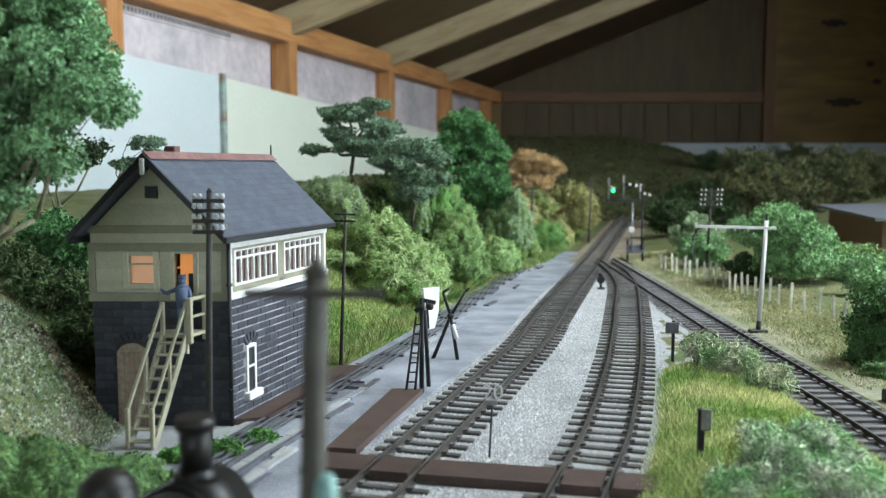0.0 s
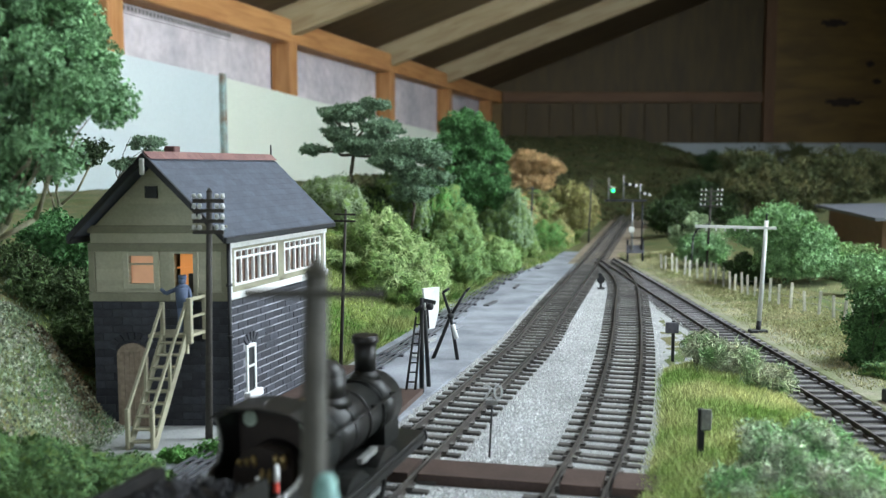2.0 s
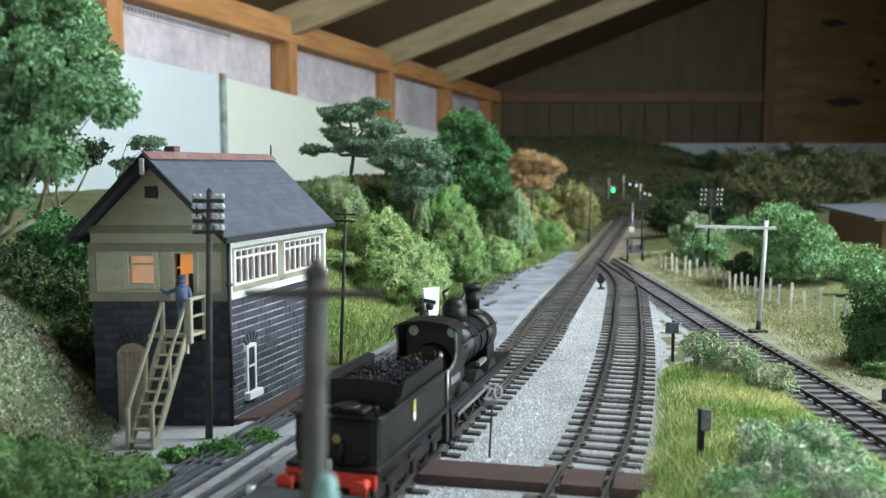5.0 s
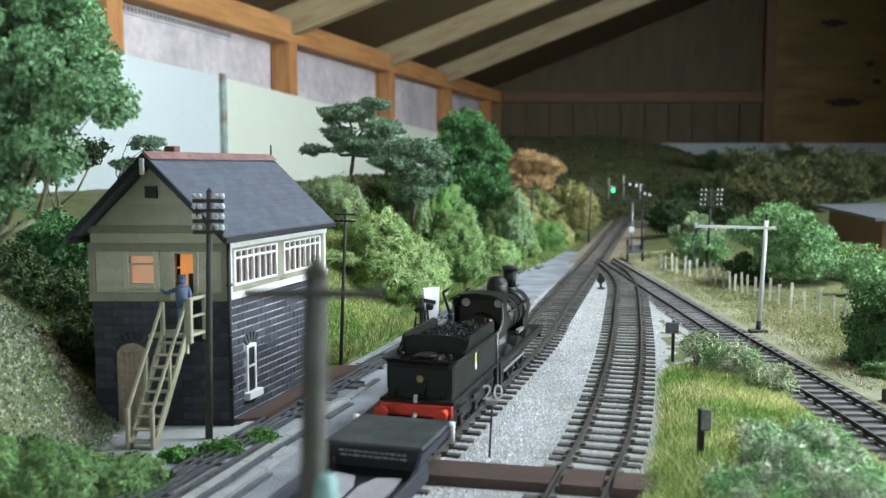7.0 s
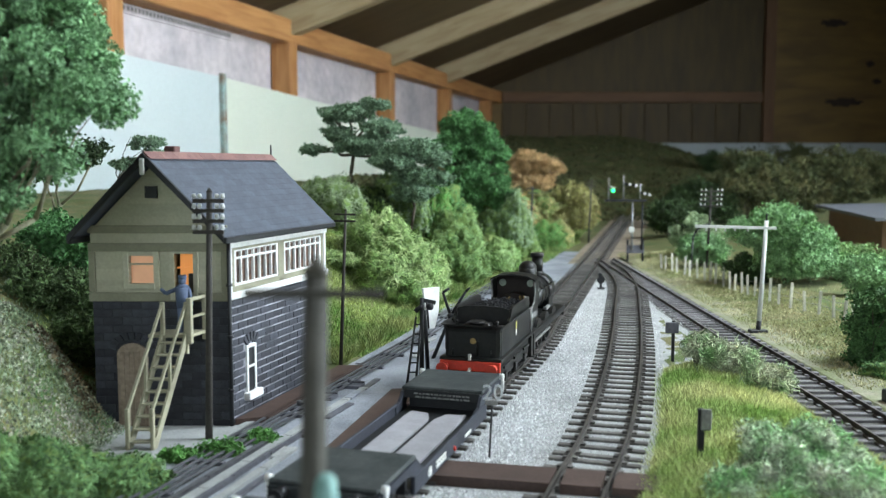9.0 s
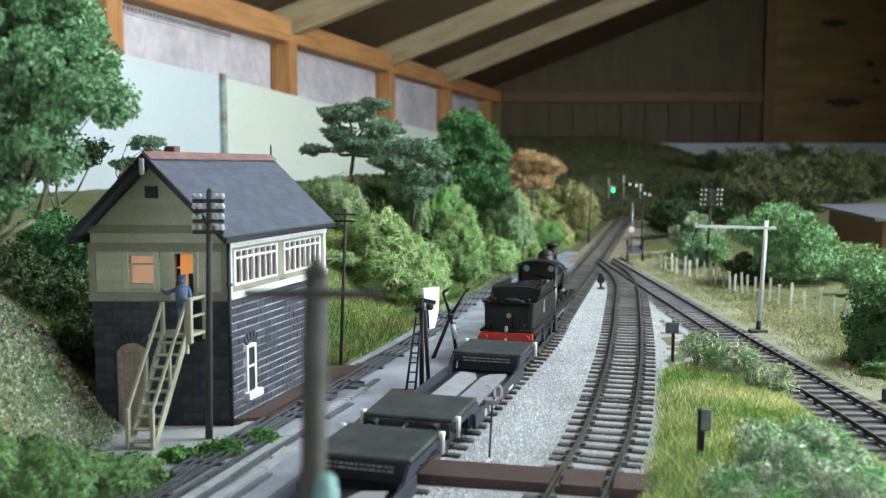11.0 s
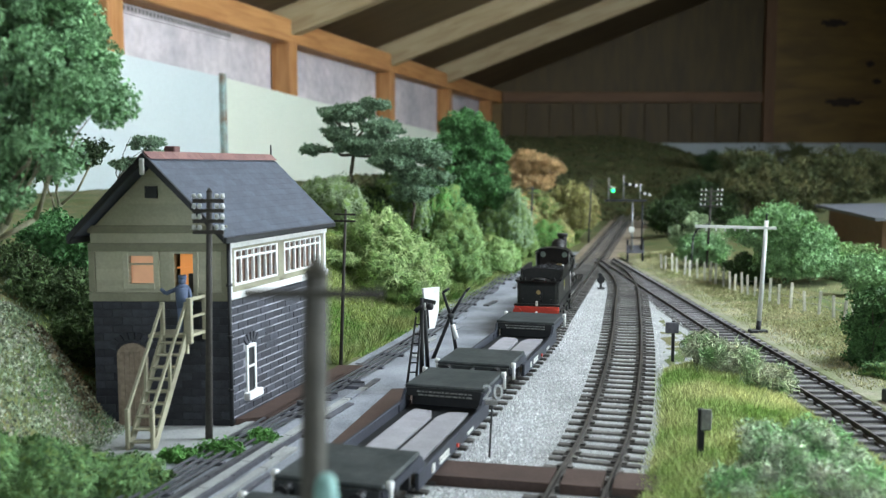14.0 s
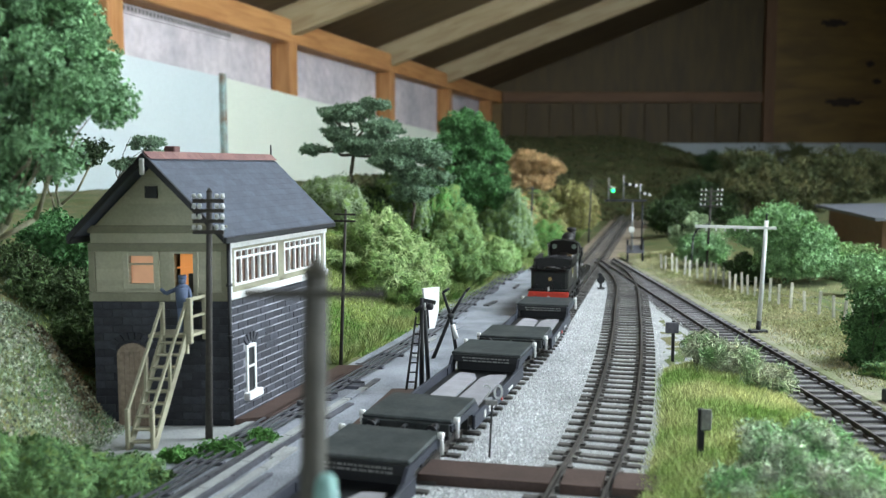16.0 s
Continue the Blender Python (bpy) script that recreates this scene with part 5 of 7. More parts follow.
        part("plank", bm, "plank", t, "pale grey plank in the well")
    return t


M["coal"] = mat("coal", (0.010, 0.010, 0.013), 0.5, 0, 0.4, 300, 900, 0.4)
M["brass"] = mat("brass", (0.35, 0.25, 0.10), 0.45, 0.6, 0.3, 300, 900, 0.1)
M["silver"] = mat("silver", (0.5, 0.5, 0.5), 0.4, 0.6, 0.2, 300, 900, 0.1)
M["steel"] = mat("steel", (0.26, 0.26, 0.25), 0.5, 0.3, 0.3, 300, 900, 0.1)
M["emblem"] = mat("emblem", (0.55, 0.48, 0.12), 0.6, 0, 0.4, 900, 2000, 0)
M["specglass"] = mat("specglass", (0.36, 0.42, 0.34), 0.25, 0, 0.2, 300, 900, 0)

TENDER, LOCO = build_tender(), build_loco()
WAGONS = [build_wagon()]
for _ in range(3):
    WAGONS.append(copy_thing(WAGONS[0], Matrix.Identity(4)))

# ---- planting ----


def leaves(points, size, aspect, seed, droop=0.0):
    """Small folded leaves at the points, turned at random."""
    rng = np.random.default_rng(seed)
    p = np.asarray(points)
    n = len(p)
    d = rng.normal(size=(n, 3))
    d[:, 2] -= droop
    d /= np.linalg.norm(d, axis=1)[:, None]
    e = np.cross(d, rng.normal(size=(n, 3)))
    e /= np.linalg.norm(e, axis=1)[:, None]
    k = (size * rng.uniform(0.6, 1.4, n))[:, None]
    a, b = d * k * aspect * 0.5, e * k * 0.5
    f = np.cross(d, e) * k * 0.25
    verts = np.stack([p - a, p + b + f, p + a, p - b + f], 1).reshape(-1, 3)
    faces = np.arange(n * 4).reshape(-1, 4)
    return verts.tolist(), faces.tolist()


def clump_points(blobs, clumps, per, spread, seed, hollow=0.55):
    """Points in many small clumps over the outer part of uneven blobs (centre, radii)."""
    rng = np.random.default_rng(seed)
    w = np.array([b[1][0] * b[1][1] + b[1][0] * b[1][2] for b in blobs])
    pick = rng.choice(len(blobs), clumps, p=w / w.sum())
    c = np.array([b[0] for b in blobs])[pick]
    r = np.array([b[1] for b in blobs])[pick]
    u = rng.normal(size=(clumps, 3))
    u /= np.linalg.norm(u, axis=1)[:, None]
    q = c + u * r * rng.uniform(hollow, 1.08, clumps)[:, None]
    off = rng.normal(size=(clumps, per, 3)) * spread
    return (q[:, None, :] + off).reshape(-1, 3)


def puff_points(blobs, puffs, per, size, seed, flat=0.75, inner=0.55, shell=(0.35, 1.25)):
    """Leaf points on the shells of many small rounded tufts, which in turn cover uneven blobs."""
    rng = np.random.default_rng(seed)
    w = np.array([b[1][0] * b[1][1] + b[1][0] * b[1][2] for b in blobs])
    pick = rng.choice(len(blobs), puffs, p=w / w.sum())
    c = np.array([b[0] for b in blobs])[pick]
    r = np.array([b[1] for b in blobs])[pick]
    u = rng.normal(size=(puffs, 3))
    u /= np.linalg.norm(u, axis=1)[:, None]
    q = c + u * r * rng.uniform(inner, 1.0, puffs)[:, None]
    v = rng.normal(size=(puffs, per, 3))
    v /= np.linalg.norm(v, axis=2)[:, :, None]
    v[:, :, 2] += 0.15
    k = (size * rng.uniform(0.55, 1.25, puffs))[:, None, None] * rng.uniform(shell[0], shell[1], (puffs, per))[:, :, None]
    return (q[:, None, :] + v * k * np.array((1.0, 1.0, flat))).reshape(-1, 3)


def limb(bm, a, b, r0, r1, rnd, steps=4, wobble=0.12):
    a, b = Vector(a), Vector(b)
    L = (b - a).length
    last, out = a, [a]
    for i in range(1, steps + 1):
        q = a.lerp(b, i / steps)
        if i < steps:
            q += Vector((rnd.uniform(-1, 1), rnd.uniform(-1, 1), rnd.uniform(-0.5, 0.5))) * L * wobble
        rod(bm, last, q, r0 + (r1 - r0) * (i - 1) / steps, r0 + (r1 - r0) * i / steps, 7)
        last = q
        out.append(q)
    return out


def tree(label, base, blobs, material, clumps, per, leaf, seed, trunk=0.0018, bark="bark", spread=0.0018, aspect=1.5, hollow=0.55, name="tree", fork=0.35, puff=0.0, flat=0.75, shell=(0.35, 1.25)):
    rnd = random.Random(seed)
    base = Vector(base)
    base.z = land(base.x, base.y) - 0.001
    t = thing(name, label, "tree")
    bm = bmesh.new()
    top = Vector(blobs[0][0])
    split = base.lerp(top, fork)
    limb(bm, base, split, trunk, trunk * 0.75, rnd, 4, 0.05)
    part("trunk", bm, bark, t)
    for b in blobs:
        bm = bmesh.new()
        c = Vector(b[0])
        way = limb(bm, split, c, trunk * 0.7, trunk * 0.22, rnd)
        for k in range(5):
            q = way[rnd.randrange(2, len(way))]
            e = c + Vector((rnd.uniform(-1, 1) * b[1][0], rnd.uniform(-1, 1) * b[1][1], rnd.uniform(-0.6, 1) * b[1][2])) * 0.8
            limb(bm, q, e, trunk * 0.25, trunk * 0.08, rnd, 3)
        part("limb", bm, bark, t)
    pts = puff_points(blobs, clumps, per, puff, seed, flat, 0.55, shell) if puff else clump_points(blobs, clumps, per, spread, seed, hollow)
    v, f = leaves(pts, leaf, aspect, seed)
    raw("crown", v, f, material, t)["kind"] = "stuff"
    return t


def bush(label, blobs, material, clumps, per, leaf, seed, spread=0.0016, aspect=1.6, hollow=0.5, twigs=10, category="bush", bark="bark", puff=0.0):
    rnd = random.Random(seed)
    t = thing("bush", label, category)
    bm = bmesh.new()
    for i in range(twigs):
        b = blobs[i % len(blobs)]
        c = Vector(b[0])
        foot = Vector((c.x + rnd.uniform(-0.3, 0.3) * b[1][0], c.y, 0))
        foot.z = land(foot.x, foot.y) - 0.0005
        limb(bm, foot, c + Vector((rnd.uniform(-1, 1) * b[1][0], rnd.uniform(-1, 1) * b[1][1], rnd.uniform(0, 0.9) * b[1][2])), 0.0005, 0.0002, rnd, 3)
    part("branchwork", bm, bark, t)["kind"] = "stuff"
    pts = puff_points(blobs, clumps, per, puff, seed) if puff else clump_points(blobs, clumps, per, spread, seed, hollow)
    v, f = leaves(pts, leaf, aspect, seed)
    raw("foliage", v, f, material, t)["kind"] = "stuff"
    return t


def mound(label, blobs, material, strands, seed, length=0.007, width=0.00032, rough=0.42):
    """A fibre-covered shrub: a lumpy body that reaches down to the ground, coloured dark for the shade between the
    tangled strands that wrap it.
    """
    rng = np.random.default_rng(seed)
    t = thing("bush", label, "bush")
    verts, faces, core, cf = [], [], [], []
    area = sum(r[0] * (r[1] + r[2]) for _, r in blobs)
    for c, r in blobs:
        top, low = c[2] + r[2], land(c[0], c[1]) - 0.004
        if c[2] - r[2] > low:
            c, r = (c[0], c[1], (top + low) / 2), (r[0], r[1], (top - low) / 2)
        c, r = Vector(c), Vector(r)

        def skin(u):
            k = 1 + rough * (noise.noise(u * 1.9 + c * 40) + 0.8 * noise.noise(u * 4.2 + c * 90) + 0.5 * noise.noise(u * 9 + c * 90))
            return Vector((c.x + u.x * r.x * k, c.y + u.y * r.y * k, c.z + u.z * r.z * k))

        bm = bmesh.new()
        bmesh.ops.create_icosphere(bm, subdivisions=4, radius=1.0)
        base = len(core)
        bm.verts.ensure_lookup_table()
        core += [c + (skin(v.co.normalized()) - c) * 0.97 for v in bm.verts]
        cf += [tuple(base + v.index for v in f.verts) for f in bm.faces]
        bm.free()
        for _ in range(int(strands * r.x * (r.y + r.z) / area)):
            u = Vector(rng.normal(size=3)).normalized()
            if u.z < -0.35 or u.y > 0.6:
                continue
            p = skin(u)
            nrm = Vector((u.x / r.x, u.y / r.y, u.z / r.z)).normalized()
            g = Vector(rng.normal(size=3)).cross(nrm).normalized()
            g = (g + nrm * rng.uniform(-0.1, 0.9)).normalized()
            L = length * rng.uniform(0.35, 1.5)
            w = g.cross(nrm).normalized() * width * rng.uniform(0.6, 1.4)
            a, b, d = p - g * L * 0.5, p + nrm * L * rng.uniform(0.05, 0.30), p + g * L * 0.5
            k = len(verts)
            verts += [a - w, a + w, b - w, b + w, d]
            faces += [(k, k + 1, k + 3, k + 2), (k + 2, k + 3, k + 4)]
    raw("body", core, cf, "shrub_core_shade", t, smooth=True)["kind"] = "stuff"
    raw("fibre_tangle", verts, faces, material, t)["kind"] = "stuff"
    return t


# tall dark tree on the near bank
tree("tall leafy tree with dense soft green foam foliage", (-0.160, 0.300, 0), [((-0.140, 0.305, 0.151), (0.026, 0.028, 0.020)), ((-0.117, 0.300, 0.1235), (0.011, 0.016, 0.008)), ((-0.128, 0.300, 0.135), (0.016, 0.018, 0.012)), ((-0.146, 0.305, 0.118), (0.018, 0.019, 0.016)), ((-0.148, 0.295, 0.097), (0.011, 0.013, 0.012)), ((-0.127, 0.305, 0.161), (0.010, 0.018, 0.014)), ((-0.158, 0.30, 0.165), (0.028, 0.028, 0.028)), ((-0.132, 0.298, 0.108), (0.011, 0.013, 0.009))], "foliage_near", 380, 300, 0.0010, 3, 0.0015, "palebark", aspect=1.8, puff=0.0072, flat=0.8, shell=(0.66, 1.06))
# slender trees behind the signal box
tree("slender open tree with sparse dark blue-green tufts", (-0.238, 0.60, 0), [((-0.196, 0.60, 0.118), (0.014, 0.012, 0.006)), ((-0.208, 0.60, 0.104), (0.010, 0.012, 0.004)), ((-0.186, 0.60, 0.111), (0.008, 0.012, 0.004)), ((-0.198, 0.60, 0.097), (0.014, 0.012, 0.004))], "foliage_blue", 80, 60, 0.0014, 4, 0.0014, puff=0.0036, flat=0.5)
tree("slender open tree with reddish-brown and green tufts", (-0.245, 0.55, 0), [((-0.228, 0.55, 0.108), (0.014, 0.012, 0.009)), ((-0.212, 0.55, 0.112), (0.009, 0.012, 0.007)), ((-0.240, 0.55, 0.100), (0.010, 0.010, 0.006))], "foliage_dark", 90, 20, 0.0018, 5, 0.0016, "palebark", spread=0.0016)
bush("rounded mid-green bush on the hillside", [((-0.205, 0.50, 0.058), (0.024, 0.02, 0.016)), ((-0.225, 0.52, 0.060), (0.020, 0.02, 0.018))], "foliage_deep", 420, 22, 0.0019, 6)
# dark bushes fill the hollow; their colour carries its shadow
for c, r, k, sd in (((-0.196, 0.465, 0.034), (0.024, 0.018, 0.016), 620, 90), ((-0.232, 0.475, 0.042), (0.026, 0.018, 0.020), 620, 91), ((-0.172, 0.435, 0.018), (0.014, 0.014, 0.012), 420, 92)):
    bush("green undergrowth in the hollow behind the near bank, coloured dark for the shadow", [(c, r), ((c[0] - r[0] * 0.6, c[1], c[2] + r[2] * 0.3), tuple(q * 0.7 for q in r)), ((c[0] + r[0] * 0.5, c[1], c[2] - r[2] * 0.5), tuple(q * 0.7 for q in r))], "foliage_hollow_shade", k, 22, 0.0015, sd)
# hillside trees
tree("open-branched dark blue-green tree on the hillside", (-0.084, 0.86, 0), [((-0.084, 0.85, 0.152), (0.018, 0.02, 0.008)), ((-0.066, 0.85, 0.160), (0.014, 0.018, 0.006)), ((-0.104, 0.85, 0.152), (0.010, 0.014, 0.008)), ((-0.098, 0.85, 0.134), (0.014, 0.016, 0.006)), ((-0.056, 0.85, 0.138), (0.020, 0.02, 0.009)), ((-0.120, 0.85, 0.119), (0.012, 0.012, 0.005)), ((-0.076, 0.85, 0.122), (0.026, 0.02, 0.009)), ((-0.048, 0.85, 0.113), (0.022, 0.02, 0.012))], "foliage_blue", 420, 60, 0.0017, 7, 0.0022, aspect=2.0, fork=0.62, puff=0.0048, flat=0.6)
tree("open-branched blue-green tree beside the bank", (-0.030, 0.80, 0), [((-0.026, 0.80, 0.120), (0.024, 0.02, 0.007)), ((-0.006, 0.80, 0.110), (0.014, 0.016, 0.006)), ((-0.044, 0.80, 0.106), (0.018, 0.02, 0.008)), ((-0.018, 0.80, 0.094), (0.024, 0.02, 0.008)), ((-0.024, 0.80, 0.080), (0.020, 0.02, 0.007))], "foliage_blue", 360, 60, 0.0017, 8, 0.0018, aspect=2.0, fork=0.62, puff=0.0048, flat=0.6)
tree("full rounded bright green tree on the hillside", (0.032, 1.06, 0), [((0.032, 1.05, 0.141), (0.034, 0.028, 0.024)), ((0.054, 1.05, 0.118), (0.024, 0.028, 0.018)), ((0.010, 1.05, 0.122), (0.023, 0.028, 0.018)), ((0.040, 1.04, 0.090), (0.034, 0.028, 0.020)), ((0.018, 1.04, 0.066), (0.030, 0.028, 0.018)), ((0.060, 1.03, 0.070), (0.022, 0.022, 0.016))], "foliage_deep", 420, 130, 0.0021, 9, 0.003, aspect=1.8, puff=0.0082, flat=0.75, shell=(0.55, 1.12))
tree("rust-orange autumn tree on the hillside", (0.150, 1.52, 0), [((0.145, 1.5, 0.108), (0.036, 0.03, 0.018)), ((0.172, 1.5, 0.098), (0.024, 0.03, 0.014)), ((0.114, 1.5, 0.092), (0.024, 0.03, 0.014)), ((0.150, 1.49, 0.076), (0.032, 0.03, 0.012))], "foliage_rust", 240, 110, 0.0024, 10, 0.003, aspect=2.2, puff=0.0095, flat=0.6)
tree("olive and ochre tree above the cutting", (0.192, 1.33, 0), [((0.186, 1.3, 0.062), (0.024, 0.03, 0.012)), ((0.204, 1.31, 0.046), (0.020, 0.03, 0.014)), ((0.190, 1.3, 0.028), (0.030, 0.03, 0.014))], "foliage_olive", 190, 90, 0.0026, 11, 0.002, aspect=2.0, puff=0.0085, flat=0.7)
mound("broad tangled light green shrub draped down the embankment", [((-0.052, 0.70, 0.050), (0.024, 0.028, 0.017)), ((-0.032, 0.69, 0.038), (0.025, 0.028, 0.019)), ((-0.014, 0.68, 0.022), (0.018, 0.024, 0.015)), ((-0.042, 0.66, 0.026), (0.018, 0.024, 0.014)), ((-0.024, 0.66, 0.014), (0.018, 0.02, 0.012))], "moss", 15000, 20)
mound("dense mid-green shrub on the embankment", [((0.014, 0.80, 0.042), (0.021, 0.024, 0.018)), ((0.020, 0.79, 0.020), (0.020, 0.020, 0.016)), ((0.002, 0.79, 0.026), (0.016, 0.018, 0.018))], "foliage_bank", 9000, 21, 0.0055)
mound("bright green small shrub at the foot of the bank", [((0.056, 0.88, 0.016), (0.016, 0.016, 0.014)), ((0.068, 0.90, 0.010), (0.010, 0.012, 0.012))], "moss_light", 4200, 22, 0.0050)
mound("bright green clipped hedge shrub", [((0.128, 1.10, 0.022), (0.020, 0.014, 0.011)), ((0.116, 1.10, 0.020), (0.012, 0.012, 0.010))], "foliage_bright", 3000, 23, 0.0050)
mound("grey-green upright shrub on the embankment", [((0.079, 1.00, 0.050), (0.014, 0.014, 0.022)), ((0.090, 1.01, 0.036), (0.012, 0.014, 0.016))], "foliage_greygreen", 3600, 24, 0.0060)
mound("grey-green twiggy shrub on the hilltop", [((-0.098, 0.80, 0.080), (0.022, 0.02, 0.013)), ((-0.082, 0.79, 0.068), (0.016, 0.018, 0.012)), ((-0.116, 0.81, 0.076), (0.016, 0.018, 0.012))], "foliage_pale", 5200, 25, 0.0075)
for i, (c, r, m, k, lb) in enumerate([
        ((-0.063, 0.81, 0.074), (0.014, 0.013, 0.010), "foliage_dark", 2200, "dark blue-green shrub under the hilltop trees"),
        ((-0.008, 0.86, 0.076), (0.013, 0.013, 0.018), "foliage_bright", 2600, "bright green shrub under the hilltop trees"),
        ((-0.040, 0.84, 0.084), (0.022, 0.016, 0.014), "foliage_greygreen", 2600, "grey-green shrub under the hilltop trees"),
        ((0.006, 0.93, 0.062), (0.022, 0.02, 0.018), "foliage_deep", 2600, "deep green shrub under the hilltop trees"),
        ((0.060, 1.08, 0.052), (0.022, 0.02, 0.018), "foliage_greygreen", 2600, "grey-green shrub on the embankment"),
        ((0.108, 1.30, 0.040), (0.028, 0.03, 0.020), "foliage_olive", 2600, "olive shrub above the cutting"),
        ((0.150, 1.42, 0.044), (0.036, 0.03, 0.018), "foliage_olive", 2600, "ochre-green undergrowth above the cutting"),
        ((0.088, 1.22, 0.052), (0.030, 0.03, 0.020), "foliage_rust", 2400, "rust and olive undergrowth on the hillside"),
        ((0.218, 1.50, 0.026), (0.024, 0.03, 0.018), "foliage_olive", 2400, "ochre-green undergrowth at the cutting"),
        ((0.154, 1.24, 0.016), (0.020, 0.02, 0.014), "foliage_olive", 2000, "olive undergrowth at the foot of the bank"),
        ((0.092, 1.06, 0.016), (0.018, 0.018, 0.014), "moss", 2400, "mid-green undergrowth at the foot of the bank"),
        ((0.246, 1.62, 0.034), (0.028, 0.03, 0.020), "foliage_rust", 2200, "rusty-brown shrub at the cutting's end")]):
    mound(lb, [(c, r), ((c[0] - r[0] * 0.6, c[1] + 0.01, c[2] + r[2] * 0.2), (r[0] * 0.6, r[1] * 0.6, r[2] * 0.6)), ((c[0] + r[0] * 0.6, c[1] - 0.01, c[2] - r[2] * 0.4), (r[0] * 0.55, r[1] * 0.6, r[2] * 0.6))], m, k, 30 + i, 0.0055 if c[1] < 1.15 else 0.0090, 0.00035 if c[1] < 1.15 else 0.0006)
# low moss-like growth that joins the shrubs on the embankment
rnd = random.Random(77)
for i in range(12):
    s = 0.62 + 0.040 * i
    n = -0.226 - rnd.uniform(0.0, 0.055)
    c = S(s, n)
    c.z = land(c.x, c.y) + 0.002
    q = rnd.uniform(0.011, 0.017)
    mound("low tangled moss-green growth on the embankment", [(tuple(c), (q * 1.3, q * 1.2, q * 0.5)), ((c.x - q * 0.7, c.y + 0.006, c.z + q * 0.2), (q * 0.7, q * 0.7, q * 0.4))], rnd.choice(("moss", "moss_light", "grass_hill")), 2200, 300 + i, 0.0055)
# pale stones on the slope
for c, q in ((S(0.775, -0.262), 0.0075), (S(0.93, -0.250), 0.0080)):
    bm = bmesh.new()
    bmesh.ops.create_icosphere(bm, subdivisions=2, radius=1.0)
    for v in bm.verts:
        k = 1 + 0.3 * noise.noise(v.co * 1.7 + c * 30)
        v.co = Vector((c.x + v.co.x * q * k, c.y + v.co.y * q * k, land(c.x, c.y) + q * 0.3 + v.co.z * q * 0.8 * k))
    tagged(part("boulder", bm, "concrete"), "pale grey rock on the embankment", "rock", "slope rocks")
# near foreground planting
mound("low soft green hedge beside the path", [((-0.126, 0.278, 0.003), (0.019, 0.016, 0.013)), ((-0.106, 0.288, -0.001), (0.014, 0.013, 0.009)), ((-0.144, 0.272, 0.006), (0.018, 0.016, 0.014))], "foliage_hedge", 12000, 40, 0.0034, 0.0003, 0.25)
bush("small bright green weeds at the pad's edge", [((-0.082, 0.325, -0.002), (0.009, 0.004, 0.004)), ((-0.094, 0.318, -0.002), (0.009, 0.004, 0.003)), ((-0.070, 0.340, -0.002), (0.006, 0.004, 0.003))], "foliage_bright", 260, 18, 0.0011, 41, 0.0009, 2.0, twigs=3)
bush("pale sage and green flowering bush on the mound", [((0.112, 0.285, 0.009), (0.016, 0.014, 0.010)), ((0.124, 0.290, 0.007), (0.013, 0.012, 0.009)), ((0.098, 0.270, 0.001), (0.016, 0.013, 0.009)), ((0.120, 0.268, 0.003), (0.016, 0.012, 0.009))], "foliage_sage", 230, 240, 0.0007, 42, aspect=4.0, puff=0.0050)
bush("long tangled twiggy green bush on the mound", [((0.134, 0.46, 0.0105), (0.009, 0.008, 0.0045)), ((0.140, 0.435, 0.010), (0.012, 0.008, 0.005)), ((0.150, 0.41, 0.006), (0.010, 0.008, 0.004))], "twig", 620, 14, 0.0007, 43, 0.0019, 9.0, 0.3, 70, bark="palebark")
tree("broad light green tree beyond the fence", (0.305, 0.80, 0), [((0.292, 0.78, 0.048), (0.030, 0.026, 0.018)), ((0.320, 0.78, 0.036), (0.018, 0.020, 0.014)), ((0.266, 0.79, 0.046), (0.014, 0.018, 0.010)), ((0.300, 0.77, 0.022), (0.032, 0.02, 0.012)), ((0.330, 0.78, 0.020), (0.016, 0.02, 0.010))], "foliage_right", 360, 170, 0.0012, 44, 0.002, aspect=3.2, puff=0.0085, flat=0.75)
bush("dark green dense bush beside the siding", [((0.231, 0.478, 0.020), (0.016, 0.016, 0.018)), ((0.246, 0.475, 0.016), (0.018, 0.016, 0.018)), ((0.236, 0.470, 0.004), (0.020, 0.016, 0.010))], "foliage_darkgreen", 190, 150, 0.0012, 45, aspect=1.8, puff=0.0052)
# low dark growth added where the bush's shadow lies on the ground
mound("low dark green undergrowth added for the bush's shadow beside the siding", [((0.236, 0.452, 0.000), (0.022, 0.012, 0.005)), ((0.252, 0.440, 0.000), (0.020, 0.012, 0.006))], "foliage_darkgreen", 3600, 46, 0.0035)
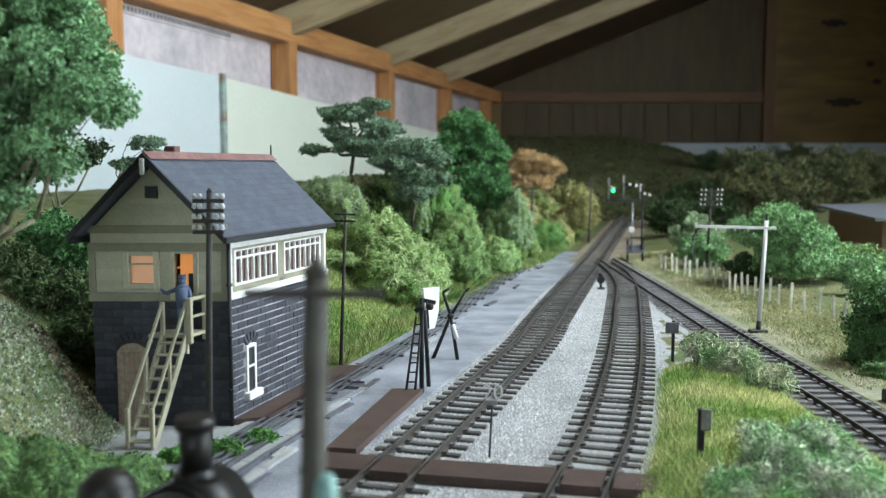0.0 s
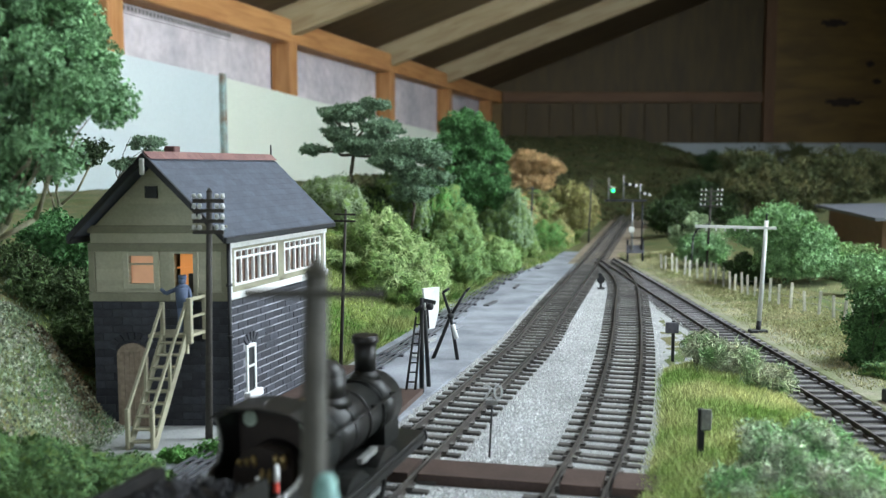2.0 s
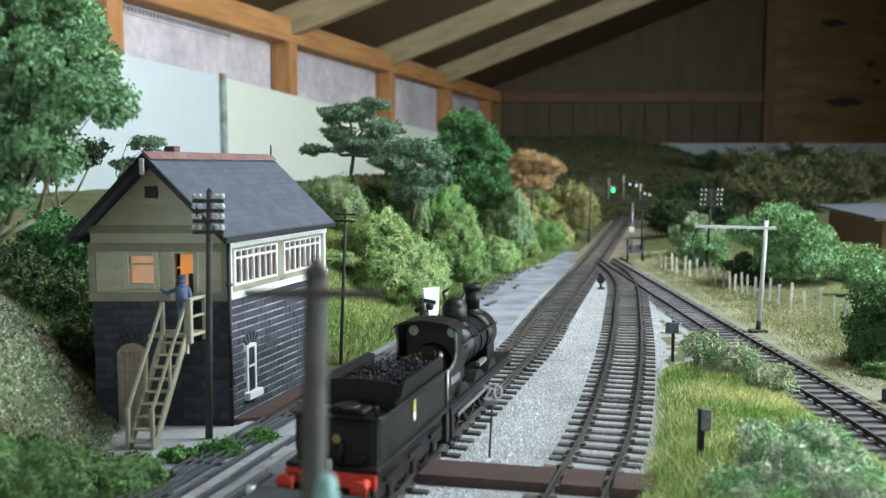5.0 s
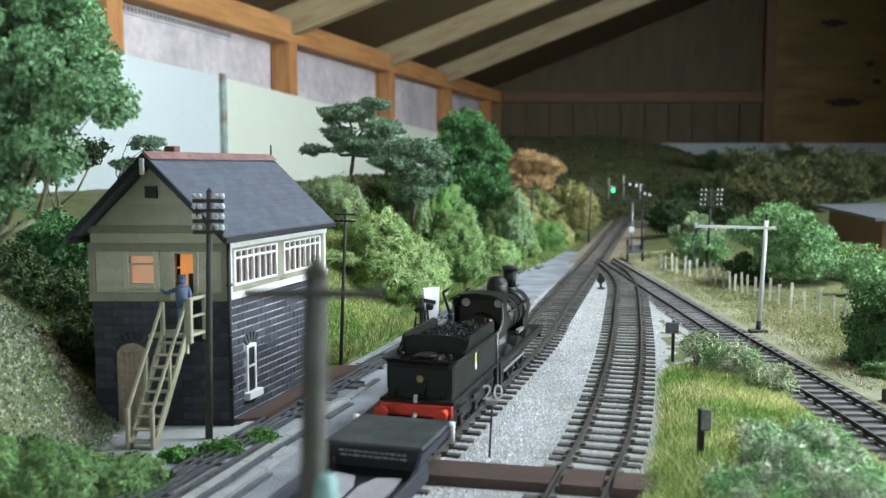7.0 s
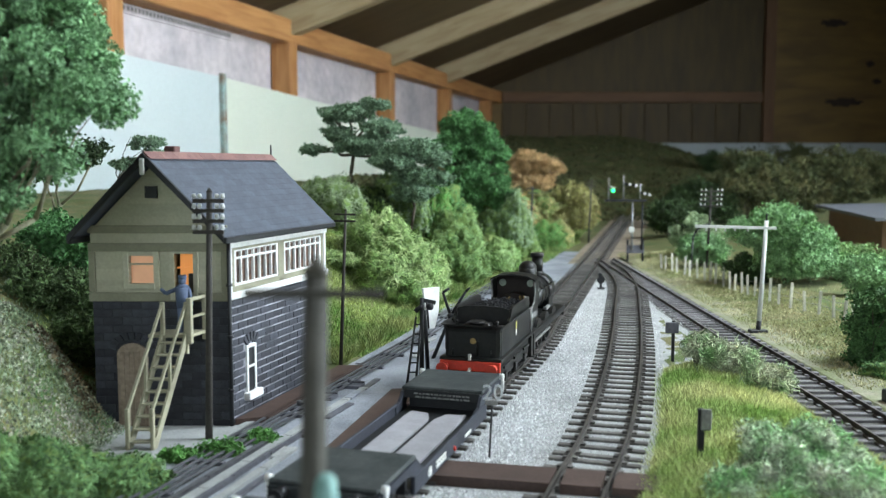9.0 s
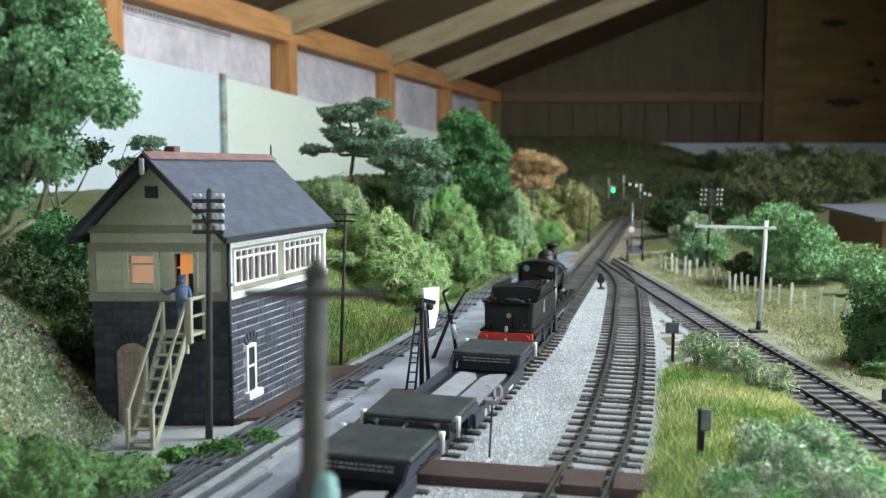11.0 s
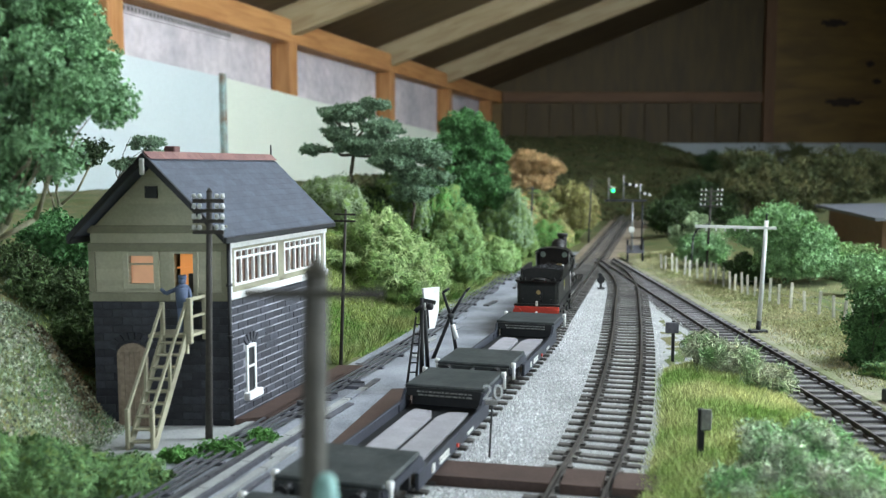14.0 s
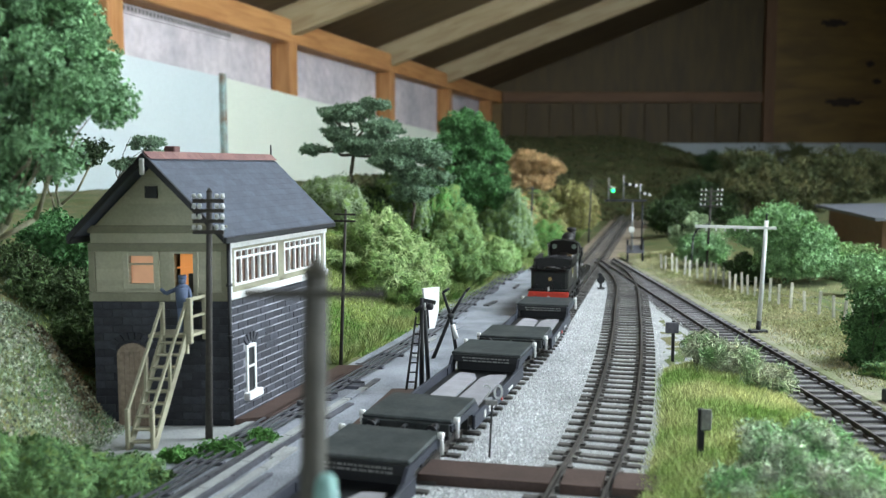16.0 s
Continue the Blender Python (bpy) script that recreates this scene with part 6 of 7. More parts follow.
for i, (c, r, m, k, lb) in enumerate([
        ((0.262, 0.92, 0.020), (0.022, 0.02, 0.014), "foliage_right", 340, "light green shrub behind the fence"),
        ((0.282, 1.02, 0.028), (0.028, 0.02, 0.020), "foliage_pale", 340, "grey-green shrub behind the fence"),
        ((0.262, 0.78, 0.014), (0.014, 0.014, 0.012), "foliage_dark", 240, "dark green shrub against the fence"),
        ((0.335, 0.70, 0.020), (0.026, 0.02, 0.014), "foliage_right", 400, "light green shrub beyond the fence"),
        ((0.370, 0.80, 0.018), (0.034, 0.02, 0.018), "foliage", 420, "mid-green shrub beyond the fence"),
        # distant trees: their dull material carries the shade back there
        ((0.50, 1.5, 0.080), (0.055, 0.04, 0.045), "foliage_far_shaded", 480, "olive-green tree in the shaded distance"),
        ((0.60, 1.6, 0.065), (0.060, 0.05, 0.045), "foliage_far_shaded", 480, "green tree in the shaded distance"),
        ((0.72, 1.7, 0.085), (0.060, 0.05, 0.05), "foliage_far_shaded", 480, "olive-green tree in the shaded distance"),
        ((0.88, 1.9, 0.080), (0.090, 0.05, 0.055), "foliage_far_shaded", 520, "ochre-green tree in the shaded distance"),
        # the next shrub's dark colour stands in for deep shadow beyond the fence
        ((0.325, 1.30, 0.030), (0.022, 0.03, 0.016), "foliage_dark", 300, "green shrub beyond the fence, coloured dark for the shadow there"),
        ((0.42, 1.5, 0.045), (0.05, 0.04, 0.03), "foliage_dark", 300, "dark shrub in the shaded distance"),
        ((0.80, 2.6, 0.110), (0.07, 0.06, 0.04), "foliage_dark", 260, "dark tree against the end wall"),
        ((1.00, 2.6, 0.115), (0.10, 0.06, 0.05), "foliage_far_shaded", 300, "olive tree against the end wall")]):
    bush(lb, [(c, r), ((c[0] + r[0] * 0.7, c[1], c[2] - r[2] * 0.4), tuple(q * 0.7 for q in r))], m, int(k * 0.28), 120, 0.0014 if c[1] < 1.2 else 0.0030, 60 + i, aspect=2.2, puff=0.0062 if c[1] < 1.2 else 0.016)


def grass(name, label, spots, height, material, seed, count, width=0.00045):
    """Upright fibres on the land; spots() gives a plan point or None."""
    rnd = random.Random(seed)
    verts, faces = [], []
    tries = 0
    while len(faces) < count and tries < count * 6:
        tries += 1
        q = spots(rnd)
        if q is None:
            continue
        x, y = q
        z = land(x, y) - 0.0003
        h = height * rnd.uniform(0.5, 1.4)
        a = rnd.uniform(0, 6.28)
        dx, dy = math.cos(a) * width, math.sin(a) * width
        lx, ly = rnd.gauss(0, 0.5) * h, rnd.gauss(0, 0.5) * h
        k = len(verts)
        verts += [(x - dx, y - dy, z), (x + dx, y + dy, z), (x + lx, y + ly, z + h)]
        faces.append((k, k + 1, k + 2))
    ob = raw(name, verts, faces, material)
    return tagged(ob, label, "grass", kind="stuff")


def on_mound(r):
    y = r.uniform(0.22, 0.485)
    a, b = loop_x(y) + 0.0195 + 0.022 * smoothstep(0.44, 0.485, y), siding_x(y) - 0.0180
    if b <= a:
        return None
    return r.uniform(a - 0.0025, b + 0.002), y


def on_hill(r):
    s, n = r.uniform(0.36, 1.3), -0.186 - abs(r.gauss(0, 0.07))
    if s < 0.46 and n > -0.252:
        return None
    p = S(s, n)
    return p.x, p.y


def on_hedge(r):
    s = r.uniform(0.44, 1.5)
    p = S(s, main_n(s) - 0.086 + 0.040 * smoothstep(0.66, 1.05, s) - r.uniform(0, 0.016 + 0.03 * smoothstep(0.66, 1.05, s)))
    return p.x, p.y


def on_bank(r):
    return r.uniform(-0.24, -0.126), r.uniform(0.26, 0.42) if r.random() < 0.8 else r.uniform(0.4, 0.6)


def on_verge(r):
    y = r.uniform(0.42, 1.1)
    return siding_x(min(y, 1.05)) + 0.022 + abs(r.gauss(0.016, 0.04)), y


grass("mound_grass", "long yellow-green fibre grass on the mound", on_mound, 0.0031, "grass", 1, 70000, 0.00020)
grass("hill_grass", "mixed green fibre grass on the embankment", on_hill, 0.0024, "grass_hill", 2, 60000, 0.0004)
def on_slope(r):
    s = r.uniform(0.47, 1.05)
    p = S(s, -0.200 - r.uniform(0.0, 0.11))
    return p.x, p.y


grass("hillside_tangle", "tangled light green fibre undergrowth on the embankment", on_slope, 0.0030, "grass_hill", 6, 42000, 0.00035)
grass("trackside_hedge", "thick olive-green growth along the foot of the bank", on_hedge, 0.0066, "grass_hedge", 3, 22000, 0.0004)
grass("bank_grass", "short grass and dead leaves on the near bank", on_bank, 0.0016, "grass_bank", 4, 44000, 0.0004)
grass("verge_grass", "short straw-green grass on the verge", on_verge, 0.0018, "grass_dry", 5, 34000, 0.0004)


def scatter_litter(name, label, material, count, size, seed, x0, x1, y0, y1):
    """Dead leaves and crumbs lying on the near bank."""
    rnd = random.Random(seed)
    pts = []
    for _ in range(count):
        x, y = rnd.uniform(x0, x1), rnd.uniform(y0, y1)
        pts.append((x, y, land(x, y) + 0.0008))
    v, f = leaves(pts, size, 1.5, seed)
    tagged(raw(name, v, f, material), label, "leaf litter", kind="stuff")


scatter_litter("leaf_litter", "pale dead leaves scattered on the grassy bank", "litter", 9000, 0.0011, 51, -0.19, -0.128, 0.25, 0.36)
scatter_litter("hill_scrub", "olive scrub scattered over the far hillside", "foliage_far_shaded", 16000, 0.0075, 53, -0.2, 1.5, 1.75, 3.55)
scatter_litter("stone_litter", "brown stones and earth on the steep bank by the box", "rock", 1500, 0.0018, 52, -0.160, -0.138, 0.345, 0.40)


def scatter_stones():
    """Loose ballast grains between and beside the tracks."""
    rng = random.Random(9)
    verts, faces = [], []
    while len(faces) < 52000 * 4:
        y = 0.24 + 0.62 * rng.random() ** 1.5
        x = rng.uniform(-0.09, 0.21)
        s, n = x * ALONG.x + y * ALONG.y, x * ACROSS.x + y * ACROSS.y
        left = n - main_n(s)
        right = x - loop_x(y)
        beside = abs(x - siding_x(y)) < 0.017 and y > 0.60 or y > 0.472 and 0.019 < right and x < siding_x(y) - 0.0185
        if not (left > -0.0235 and right < 0.0205) and not beside:
            continue
        if 0.2763 + (n + 0.1142) * 0.083 < s < 0.2998 + (n + 0.1142) * 0.083 and n < -0.012:
            continue
        r = rng.uniform(0.00035, 0.0008)
        z = BED + 0.0000
        if abs(left) < 0.0175 or abs(right) < 0.0175 or beside:
            z = BED - 0.0002
            r *= 0.75
        k = len(verts)
        a = rng.uniform(0, 6.28)
        verts.append((x + rng.uniform(-0.3, 0.3) * r, y + rng.uniform(-0.3, 0.3) * r, z + r * rng.uniform(0.6, 1.1)))
        for i in range(4):
            q = r * rng.uniform(0.7, 1.3)
            verts.append((x + math.cos(a + i * 1.57) * q, y + math.sin(a + i * 1.57) * q, z - 0.0002))
        for i in range(4):
            faces.append((k, k + 1 + i, k + 1 + (i + 1) % 4))
    tagged(raw("ballast_stones", verts, faces, "stones"), "loose pale grey ballast stones round the tracks", "ballast", kind="stuff")


scatter_stones()

# ---- lineside things ----


def trackside_litter():
    """Weathered duct covers and slips of timber lying on the cinder path."""
    rnd = random.Random(31)
    for i in range(26):
        s = 0.30 + 0.026 * i + rnd.uniform(-0.008, 0.008)
        n = main_n(s) - rnd.choice((0.048, 0.053, 0.060, 0.078)) + rnd.uniform(-0.002, 0.002)
        L, w = rnd.uniform(0.010, 0.026), rnd.uniform(0.0022, 0.0050)
        bm = bmesh.new()
        block(bm, (-L / 2, -w / 2, 0), (L / 2, w / 2, rnd.uniform(0.0007, 0.0016)), 0.0002)
        ob = part("duct_cover", bm, rnd.choice(("cinder", "concrete", "stool", "rodsteel")))
        ob.matrix_world = Matrix.Translation(S(s, n, BED + 0.0005)) @ Matrix.Rotation(math.pi / 2 - TURN + rnd.uniform(-0.12, 0.12), 4, "Z")
        tagged(ob, "flat weathered grey duct cover on the cinder path", "duct cover", "duct covers")


trackside_litter()


def cable_troughs():
    """Long narrow trough lids and rails laid along the near path."""
    rnd = random.Random(8)
    for off, a, b, w, h, m in ((0.0445, 0.17, 0.30, 0.0030, 0.0012, "concrete"), (0.0500, 0.14, 0.335, 0.0016, 0.0016, "stool"), (0.0545, 0.20, 0.40, 0.0034, 0.0008, "concrete"), (0.0585, 0.15, 0.31, 0.0020, 0.0014, "rodsteel"), (0.0775, 0.30, 0.44, 0.0030, 0.0010, "concrete"), (0.0400, 0.20, 0.28, 0.0022, 0.0010, "stool")):
        t = thing("cable_trough", "long weathered grey cable trough along the path", "cable trough", group="cable troughs")
        s = a
        while s < b - 0.01:
            e = min(b, s + rnd.uniform(0.022, 0.034))
            bm = bmesh.new()
            bar(bm, S(s, main_n(s) - off, BED + 0.0006 + h / 2), S(e - 0.0006, main_n(e) - off + rnd.uniform(-0.0004, 0.0004), BED + 0.0006 + h / 2), w, h)
            part("lid", bm, m, t)
            s = e


cable_troughs()


def crossing():
    for a, b in ((-0.1345, -0.1142), (-0.1108, -0.0972), (-0.0938, -0.0500), (-0.0464, -0.0334), (-0.0297, -0.0140)):
        bm = bmesh.new()
        f = lambda n: 0.2788 + (n + 0.1142) * 0.083
        pts = [S(f(a), a), S(f(b), b), S(f(b) + 0.0160, b), S(f(a) + 0.0160, a)]
        prism(bm, [(p.x, p.y) for p in pts], BED - 0.001, 0.0002)
        tagged(part("crossing_board", bm, "crossing"), "dark red-brown timber board of the foot crossing", "crossing board", "foot crossing boards", kind="structure")
    bm = bmesh.new()
    prism(bm, [S(0.2990, -0.1354)[:2], S(0.3000, -0.1240)[:2], S(0.3930, -0.1285)[:2], S(0.3890, -0.1425)[:2]], BED - 0.001, 0.0)
    tagged(part("walkway_board", bm, "crossing"), "dark red-brown timber walkway beside the main line", "walkway", kind="structure")
    bm = bmesh.new()
    prism(bm, [S(0.322, -0.1862)[:2], S(0.330, -0.1750)[:2], S(0.432, -0.1745)[:2], S(0.428, -0.1862)[:2]], BED - 0.001, 0.0)
    tagged(part("walkway_board", bm, "crossing"), "dark red-brown timber platform along the signal box", "walkway", kind="structure")


crossing()


def point_rodding():
    for k, off in enumerate((-0.062, -0.0655, -0.069, -0.0725)):
        t = thing("point_rod", "thin dark steel point rod on small stools beside the line", "point rodding", group="point rods")
        pts = [S(s, main_n(s) + off, BED + 0.0022) for s in np.linspace(0.16, 1.25 - 0.1 * k, 40)]
        verts, faces = [], []
        for i, p in enumerate(pts):
            for u, w in ((-0.0004, 0), (0.0004, 0), (0.0004, 0.0008), (-0.0004, 0.0008)):
                verts.append(p + ACROSS * u + Vector((0, 0, w)))
            if i:
                for j in range(4):
                    faces.append((i * 4 - 4 + j, i * 4 - 4 + (j + 1) % 4, i * 4 + (j + 1) % 4, i * 4 + j))
        raw("rod", verts, faces, "rodsteel", t)
        if k == 0:
            for s in np.arange(0.18, 1.2, 0.032):
                bm = bmesh.new()
                c = S(s, main_n(s) - 0.0672, BED + 0.0012)
                block(bm, (-0.0068, -0.0012, -0.0012), (0.0068, 0.0012, 0.0008), 0.0002, Matrix.Translation(c) @ Matrix.Rotation(-TURN, 4, "Z"))
                part("stool", bm, "stool", t)
    # cranks by the signal box
    for s, n in ((0.372, -0.170), (0.395, -0.166), (0.352, -0.172)):
        t = thing("rod_crank", "dark steel rodding crank on a pale base", "rodding crank", group="rodding cranks")
        bm = bmesh.new()
        block(bm, (-0.006, -0.004, -0.001), (0.006, 0.004, 0.0012), 0.0002, Matrix.Translation(S(s, n, BED + 0.001)) @ Matrix.Rotation(-TURN, 4, "Z"))
        part("base", bm, "stool", t)
        bm = bmesh.new()
        bar(bm, S(s, n, BED + 0.0032), S(s + 0.010, n + 0.001, BED + 0.0032), 0.0012, 0.0008)
        bar(bm, S(s, n, BED + 0.0032), S(s + 0.001, n + 0.007, BED + 0.0032), 0.0012, 0.0008)
        rod(bm, S(s, n, BED + 0.002), S(s, n, BED + 0.0045), 0.0012, 0.0010)
        part("crank", bm, "rodsteel", t)


point_rodding()


def telegraph_pole(label, base, top, arms, half, r, pots=True, turn=0.0, material="pole", ground=True):
    t = thing("telegraph_pole", label, "telegraph pole")
    base, top = Vector(base), Vector(top)
    if ground:
        base.z = land(base.x, base.y) - 0.002
    bm = bmesh.new()
    rod(bm, base, top, r * 1.15, r * 0.8, 10)
    rod(bm, top, top + Vector((0, 0, r * 1.2)), r * 1.0, r * 0.2, 8)
    part("pole", bm, material, t)
    d = Vector((math.cos(turn), math.sin(turn), 0))
    for z in arms:
        slim = 0.5 if len(arms) == 1 else 1.0
        c = base.lerp(top, (z - base.z) / (top.z - base.z)) + Vector((-d.y, d.x, 0)) * -r
        bm = bmesh.new()
        bar(bm, c - d * half, c + d * half, r * 0.9 * slim, r * 1.1 * slim)
        arm = part("crossarm", bm, material, t)
        if pots:
            for q in (-0.92, -0.55, 0.55, 0.92):
                bm = bmesh.new()
                p = c + d * half * q
                rod(bm, p, p + Vector((0, 0, r * 1.3)), r * 0.25, r * 0.25, 6)
                rod(bm, p + Vector((0, 0, r * 0.8)), p + Vector((0, 0, r * 2.1)), r * 0.75, r * 0.5, 8)
                part("insulator", bm, "white", arm, "white insulator")
    return t


telegraph_pole("dark telegraph pole with white insulators beside the signal box", (-0.0909, 0.3429, 0), (-0.0875, 0.339, 0.0935), (0.0902, 0.0865, 0.0826, 0.0785), 0.0058, 0.0013)
telegraph_pole("dark slender telegraph pole with short crossarms at the bank's foot", (-0.0546, 0.4748, 0), (-0.0510, 0.474, 0.0800), (0.0780, 0.0745), 0.0060, 0.0009, False, -0.3)
telegraph_pole("thin grey telegraph pole at the bank's foot", (0.0987, 1.0268, 0), (0.1010, 1.02, 0.080), (0.078, 0.073), 0.006, 0.0012, False, -0.3, "greypole")
telegraph_pole("thin grey telegraph pole far along the line", (0.2026, 1.2571, 0), (0.2050, 1.25, 0.084), (0.082, 0.077), 0.006, 0.0012, False, -0.3, "greypole")
telegraph_pole("dark telegraph pole with four crossarms behind the fence", (0.2652, 0.9048, 0), (0.2670, 0.90, 0.082), (0.0785, 0.0735, 0.0690, 0.0640), 0.0110, 0.0012, True, 0.0)
fg = telegraph_pole("grey-brown weathered telegraph pole close to the lens", (-0.0216, 0.135, 0), (-0.0190, 0.135, 0.0868), (0.0842,), 0.0104, 0.0022, False, -0.05, "greypole")
bm = bmesh.new()
rod(bm, (-0.0178, 0.1335, 0.0510), (-0.0178, 0.1335, 0.0550), 0.0022, 0.0017, 12)
ball(bm, (-0.0178, 0.1335, 0.0550), 0.0017)
part("marker_cap", bm, "teal", fg, "pale teal marker cap")


def speed_sign():
    t = thing("speed_sign", "small speed sign with pale numerals 20 on a thin black post", "speed sign")
    p = Vector((0.0169, 0.3224, BED))
    bm = bmesh.new()
    rod(bm, p - Vector((0, 0, 0.001)), p + Vector((0.0010, 0, 0.0205)), 0.0004, 0.0004, 8)
    part("post", bm, "black", t)
    bm = bmesh.new()
    block(bm, (p.x - 0.0016, p.y - 0.0006, 0.0165), (p.x + 0.0030, p.y + 0.0002, 0.0185), 0.0002)
    part("bracket", bm, "steel", t)
    lettering(t, "20", 0.0078, Matrix.Translation((p.x + 0.0012, p.y - 0.0008, 0.0213)) @ Matrix.Rotation(math.pi / 2, 4, "X"), "numeral")


speed_sign()


def lineside_posts():
    t = thing("lineside_board", "small dark rectangular board on a black post", "lineside sign")
    x, y = 0.1253, 0.486
    bm = bmesh.new()
    block(bm, (x - 0.0008, y - 0.0008, BED - 0.002), (x + 0.0008, y + 0.0008, 0.0195), 0.0002)
    part("post", bm, "black", t)
    bm = bmesh.new()
    block(bm, (x - 0.0046, y - 0.0018, 0.0128), (x + 0.0026, y - 0.0009, 0.0188), 0.0003)
    part("board", bm, "stool", t)
    t = thing("marker_post", "black wooden marker post with a grey plate on the mound", "marker post")
    x, y = 0.0910, 0.312
    z = land(x, y)
    bm = bmesh.new()
    block(bm, (x - 0.0011, y - 0.0010, z - 0.002), (x + 0.0011, y + 0.0010, z + 0.0170), 0.0002)
    part("post", bm, "black", t)
    bm = bmesh.new()
    block(bm, (x - 0.0004, y - 0.0016, z + 0.0095), (x + 0.0034, y - 0.0010, z + 0.0172), 0.0003)
    part("plate", bm, "steel", t, "grey plate")
    # white post with its long arm
    t = thing("loading_gauge", "white timber post with a long white horizontal arm and black foot", "loading gauge")
    bm = bmesh.new()
    b0, b1, b2, b3 = Vector((0.2010, 0.570, BED)), Vector((0.2016, 0.570, 0.0052)), Vector((0.2042, 0.570, 0.0690)), Vector((0.2044, 0.570, 0.0735))
    rod(bm, b1, b2, 0.0015, 0.0013, 10)
    part("post", bm, "white", t)
    bm = bmesh.new()
    rod(bm, b0, b1, 0.0016, 0.0016, 10)
    block(bm, (b0.x - 0.0055, b0.y - 0.003, BED - 0.002), (b0.x + 0.0055, b0.y + 0.003, BED + 0.0024), 0.0004)
    part("foot", bm, "black", t)
    bm = bmesh.new()
    rod(bm, b2, b3, 0.0007, 0.0005, 8)
    part("cap", bm, "black", t)
    bm = bmesh.new()
    bar(bm, (0.1590, 0.5685, 0.0656), (0.2100, 0.5685, 0.0643), 0.0012, 0.0018)
    arm = part("arm", bm, "white", t)
    for x in (0.166, 0.172, 0.178, 0.184, 0.192):
        bm = bmesh.new()
        rod(bm, (x, 0.5685, 0.0650), (x, 0.5685, 0.0625), 0.0004, 0.0006, 6)
        part("peg", bm, "white", arm)
    # curved bracket lamp near the far pole
    t = thing("swan_neck_post", "thin dark curved bracket post beside the pole", "bracket post")
    bm = bmesh.new()
    pts = [Vector((0.2665, 0.90, 0.030)) + Vector((-0.017 * math.sin(radians(a)), 0, 0.017 * math.cos(radians(a)) - 0.001)) for a in range(0, 91, 15)]
    pts = [Vector((0.2665, 0.90, 0.045))] + pts
    for a, b in zip(pts, pts[1:]):
        rod(bm, a, b, 0.0009, 0.0009, 6)
    rod(bm, pts[-1], (pts[-1].x - 0.001, pts[-1].y, land(pts[-1].x, pts[-1].y)), 0.0009, 0.0009, 6)
    part("bracket", bm, "black", t)
    # dwarf signal
    t = thing("ground_signal", "small dark ground signal on a stub post between the tracks", "ground signal")
    p = Vector((0.1369, 0.7784, BED))
    bm = bmesh.new()
    rod(bm, p, p + Vector((0, 0, 0.0065)), 0.0012, 0.0010, 8)
    block(bm, (p.x - 0.003, p.y - 0.002, BED), (p.x + 0.003, p.y + 0.002, BED + 0.0016), 0.0003)
    part("stub", bm, "black", t)
    bm = bmesh.new()
    rod(bm, p + Vector((0, -0.0012, 0.0082)), p + Vector((0, 0.0012, 0.0082)), 0.0034, 0.0034, 14)
    block(bm, (p.x - 0.0022, p.y, 0.0060), (p.x + 0.0012, p.y + 0.004, 0.0110), 0.0003)
    part("disc", bm, "black", t)
    # point lever beside the siding
    t = thing("point_lever", "black point lever box beside the siding", "point lever")
    bm = bmesh.new()
    block(bm, (0.1985, 0.392, BED), (0.2075, 0.402, 0.0030), 0.0006)
    part("box", bm, "black", t)
    bm = bmesh.new()
    rod(bm, (0.203, 0.397, 0.002), (0.206, 0.397, 0.0085), 0.0006, 0.0004, 8)
    part("lever", bm, "rodsteel", t)


lineside_posts()


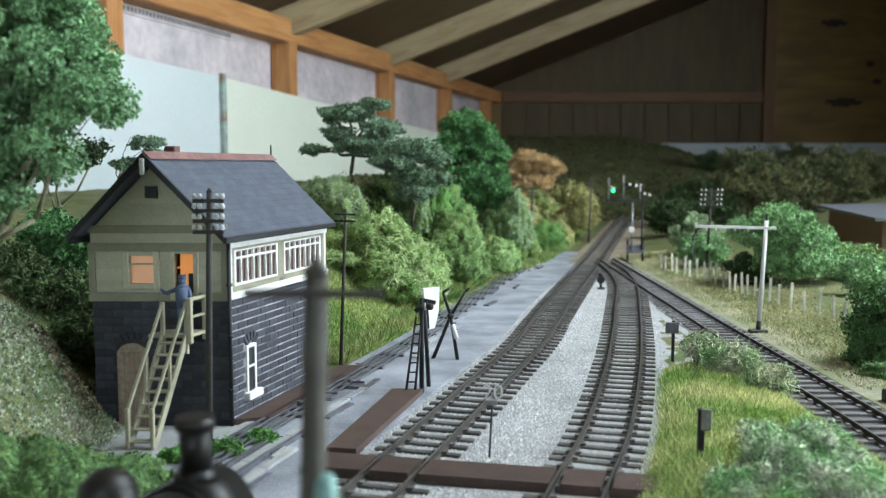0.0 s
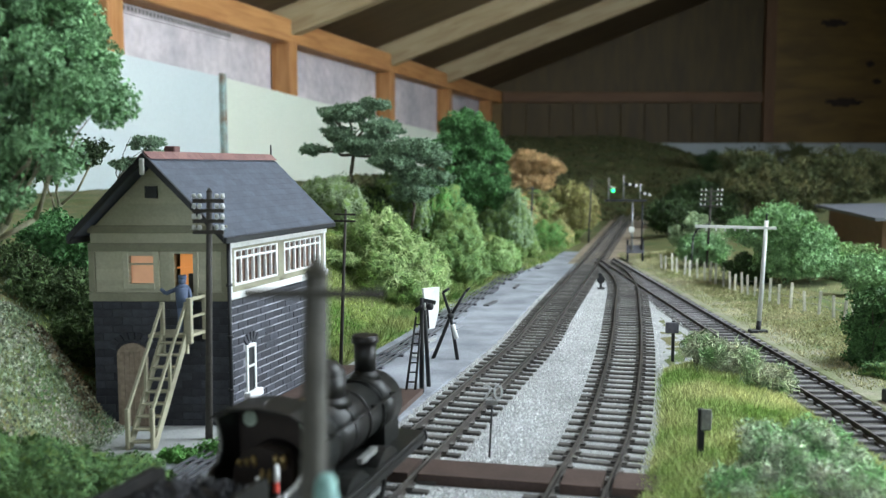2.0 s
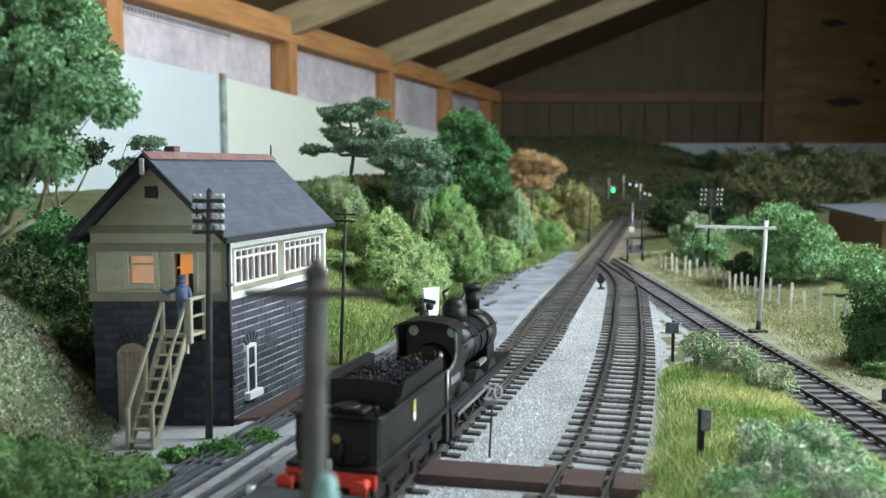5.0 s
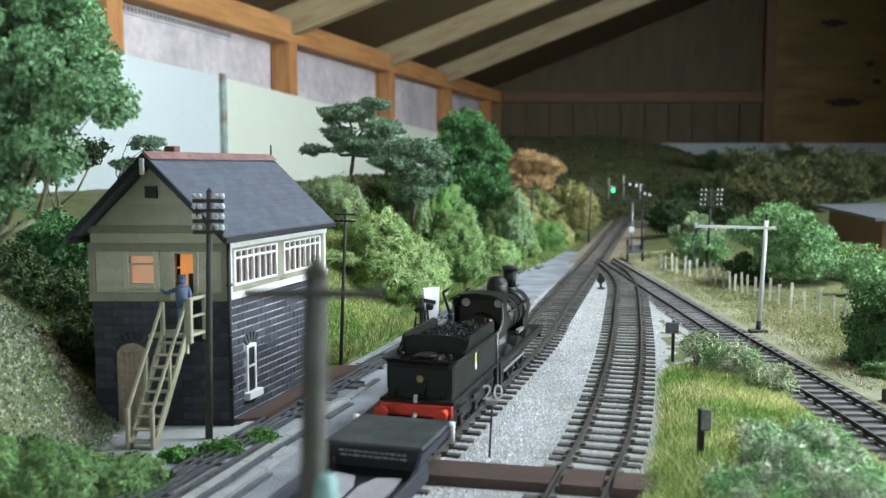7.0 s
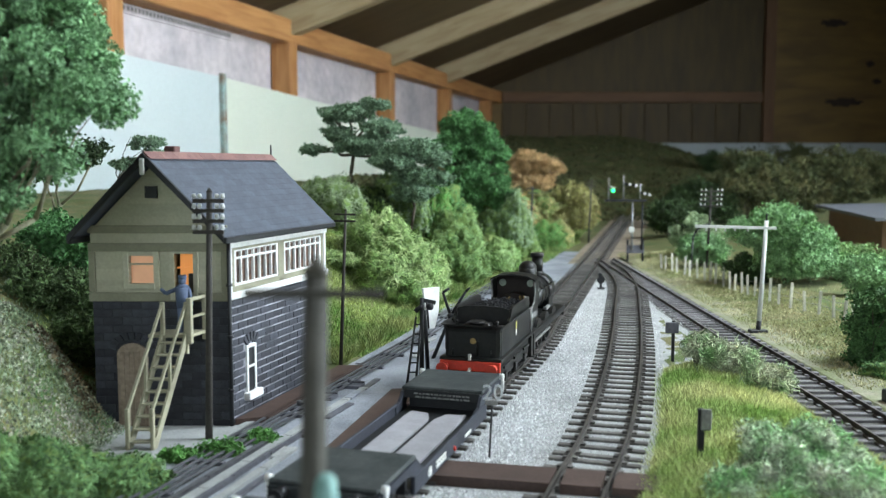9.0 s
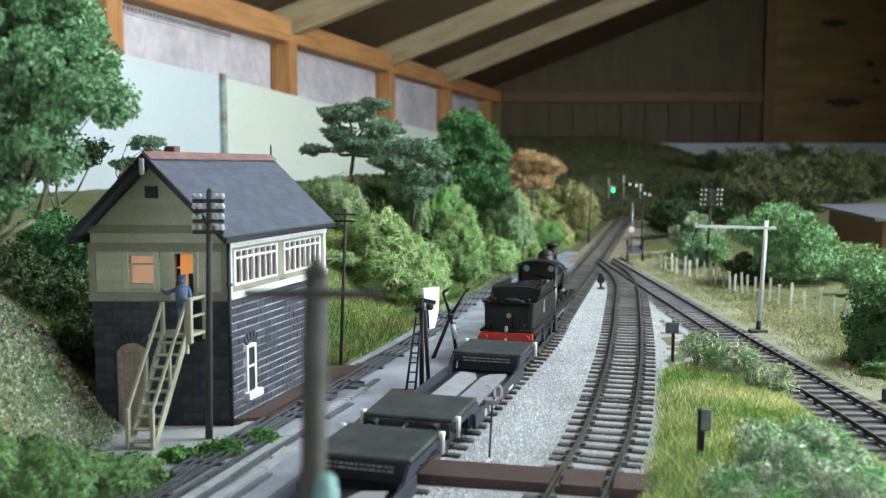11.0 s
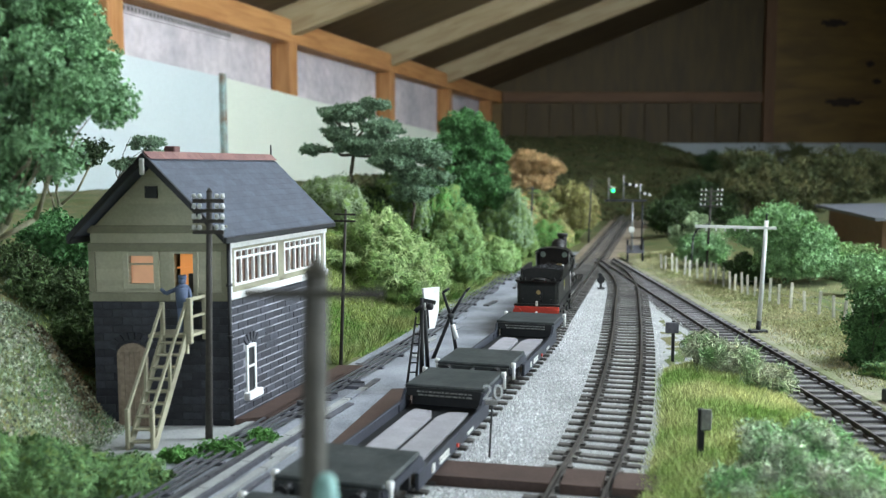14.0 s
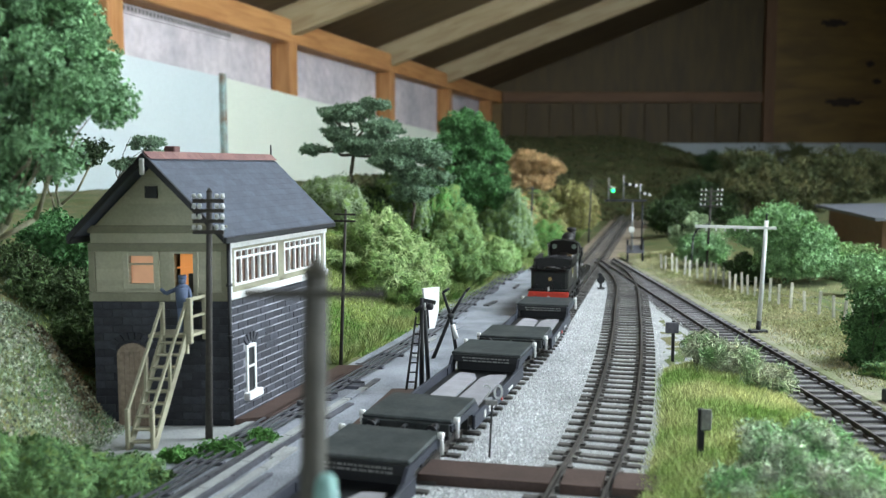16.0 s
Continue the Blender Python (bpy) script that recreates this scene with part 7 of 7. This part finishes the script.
def exchange_stands():
    """Two black tubular stands with a ladder and a white board beside the main line."""
    t = thing("apparatus_stand", "black tubular stand with a ladder and a hanging white board", "lineside apparatus")
    bm = bmesh.new()
    rod(bm, (-0.0100, 0.4160, BED - 0.001), (-0.0098, 0.4180, 0.0420), 0.0012, 0.0010, 8)
    part("post", bm, "black", t)
    bm = bmesh.new()
    rod(bm, (-0.0068, 0.4280, BED - 0.001), (-0.0086, 0.4200, 0.0360), 0.0011, 0.0009, 8)
    part("strut", bm, "black", t)
    lad = bmesh.new()
    a0, a1 = Vector((-0.0176, 0.4110, BED - 0.001)), Vector((-0.0126, 0.4180, 0.0330))
    b0, b1 = Vector((-0.0132, 0.4110, BED - 0.001)), Vector((-0.0100, 0.4180, 0.0330))
    rod(lad, a0, a1, 0.0006, 0.0005, 6)
    rod(lad, b0, b1, 0.0006, 0.0005, 6)
    ladder = part("ladder", lad, "black", t)
    for i in range(8):
        q = (i + 0.7) / 8.5
        bm = bmesh.new()
        rod(bm, a0.lerp(a1, q), b0.lerp(b1, q), 0.0004, 0.0004, 6)
        part("rung", bm, "black", ladder)
    bm = bmesh.new()
    slab(bm, [(-0.0092, 0.4185, 0.0462), (-0.0016, 0.4265, 0.0460), (-0.0020, 0.4261, 0.0345), (-0.0038, 0.4242, 0.0266), (-0.0068, 0.4210, 0.0266)], 0.0010, (-0.72, 0.69, 0))
    part("board", bm, "white", t, "white board with a ragged lower edge")
    bm = bmesh.new()
    bar(bm, (-0.0098, 0.4180, 0.0410), (-0.0034, 0.4170, 0.0398), 0.0012, 0.0018)
    ball(bm, (-0.0060, 0.4170, 0.0380), 0.0018)
    rod(bm, (-0.0075, 0.4170, 0.0400), (-0.0066, 0.4160, 0.0280), 0.0006, 0.0004, 6)
    rod(bm, (-0.0130, 0.4175, 0.0355), (-0.0098, 0.4178, 0.0385), 0.0012, 0.0010, 8)
    part("arm", bm, "black", t)
    t = thing("apparatus_stand", "black splayed-leg stand with upturned arms and white bands", "lineside apparatus")
    top = Vector((0.0042, 0.490, 0.0215))
    for foot in ((-0.0060, 0.4918, BED - 0.001), (0.0082, 0.4885, BED - 0.001)):
        bm = bmesh.new()
        rod(bm, foot, top, 0.0011, 0.0009, 8)
        part("leg", bm, "black", t)
    bm = bmesh.new()
    rod(bm, Vector((0.0082, 0.4883, 0.006)).lerp(top, 0.2), Vector((0.0082, 0.4883, 0.006)).lerp(top, 0.7), 0.0013, 0.0012, 8)
    part("band", bm, "white", t, "white band")
    for tip in ((0.0000, 0.490, 0.0345), (0.0125, 0.490, 0.0350)):
        bm = bmesh.new()
        rod(bm, top, tip, 0.0009, 0.0007, 8)
        rod(bm, tip, Vector(tip) + Vector((0.0022 if tip[0] > 0.005 else 0.0035, 0, 0.0022)), 0.0008, 0.0006, 8)
        part("arm", bm, "black", t)
    bm = bmesh.new()
    ball(bm, top, 0.0020)
    part("joint", bm, "black", t)


exchange_stands()


def bracket_signal():
    t = thing("bracket_signal", "tall bracket signal with three dolls and one green lamp", "railway signal")
    y = 1.0
    for x in (0.2065, 0.2237):
        bm = bmesh.new()
        rod(bm, (x, 1.008, BED - 0.002), (x, 1.008, 0.022), 0.0012, 0.0012, 8)
        part("leg", bm, "black", t)
    bm = bmesh.new()
    bar(bm, (0.2055, 1.007, 0.0110), (0.2247, 1.007, 0.0110), 0.002, 0.0090)
    part("lower_plate", bm, "stool", t)
    bm = bmesh.new()
    rod(bm, (0.2105, 1.005, 0.010), (0.2105, 1.004, 0.066), 0.0013, 0.0011, 8)
    part("column", bm, "steel", t, "grey steel column")
    bm = bmesh.new()
    rod(bm, (0.2215, 1.005, 0.010), (0.2215, 1.004, 0.066), 0.0011, 0.0010, 8)
    part("column", bm, "black", t)
    bm = bmesh.new()
    bar(bm, (0.1800, 1.004, 0.0655), (0.2255, 1.004, 0.0655), 0.006, 0.0022)
    part("platform", bm, "black", t)
    for x, h, ax in ((0.1835, 0.0900, 0.0055), (0.2000, 0.0930, 0.0140), (0.2185, 0.0830, 0.0100)):
        bm = bmesh.new()
        rod(bm, (x, 1.003, 0.0660), (x, 1.003, h), 0.0009, 0.0007, 8)
        ball(bm, (x, 1.003, h), 0.0012)
        doll = part("doll", bm, "steel", t)
        bm = bmesh.new()
        bar(bm, (x, 1.001, h - 0.0090), (x + ax, 1.001, h - 0.0110), 0.0009, 0.0022)
        part("signal_arm", bm, "black", doll)
        for q in (0.45, 0.95):
            bm = bmesh.new()
            ball(bm, (x + ax * q, 1.0000, h - 0.0090 - 0.002 * q), 0.0016)
            part("spectacle", bm, "offwhite", doll)
    bm = bmesh.new()
    ball(bm, (0.1878, 0.9985, 0.0765), 0.0019)
    part("lamp", bm, "green_lamp", t, "lit green signal lamp")
    for x, z in ((0.2090, 0.034),):
        bm = bmesh.new()
        block(bm, (x - 0.0028, 0.999, z - 0.0035), (x + 0.0028, 1.001, z + 0.0025), 0.0003)
        part("plate", bm, "offwhite", t)


bracket_signal()


def fence():
    t = thing("fence", "row of pale weathered fence posts along the verge", "fence")
    pts = [Vector((0.2262, 0.930, 0)), Vector((0.2420, 0.805, 0)), Vector((0.2505, 0.688, 0)), Vector((0.2640, 0.598, 0)), Vector((0.285, 0.50, 0))]
    rnd = random.Random(4)
    acc = 0.0
    tops = []
    for a, b in zip(pts, pts[1:]):
        L = (b - a).length
        while acc < L:
            p = a.lerp(b, acc / L)
            z = land(p.x, p.y)
            h = rnd.uniform(0.0160, 0.0215)
            lean = Vector((rnd.uniform(-0.0012, 0.0012), rnd.uniform(-0.001, 0.001), h))
            bm = bmesh.new()
            base = Vector((p.x, p.y, z - 0.002))
            bar(bm, base, base + lean, 0.0017, 0.0013, (0, 1, 0))
            part("post", bm, "fencewood", t)
            tops.append(base + lean * 0.75)
            acc += rnd.uniform(0.010, 0.020)
        acc -= L
    for k in (1.0, 0.6):
        bm = bmesh.new()
        for a, b in zip(tops, tops[1:]):
            rod(bm, Vector((a.x, a.y, a.z * k)), Vector((b.x, b.y, b.z * k)), 0.00018, 0.00018, 4)
        part("wire", bm, "steel", t)


fence()


def brown_building():
    t = thing("goods_shed", "plain brown low building with a dark grey roof", "building")
    bm = bmesh.new()
    prism(bm, [(0.463, 0.95), (0.66, 0.91), (0.70, 1.13), (0.50, 1.17)], -0.01, [0.046, 0.052, 0.052, 0.046])
    part("wall", bm, "brownwall", t)
    bm = bmesh.new()
    slab(bm, [(0.448, 0.935, 0.0465), (0.67, 0.895, 0.0530), (0.71, 1.14, 0.0560), (0.49, 1.19, 0.0500)], 0.0035, (0, 0, 1))
    part("roof", bm, "slateplain", t, "dark grey flat roof")


brown_building()
# dark knots on the plywood end wall
for x, z, a, b in ((1.545, 0.668, 0.060, 0.018), (1.695, 0.508, 0.020, 0.015), (1.725, 0.440, 0.020, 0.014), (1.595, 0.358, 0.085, 0.020), (0.62, 0.31, 0.016, 0.018), (0.80, 0.312, 0.015, 0.014)):
    bm = bmesh.new()
    q = bmesh.ops.create_circle(bm, cap_ends=True, segments=24, radius=1.0)
    for i, v in enumerate(q["verts"]):
        k = 1 + 0.18 * math.sin(i * 2.1) + 0.1 * math.sin(i * 5.3)
        v.co = Vector((x + v.co.x * a * k * 0.85, 3.6385, z + v.co.y * b * k * 0.85))
    tagged(part("wood_knot", bm, "knot"), "dark knot in the plywood wall", "knot", "wood knots", kind="structure")

# ---- tracks' sleepers, last ----
lay_track("main_track", line_of("main", -0.3, 2.3, 0.0097 / 3), "main line with chaired rails on dark timber sleepers", 270)
lay_track("loop_track", line_of("loop", -0.29, 0.99, 0.0097 / 3), "curved loop line with chaired rails on dark timber sleepers")
lay_track("siding_track", line_of("siding", -0.29, 1.02, 0.0097 / 3), "straight siding with chaired rails on grey sleepers", 300, "siding_sleeper")


def lay_masonry():
    """The base's stones: courses on the gable and on the side."""
    rnd = random.Random(11)
    course, ln = 0.00325, 0.0078
    W, L = BOX_W, BOX_L
    gable, side = [], []
    for i in range(16):
        z = -0.003 + course * (i + 0.5)
        for along, lst, length in ((0, gable, W), (1, side, L)):
            v = -(ln / 2 if i % 2 else 0)
            while v < length - 0.0005:
                a, b = max(0.0, v), min(length, v + ln)
                v += ln
                if b - a < 0.0012:
                    continue
                mid = (a + b) / 2
                if along and abs(mid - 0.0176) < 0.0045 and 0.006 < z < 0.029:
                    continue
                if not along and 0.0092 < mid < 0.0224 and z < 0.0295:
                    continue
                out = rnd.uniform(-0.0001, 0.00012)
                p = BOX_M @ (Vector((W - 0.0005 + out, mid, z)) if along else Vector((mid, 0.0006 - out, z)))
                lst.append((p, (b - a - 0.00014) / ln))
    shared_pieces("stone", (ln, 0.0012, course - 0.00020), gable, "stone", BASE_T, [(1, 0, 0), (0, 1, 0), (0, 0, 1)])
    shared_pieces("stone", (ln, 0.0012, course - 0.00060), side, "stone", BASE_T, [ALONG, -ACROSS, (0, 0, 1)])


lay_masonry()

# ---- what moves: the train along the main line; s of the tender's rear beam by time ----
RUN = [(0.0, 0.0065), (0.5, 0.0315), (1.0, 0.0565), (1.5, 0.0810), (2.0, 0.1030), (2.5, 0.1247), (3.0, 0.1470), (3.5, 0.1693), (4.0, 0.1920), (5.2, 0.2400), (6.3, 0.2812), (7.0, 0.3095), (7.5, 0.3305), (8.0, 0.3490), (8.5, 0.3680), (9.0, 0.3858), (10.2, 0.4300), (11.5, 0.4760), (12.0, 0.4915), (12.5, 0.5050), (13.0, 0.5190), (13.5, 0.5340), (14.0, 0.5510), (14.5, 0.5690), (15.0, 0.5870), (15.5, 0.6050), (16.0, 0.6195)]


def on_line(s):
    d = Vector((S(s + 0.02, main_n(s + 0.02)) - S(s - 0.02, main_n(s - 0.02))))
    return Matrix.Translation(S(s, main_n(s))) @ Matrix.Rotation(math.atan2(d.y, d.x), 4, "Z")


def motions():
    walk(TENDER, [(t, on_line(s)) for t, s in RUN])
    walk(LOCO, [(t, on_line(s + TENDER_L - 0.0045)) for t, s in RUN])
    for i, w in enumerate(WAGONS):
        walk(w, [(t, on_line(s - 0.0045 - WAGON * (i + 0.5))) for t, s in RUN])


motions()
